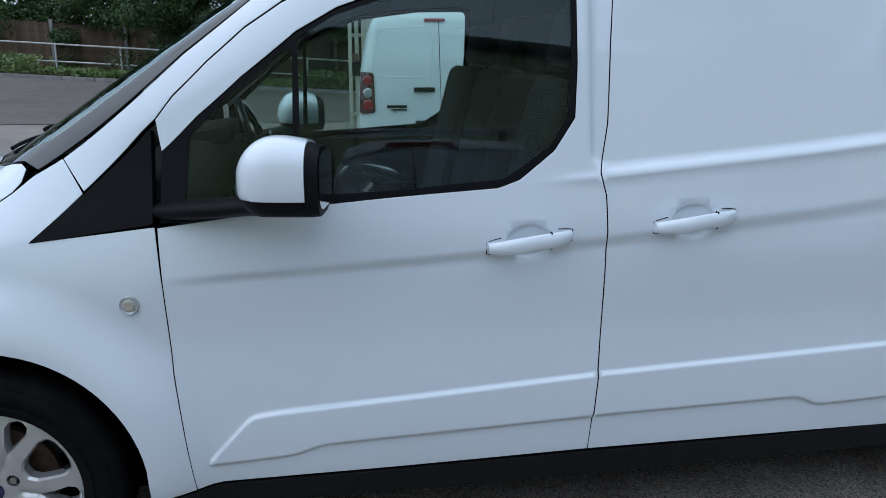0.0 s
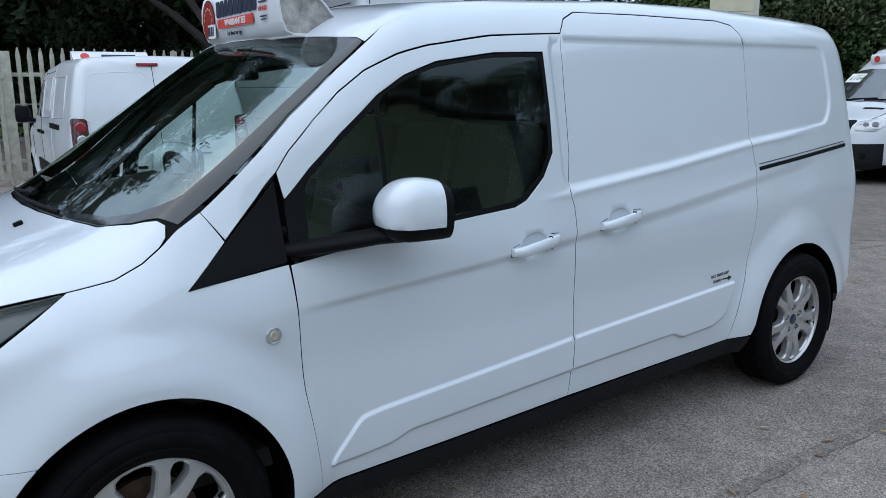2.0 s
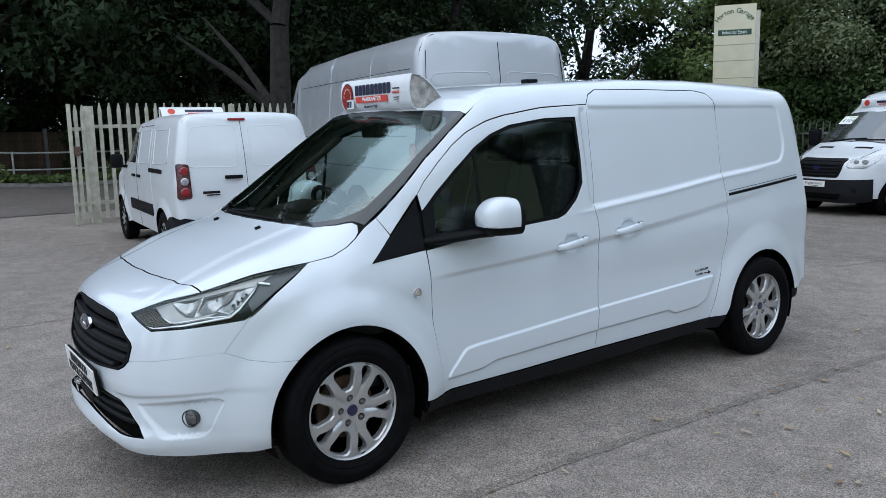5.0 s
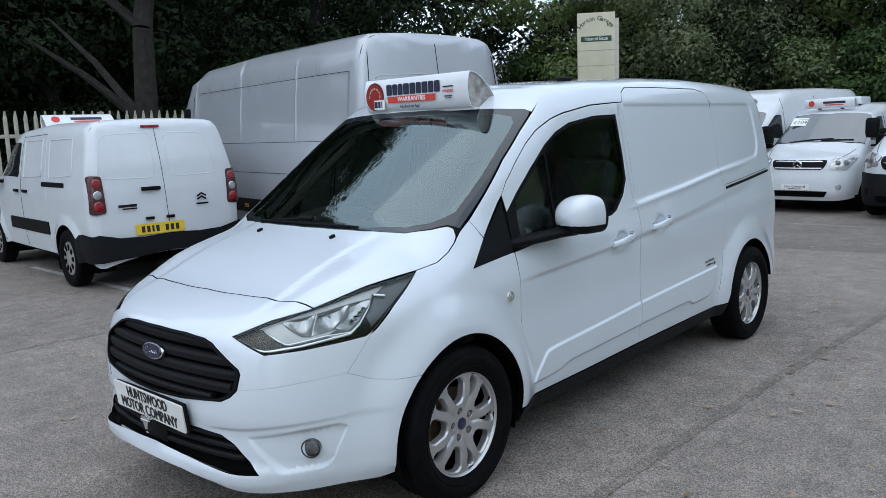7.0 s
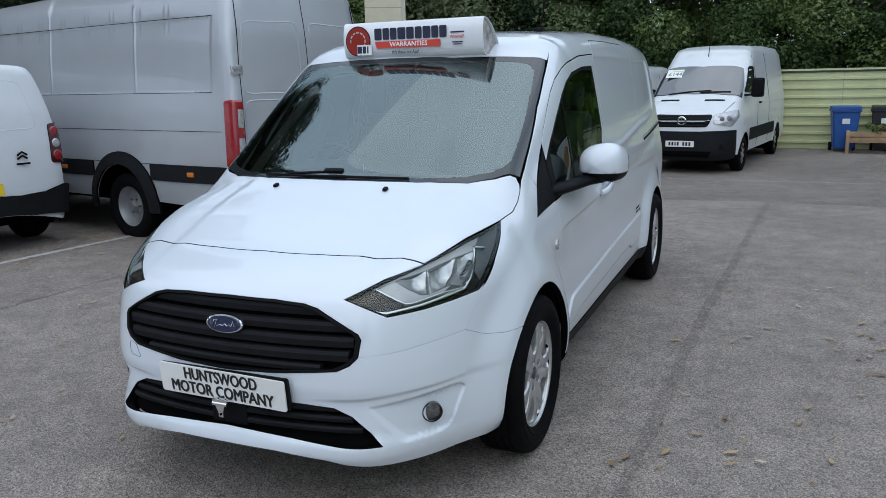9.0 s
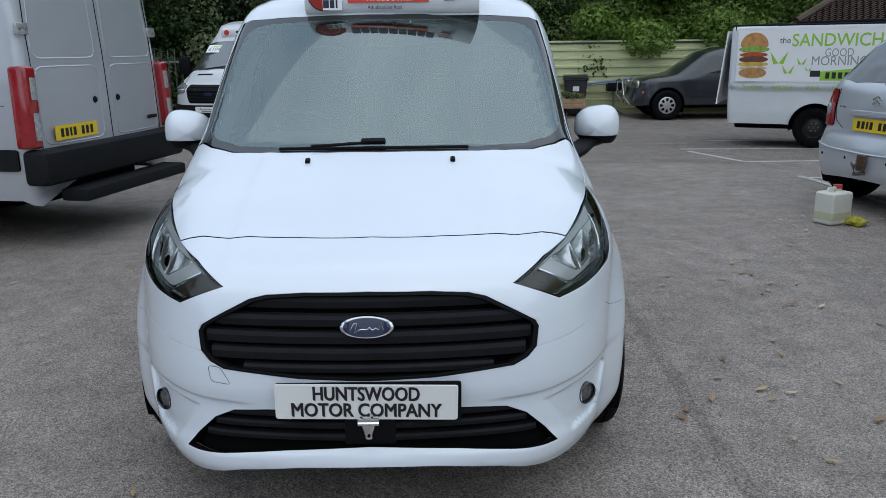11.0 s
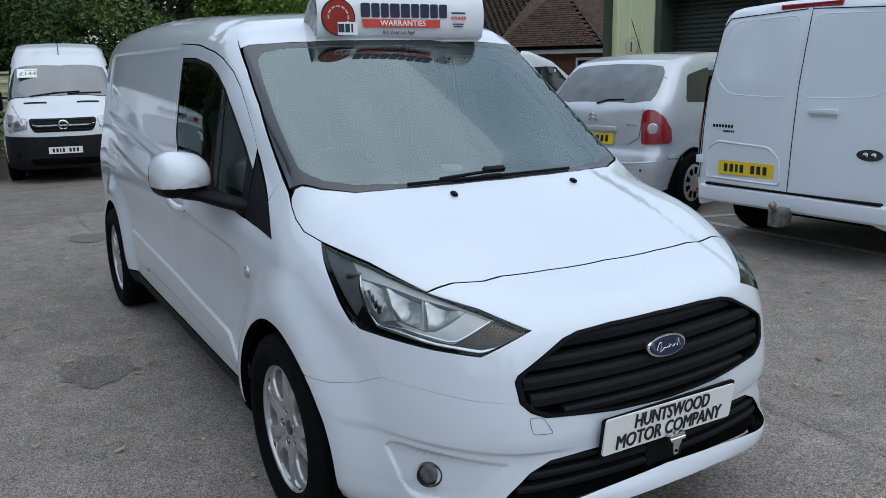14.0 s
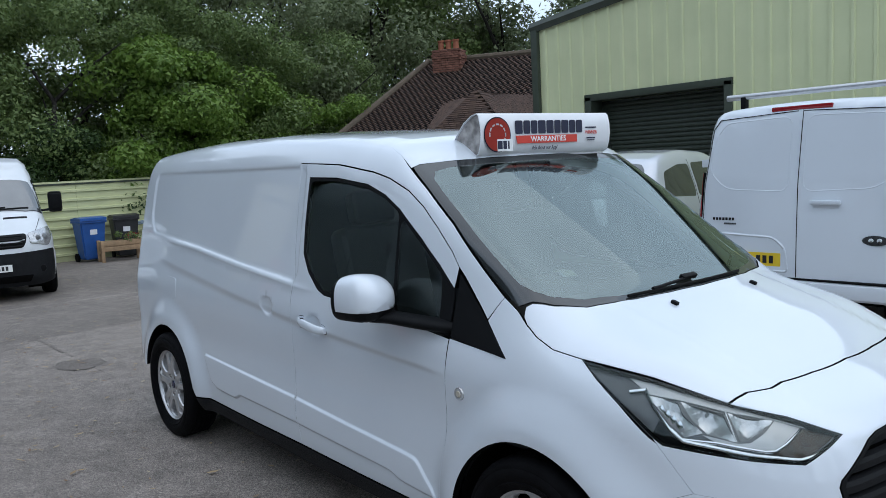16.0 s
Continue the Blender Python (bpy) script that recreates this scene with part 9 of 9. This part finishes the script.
# ---------------------------------------------------------------- estate name board
BOARD_CREAM = mat("cream_board", (0.62, 0.58, 0.42), 0.5, vary=0.05, scale=4)
DKGREEN = mat("dark_green_print", (0.012, 0.07, 0.035), 0.5, vary=0.05)
sign = thing("estate_sign", "cream estate name board on a steel post", "sign", at=(15.3, 7.7, -0.3), rz=-118)
sign.matrix_world = pose(15.35, 7.65, -0.3, 0, 0, -57)
part("board", box_bm((0.92, 0.06, 2.9), (0, 0, 3.08), (0, 0, 0), 0.01), BOARD_CREAM, sign)
part("post", box_bm((0.10, 0.12, 4.35), (0.50, 0.02, 2.2), (0, 0, 0), 0.008), mat("pale_post", (0.52, 0.50, 0.42), 0.6), sign, "pale steel post")
for z in (2.45, 2.85, 3.25, 3.62):
    part("slat_joint", box_bm((0.90, 0.004, 0.012), (0, -0.031, z)), mat("joint_shadow", (0.30, 0.28, 0.21), 0.7), sign)
part("name_band", box_bm((0.74, 0.006, 0.13), (0, -0.034, 3.90), (0, 0, 0), 0.002), DKGREEN, sign)
lettering("band_lettering", "Industrial Estate", 0.12, WHITE, sign, facing((0, -0.0385, 3.90), (1, 0, 0), (0, 0, 1)), 0.55)
for k, ch in enumerate("Horton Garage"):
    if ch != " ":
        a = radians(146 - k * 9.4)
        lettering("name_letter", ch, 0.16, DKGREEN, sign, facing((0.46 * math.cos(a), -0.032, 3.97 + 0.42 * math.sin(a)), (math.sin(a), 0, -math.cos(a)), (math.cos(a), 0, math.sin(a))), bold=0.002)
part("tenant_panel", box_bm((0.86, 0.006, 0.42), (0, -0.034, 2.0), (0, 0, 0), 0.002), mat("navy_panel", (0.012, 0.014, 0.04), 0.5), sign)
for z in (2.12, 2.04, 1.96):
    part("tenant_bar", box_bm((0.48, 0.004, 0.025), (0.12, -0.039, z)), WHITE, sign)

# ---------------------------------------------------------------- ribbed steel fence, bins, planter
FENCE_GREEN = mat("green_fence_steel", (0.60, 0.62, 0.35), 0.55, vary=0.12, scale=2.5, color2=(0.52, 0.545, 0.30))
DKTRIM = mat("dark_green_trim", (0.045, 0.058, 0.040), 0.5, vary=0.12)


def ribbed_fence():
    t = thing("steel_fence", "pale green fence of horizontal ribbed steel sheet", "fence")
    prof = []
    z = -0.30
    while z < 1.52:
        prof += [(0.0, z), (0.0, z + 0.15), (-0.045, z + 0.165), (-0.045, z + 0.20)]
        z += 0.215
    for y0, y1 in ((2.6, -2.9), (-2.9, -8.6)):
        bm = bmesh.new()
        a = [bm.verts.new((18.5 + p, y0, q)) for p, q in prof]
        b = [bm.verts.new((18.5 + p, y1 + 0.006, q)) for p, q in prof]
        for k in range(len(prof) - 1):
            bm.faces.new((a[k], a[k + 1], b[k + 1], b[k]))
        bmesh.ops.recalc_face_normals(bm, faces=bm.faces[:])
        bmesh.ops.solidify(bm, geom=bm.faces[:], thickness=0.01)
        part("sheet", bm, FENCE_GREEN, t, "", smooth=False)
    part("capping", box_bm((0.10, 11.3, 0.05), (18.5, -3.0, 1.56), (0, 0, 0), 0.006), DKTRIM, t, "dark capping")
    return t


ribbed_fence()


def wheelie_bin(x, y, rz, m, label):
    t = thing("wheelie_bin", label, "bin", "bins", at=(x, y, -0.28), rz=rz)
    bm = bmesh.new()
    b = [bm.verts.new((sx * 0.21, sy * 0.22, 0.06)) for sx, sy in ((-1, -1), (1, -1), (1, 1), (-1, 1))]
    u = [bm.verts.new((sx * 0.28, sy * 0.29, 0.95)) for sx, sy in ((-1, -1), (1, -1), (1, 1), (-1, 1))]
    bm.faces.new(b[::-1]), bm.faces.new(u)
    for k in range(4):
        bm.faces.new((b[k], b[(k + 1) % 4], u[(k + 1) % 4], u[k]))
    bmesh.ops.bevel(bm, geom=bm.edges[:], offset=0.03, segments=3, affect="EDGES")
    part("bin_body", bm, m, t)
    lid = prism([(-0.33, 0.0), (0.30, 0.0), (0.30, 0.05), (0.0, 0.085), (-0.33, 0.06)], 0.60, lambda a, c, e: (a, e - 0.30, 0.965 + c))
    part("lid", lid, m, t)
    part("rim", box_bm((0.62, 0.62, 0.05), (0, 0, 0.935), (0, 0, 0), 0.015), m, t)
    part("label_patch", box_bm((0.004, 0.16, 0.12), (-0.268, 0.0, 0.70), (0, -5, 0)), WHITE, t)
    for s in (-1, 1):
        part("bin_wheel", tube_bm((0.20, s * 0.22, 0.10), (0.20, s * 0.28, 0.10), 0.10, 18), RUBBER, t)
    part("handle", tube_bm((0.34, -0.25, 0.98), (0.34, 0.25, 0.98), 0.016, 8), m, t)


wheelie_bin(17.9, -2.95, 4, mat("blue_bin", (0.02, 0.10, 0.36), 0.45, vary=0.1), "blue plastic wheelie bin beside the fence")
wheelie_bin(18.05, -3.80, -6, mat("black_bin", (0.025, 0.026, 0.028), 0.45, vary=0.1), "black plastic wheelie bin beside the fence")
PINE = mat("pale_timber", (0.42, 0.28, 0.16), 0.75, vary=0.2, scale=8, bump=0.3, bscale=60)
pt = thing("timber_planter", "low pale timber planter with red flowers", "planter", at=(17.35, -3.45, -0.28), rz=88)
for z in (0.30, 0.42):
    for y in (-0.16, 0.16):
        part("board", box_bm((0.95, 0.025, 0.11), (0, y, z), (0, 0, 0), 0.004), PINE, pt)
for x in (-0.44, 0.44):
    for y in (-0.16, 0.16):
        part("leg", box_bm((0.07, 0.06, 0.50), (x, y, 0.25), (0, 0, 0), 0.005), PINE, pt)
    part("end_board", box_bm((0.025, 0.30, 0.22), (x, 0, 0.36), (0, 0, 0), 0.004), PINE, pt)
part("soil", box_bm((0.86, 0.28, 0.05), (0, 0, 0.42)), BARK, pt)
mesh_object("plants", crown_mesh("plants", 31, 0.20, 0.32, 7, 40, 0.03, 0.1, LEAF_MID), pt).location = (-0.1, 0, 0.44)
mesh_object("flowers", crown_mesh("flowers", 33, 0.16, 0.26, 4, 14, 0.022, 0.5, mat("red_petals", (0.5, 0.03, 0.04), 0.5)), pt, "red flowers").location = (-0.2, 0, 0.46)

# pipes laid on a trestle by the fence
tr_ = thing("trestle", "steel trestle beside the fence", "trestle", at=(18.15, -4.82, -0.28))
part("top_plate", box_bm((0.30, 0.36, 0.22), (0, 0, 0.72), (0, 0, 0), 0.02), BLACK, tr_)
part("post", tube_bm((0, 0, 0.02), (0, 0, 0.66), 0.03, 10), GREY_STEEL, tr_)
for a in (0.6, 2.7, 4.8):
    part("foot", tube_bm((0, 0, 0.16), (0.30 * math.cos(a), 0.30 * math.sin(a), 0.012), 0.018, 8), GREY_STEEL, tr_)
PIPE = mat("blue_grey_pipe", (0.22, 0.29, 0.36), 0.45, vary=0.15, scale=12)
pb = thing("pipe_bundle", "bundle of blue-grey plastic pipes on a trestle", "pipes", at=(0, 0, 0))
for k in range(6):
    dx, dz = 0.05 * (k % 3) - 0.05, 0.045 * (k // 3)
    part("pipe", sweep([(18.15 + dx, -3.95, 0.47 + dz), (18.15 + dx, -4.82, 0.56 + dz), (18.15 + dx, -5.7, 0.64 + dz + 0.02 * (k % 2))], 0.021, seg=8), PIPE, pb)

# ---------------------------------------------------------------- green industrial unit
CLAD = mat("pale_green_cladding", (0.66, 0.69, 0.425), 0.5, vary=0.07, scale=1.5, color2=(0.60, 0.635, 0.385))
SHUTTER = mat("green_shutter", (0.030, 0.042, 0.030), 0.45, vary=0.15, scale=6)


def unit_roof_z(x):
    return 4.12 + 0.105 * min(9.35 - x, 10.0) - 0.105 * max(0.0, (9.35 - x) - 10.0)


def industrial_unit():
    t = thing("industrial_unit", "pale green ribbed steel industrial unit with dark trim", "building", kind="structure")
    y0 = -9.22
    x1, x2 = 9.35, -11.0
    bm = bmesh.new()
    xs = []
    x = x1
    while x > x2:
        xs += [(x, 0.0), (x - 0.235, 0.0), (x - 0.25, 0.032), (x - 0.29, 0.032), (x - 0.305, 0.0)]
        x -= 0.305
    cols = []
    for x, d in xs:
        door = 5.2 < x < 8.02
        zb = 2.63 if door else -0.35
        cols.append((bm.verts.new((x, y0 + d, zb)), bm.verts.new((x, y0 + d, unit_roof_z(x)))))
    for a, b in zip(cols, cols[1:]):
        if a[0].co.x == b[0].co.x:
            continue
        f = [a[0], b[0], b[1], a[1]]
        if abs(a[0].co.z - b[0].co.z) < 0.5:
            bm.faces.new(f)
        else:
            zz = max(a[0].co.z, b[0].co.z)
            low = a if a[0].co.z < b[0].co.z else b
            v = bm.verts.new((low[0].co.x, low[0].co.y, zz))
            bm.faces.new((a[0] if low is not a else v, b[0] if low is not b else v, b[1], a[1]))
    part("cladding", bm, CLAD, t, "pale green ribbed wall sheet", smooth=False)
    part("gable_wall", box_bm((0.06, 11.0, 4.4), (x1 - 0.02, y0 - 5.6, 1.85)), CLAD, t)
    part("corner_trim", box_bm((0.16, 0.10, 4.6), (x1 - 0.03, y0 + 0.035, 1.85), (0, 0, 0), 0.008), DKTRIM, t, "dark green corner trim")
    bm = sweep([(x1 + 0.06, y0 + 0.06, 4.14), (x1 - 10.0, y0 + 0.06, 5.19), (x2, y0 + 0.06, 4.1)], 0.06, 0.10, 4)
    part("verge_trim", bm, DKTRIM, t, "dark green roof edge trim", smooth=False)
    bm = bmesh.new()
    v = [bm.verts.new(p) for p in ((x1 + 0.1, y0 + 0.1, 4.17), (x1 - 10, y0 + 0.1, 5.22), (x2, y0 + 0.1, 4.13), (x2, y0 - 12, 4.13), (x1 - 10, y0 - 12, 5.22), (x1 + 0.1, y0 - 12, 4.17))]
    bm.faces.new((v[0], v[1], v[4], v[5])), bm.faces.new((v[1], v[2], v[3], v[4]))
    part("roof", bm, mat("grey_roof_sheet", (0.22, 0.23, 0.22), 0.6, vary=0.1), t, smooth=False)
    part("back_wall", box_bm((20.3, 0.1, 4.4), (-0.8, y0 - 11.5, 1.85)), CLAD, t)
    part("end_wall", box_bm((0.1, 11.4, 4.4), (x2, y0 - 5.7, 1.85)), CLAD, t)
    for x in (8.02, 5.18):
        part("door_jamb", box_bm((0.14, 0.34, 2.95), (x, y0 - 0.10, 1.2), (0, 0, 0), 0.008), DKTRIM, t)
    part("door_head", box_bm((3.0, 0.34, 0.12), (6.6, y0 - 0.10, 2.66), (0, 0, 0), 0.008), DKTRIM, t)
    sh = part("shutter", box_bm((2.75, 0.02, 2.95), (6.6, y0 - 0.30, 1.12)), SHUTTER, t, "dark green roller shutter, closed")
    lath = bpy.data.meshes.new("shutter_lath")
    q = sweep([(-1.36, 0, 0), (1.36, 0, 0)], 0.018, 0.036, 8)
    q.to_mesh(lath)
    q.free()
    lath.materials.append(SHUTTER)
    for k in range(36):
        o = mesh_object("shutter_lath", lath, sh)
        o.location = (6.6, y0 - 0.285, -0.25 + k * 0.079)
    # unit number plaque
    pq = thing("number_plaque", "round cream plaque with the unit number", "plaque", at=(8.66, y0 + 0.045, 1.82))
    bm = lathe([(0.0, 0.018), (0.155, 0.018), (0.172, 0.012), (0.172, 0.0)], 40)
    part("plaque", bm, BOARD_CREAM, pq, angle=50)
    bm = lathe([(0.150, 0.0185), (0.153, 0.021), (0.156, 0.0185)], 40)
    part("plaque_ring", bm, DKGREEN, pq)
    lettering("unit_number", "1", 0.26, INK, pq, facing((0, 0.020, -0.01), (-1, 0, 0), (0, 0, 1)), bold=0.003)


industrial_unit()

# ---------------------------------------------------------------- brick house with tiled hip roof
BRICK = mat("house_brick", (0.20, 0.085, 0.055), 0.85, vary=0.3, scale=14, bump=0.4, bscale=60, color2=(0.13, 0.055, 0.040), island=0.25)
TILE = island_mat("roof_tile", [(0.055, 0.036, 0.029), (0.082, 0.052, 0.040), (0.105, 0.066, 0.050), (0.066, 0.044, 0.036)], 0.85)
MORTAR = mat("mortar", (0.30, 0.28, 0.25), 0.9, vary=0.15, scale=20)


def tiled_face(bm, a, b, c, d, rows, tile=0.24, seed=0):
    """Courses of separate tiles between an eave a-b and a top c-d (d over a)."""
    rnd = random.Random(seed)
    a, b, c, d = (Vector(p) for p in (a, b, c, d))
    n = (b - a).cross(d - a).normalized()
    if n.z < 0:
        n = -n
    for r in range(rows):
        t0, t1 = r / rows, (r + 1.25) / rows
        p0, p1 = a.lerp(d, t0), b.lerp(c, t0)
        q0, q1 = a.lerp(d, min(t1, 1)), b.lerp(c, min(t1, 1))
        m = max(1, int((p1 - p0).length / tile))
        off = 0.5 * (r % 2) / m
        for k in range(m):
            u0, u1 = max(0, k / m - off), min(1, (k + 1) / m - off - 0.008)
            l0, l1 = n * (0.022 + rnd.uniform(0, 0.010)), n * 0.006
            v = [bm.verts.new(p) for p in (p0.lerp(p1, u0) + l0, p0.lerp(p1, u1) + l0, q0.lerp(q1, u1) + l1, q0.lerp(q1, u0) + l1)]
            w = [bm.verts.new(p) for p in (p0.lerp(p1, u0), p0.lerp(p1, u1))]
            bm.faces.new(v)
            bm.faces.new((w[0], w[1], v[1], v[0]))


def house():
    t = thing("house", "brick bungalow with brown tiled hip roof and chimney", "house", kind="structure", at=(18.5, -9.75, 0.0), rz=-148.5)
    # local x runs along the front eave, local y away from the yard is negative-handed: front faces +y
    D, L, E, R = 10.6, 15.0, 2.02, 5.05
    part("wall", box_bm((L, 0.25, 2.5), (L / 2 + 0.2, 0.45, 0.75)), BRICK, t, "red-brown brick wall")
    part("wall", box_bm((0.25, D - 0.8, 2.5), (0.35, D / 2, 0.75)), BRICK, t)
    part("wall", box_bm((L, 0.25, 2.5), (L / 2 + 0.2, D - 0.4, 0.75)), BRICK, t)
    A, Bv, C, Dv = (-0.15, 0, E), (L, 0, E), (L, D, E), (-0.15, D, E)
    r0, r1 = (1.6, D / 2, R), (L, D / 2, R)
    for nm, quad, rows, sd in (("front", (A, Bv, r1, r0), 58, 1), ("hip", (Dv, A, r0, r0), 58, 2), ("back", (C, Dv, r0, r1), 12, 3)):
        bm = bmesh.new()
        tiled_face(bm, quad[0], quad[1], quad[2], quad[3], rows, 0.18, sd)
        me = bpy.data.meshes.new("roof_tiles")
        bm.to_mesh(me)
        bm.free()
        o = mesh_object("roof_tiles", me, t, "brown clay roof tiles", TILE)
        tagged(o, kind="stuff")
    bm = bmesh.new()
    v = [bm.verts.new(p) for p in (A, Bv, C, Dv, r0, r1)]
    bm.faces.new((v[0], v[1], v[5], v[4])), bm.faces.new((v[3], v[0], v[4])), bm.faces.new((v[2], v[3], v[4], v[5]))
    part("roof", bm, DARK, t, smooth=False)
    for p, q, nn in ((A, r0, 20), (Dv, r0, 20), (r0, r1, 44)):
        for k in range(nn):
            a, b = Vector(p).lerp(Vector(q), k / nn), Vector(p).lerp(Vector(q), (k + 1.1) / nn)
            part("ridge_tile", tube_bm(tuple(a + Vector((0, 0, 0.03))), tuple(b + Vector((0, 0, 0.045))), 0.10, 8, 0.11), RIDGE, t, smooth=True)
    # bay with its own little hip roof over the front
    bx, bw, bo, bz = 4.5, 1.5, 2.2, 3.62
    bm = bmesh.new()
    top = (bx, 2.7, bz)
    tiled_face(bm, (bx - bw, -0.25, E), (bx + bw, -0.25, E), (bx, 0.9, bz), (bx, 0.9, bz), 28, 0.18, 5)
    tiled_face(bm, (bx - bw, 2.6, E + 1.45), (bx - bw, -0.25, E), (bx, 0.9, bz), (bx, 2.7, bz), 28, 0.18, 6)
    tiled_face(bm, (bx + bw, -0.25, E), (bx + bw, 2.6, E + 1.45), (bx, 2.7, bz), (bx, 0.9, bz), 28, 0.18, 7)
    me = bpy.data.meshes.new("bay_tiles")
    bm.to_mesh(me)
    bm.free()
    tagged(mesh_object("bay_tiles", me, t, "brown tiled bay roof", TILE), kind="stuff")
    part("gutter", tube_bm((-0.1, -0.06, E - 0.03), (L, -0.06, E - 0.03), 0.055, 8), BLACK, t)
    part("fascia", box_bm((L, 0.03, 0.18), (L / 2, 0.03, E - 0.10)), WHITE, t)
    for k, x in enumerate((1.2, 2.3, 5.6, 8.0, 10.4)):
        w = part("window", box_bm((0.95, 0.06, 0.95), (x, 0.30, 1.25), (0, 0, 0), 0.01), WHITE, t, "white framed window")
        for sx in (-0.22, 0.22):
            part("pane", box_bm((0.38, 0.02, 0.80), (x + sx, 0.262, 1.25)), FAR_GLASS, w)
    # hanging basket with red flowers by the corner
    bk = bmesh.new()
    bmesh.ops.create_uvsphere(bk, u_segments=14, v_segments=8, radius=0.16, matrix=Matrix.Translation((6.8, -0.15, 1.45)))
    hb = part("hanging_basket", bk, BARK, t)
    o = mesh_object("flowers", crown_mesh("basket_flowers", 41, 0.3, 0.26, 7, 40, 0.03, 0.2, mat("basket_red", (0.45, 0.04, 0.06), 0.5)), t, "red flowers")
    o.location = (6.8, -0.15, 1.50)
    # chimney of separate bricks
    ch = new("chimney")
    ch.parent = t
    ch["label"] = "red brick chimney with clay pots"
    cx, cy = 2.5, D / 2 - 0.45
    brick = bpy.data.meshes.new("brick")
    q = box_bm((0.215, 0.1025, 0.065), (0, 0, 0), (0, 0, 0), 0.004, 1)
    q.to_mesh(brick)
    q.free()
    brick.materials.append(BRICK)
    part("chimney_core", box_bm((0.80, 0.60, 1.2), (cx, cy, 4.75)), MORTAR, ch)
    for r in range(16):
        z = 4.18 + r * 0.075
        g = 0.03 if r in (12, 13) else 0.0
        for k in range(4):
            for s, yy in ((-1, cy - 0.315 - g), (1, cy + 0.315 + g)):
                o = mesh_object("brick", brick, ch)
                o.location = (cx - 0.33 + k * 0.225 + (0.055 if r % 2 else -0.03), yy, z)
        for k in range(3):
            for s in (-1, 1):
                o = mesh_object("brick", brick, ch)
                o.location, o.rotation_euler = (cx + s * (0.43 + g), cy - 0.21 + k * 0.225 - (0.05 if r % 2 else 0.0), z), (0, 0, math.pi / 2)
    for k in range(3):
        part("chimney_pot", lathe([(0.0, 0.0), (0.10, 0.0), (0.095, 0.25), (0.115, 0.27), (0.115, 0.32), (0.08, 0.32), (0.08, 0.1)], 16, "z"), mat("clay_pot", (0.30, 0.10, 0.05), 0.8, vary=0.15), ch).location = (cx - 0.26 + k * 0.26, cy, 5.36)
    part("chimney_flashing", box_bm((1.05, 0.80, 0.06), (cx, cy, 4.50)), GREY_STEEL, ch)


RIDGE = mat("ridge_tile", (0.115, 0.085, 0.060), 0.85, vary=0.3, scale=5, color2=(0.075, 0.06, 0.04))
house()

# ---------------------------------------------------------------- small things on the yard
can = thing("plastic_can", "half-full translucent plastic can with a red cap", "can", at=(3.52, -3.50, 0.0), rz=25)
bm = box_bm((0.19, 0.24, 0.27), (0, 0, 0.137), (0, 0, 0), 0.03, 3)
part("can_body", bm, mat("milky_plastic", (0.66, 0.66, 0.58), 0.35, vary=0.06, scale=3), can)
part("contents", box_bm((0.193, 0.243, 0.10), (0, 0, 0.075), (0, 0, 0), 0.03, 3), mat("pale_liquid", (0.52, 0.52, 0.36), 0.3), can, "pale yellowish liquid")
part("neck", tube_bm((0.02, -0.06, 0.265), (0.02, -0.06, 0.295), 0.032, 16), mat("neck_plastic", (0.66, 0.66, 0.6), 0.4), can)
part("cap", tube_bm((0.02, -0.06, 0.290), (0.02, -0.06, 0.318), 0.036, 18), mat("red_cap", (0.40, 0.04, 0.03), 0.4), can, "red screw cap")
part("grip", sweep([(0.0, -0.02, 0.265), (0.0, 0.0, 0.30), (0.0, 0.07, 0.30), (0.0, 0.095, 0.262)], 0.012), mat("grip_plastic", (0.66, 0.66, 0.6), 0.4), can)
cl = bmesh.new()
bmesh.ops.create_icosphere(cl, subdivisions=3, radius=0.075)
for v in cl.verts:
    k = noise.noise(v.co * 22) * 0.35 + 1
    v.co = Vector((v.co.x * k * 1.25, v.co.y * k, max(0.0, v.co.z * 0.55 * k + 0.03)))
bmesh.ops.translate(cl, vec=(3.43, -3.66, 0.0), verts=cl.verts[:])
tagged(part("yellow_cloth", cl, mat("yellow_cloth", (0.50, 0.46, 0.05), 0.9, vary=0.3, scale=30), None, "", angle=80), "crumpled yellow cloth beside the can", "cloth")

# telegraph pole behind the unit, mirrored in the van's glass
pole = thing("telegraph_pole", "dark timber telegraph pole with wires", "pole", at=(2.2, -23.5, 0.0))
part("shaft", tube_bm((0, 0, 0), (0, 0, 9.2), 0.14, 12, 0.10), BARK, pole)
part("crossarm", box_bm((1.3, 0.12, 0.12), (0, 0, 8.7), (0, 0, 0), 0.01), BARK, pole)
for s in (-0.55, 0.0, 0.55):
    part("insulator", tube_bm((s, 0, 8.76), (s, 0, 8.92), 0.04, 10), PLATE_WHITE, pole)
    part("wire", sweep([(s + (18 if s else -20) * k, -0.5 * k, 8.9 - 1.6 * k * (1 - k) * 2) for k in np.linspace(0, 1, 12)], 0.012, seg=5), BLACK, pole)
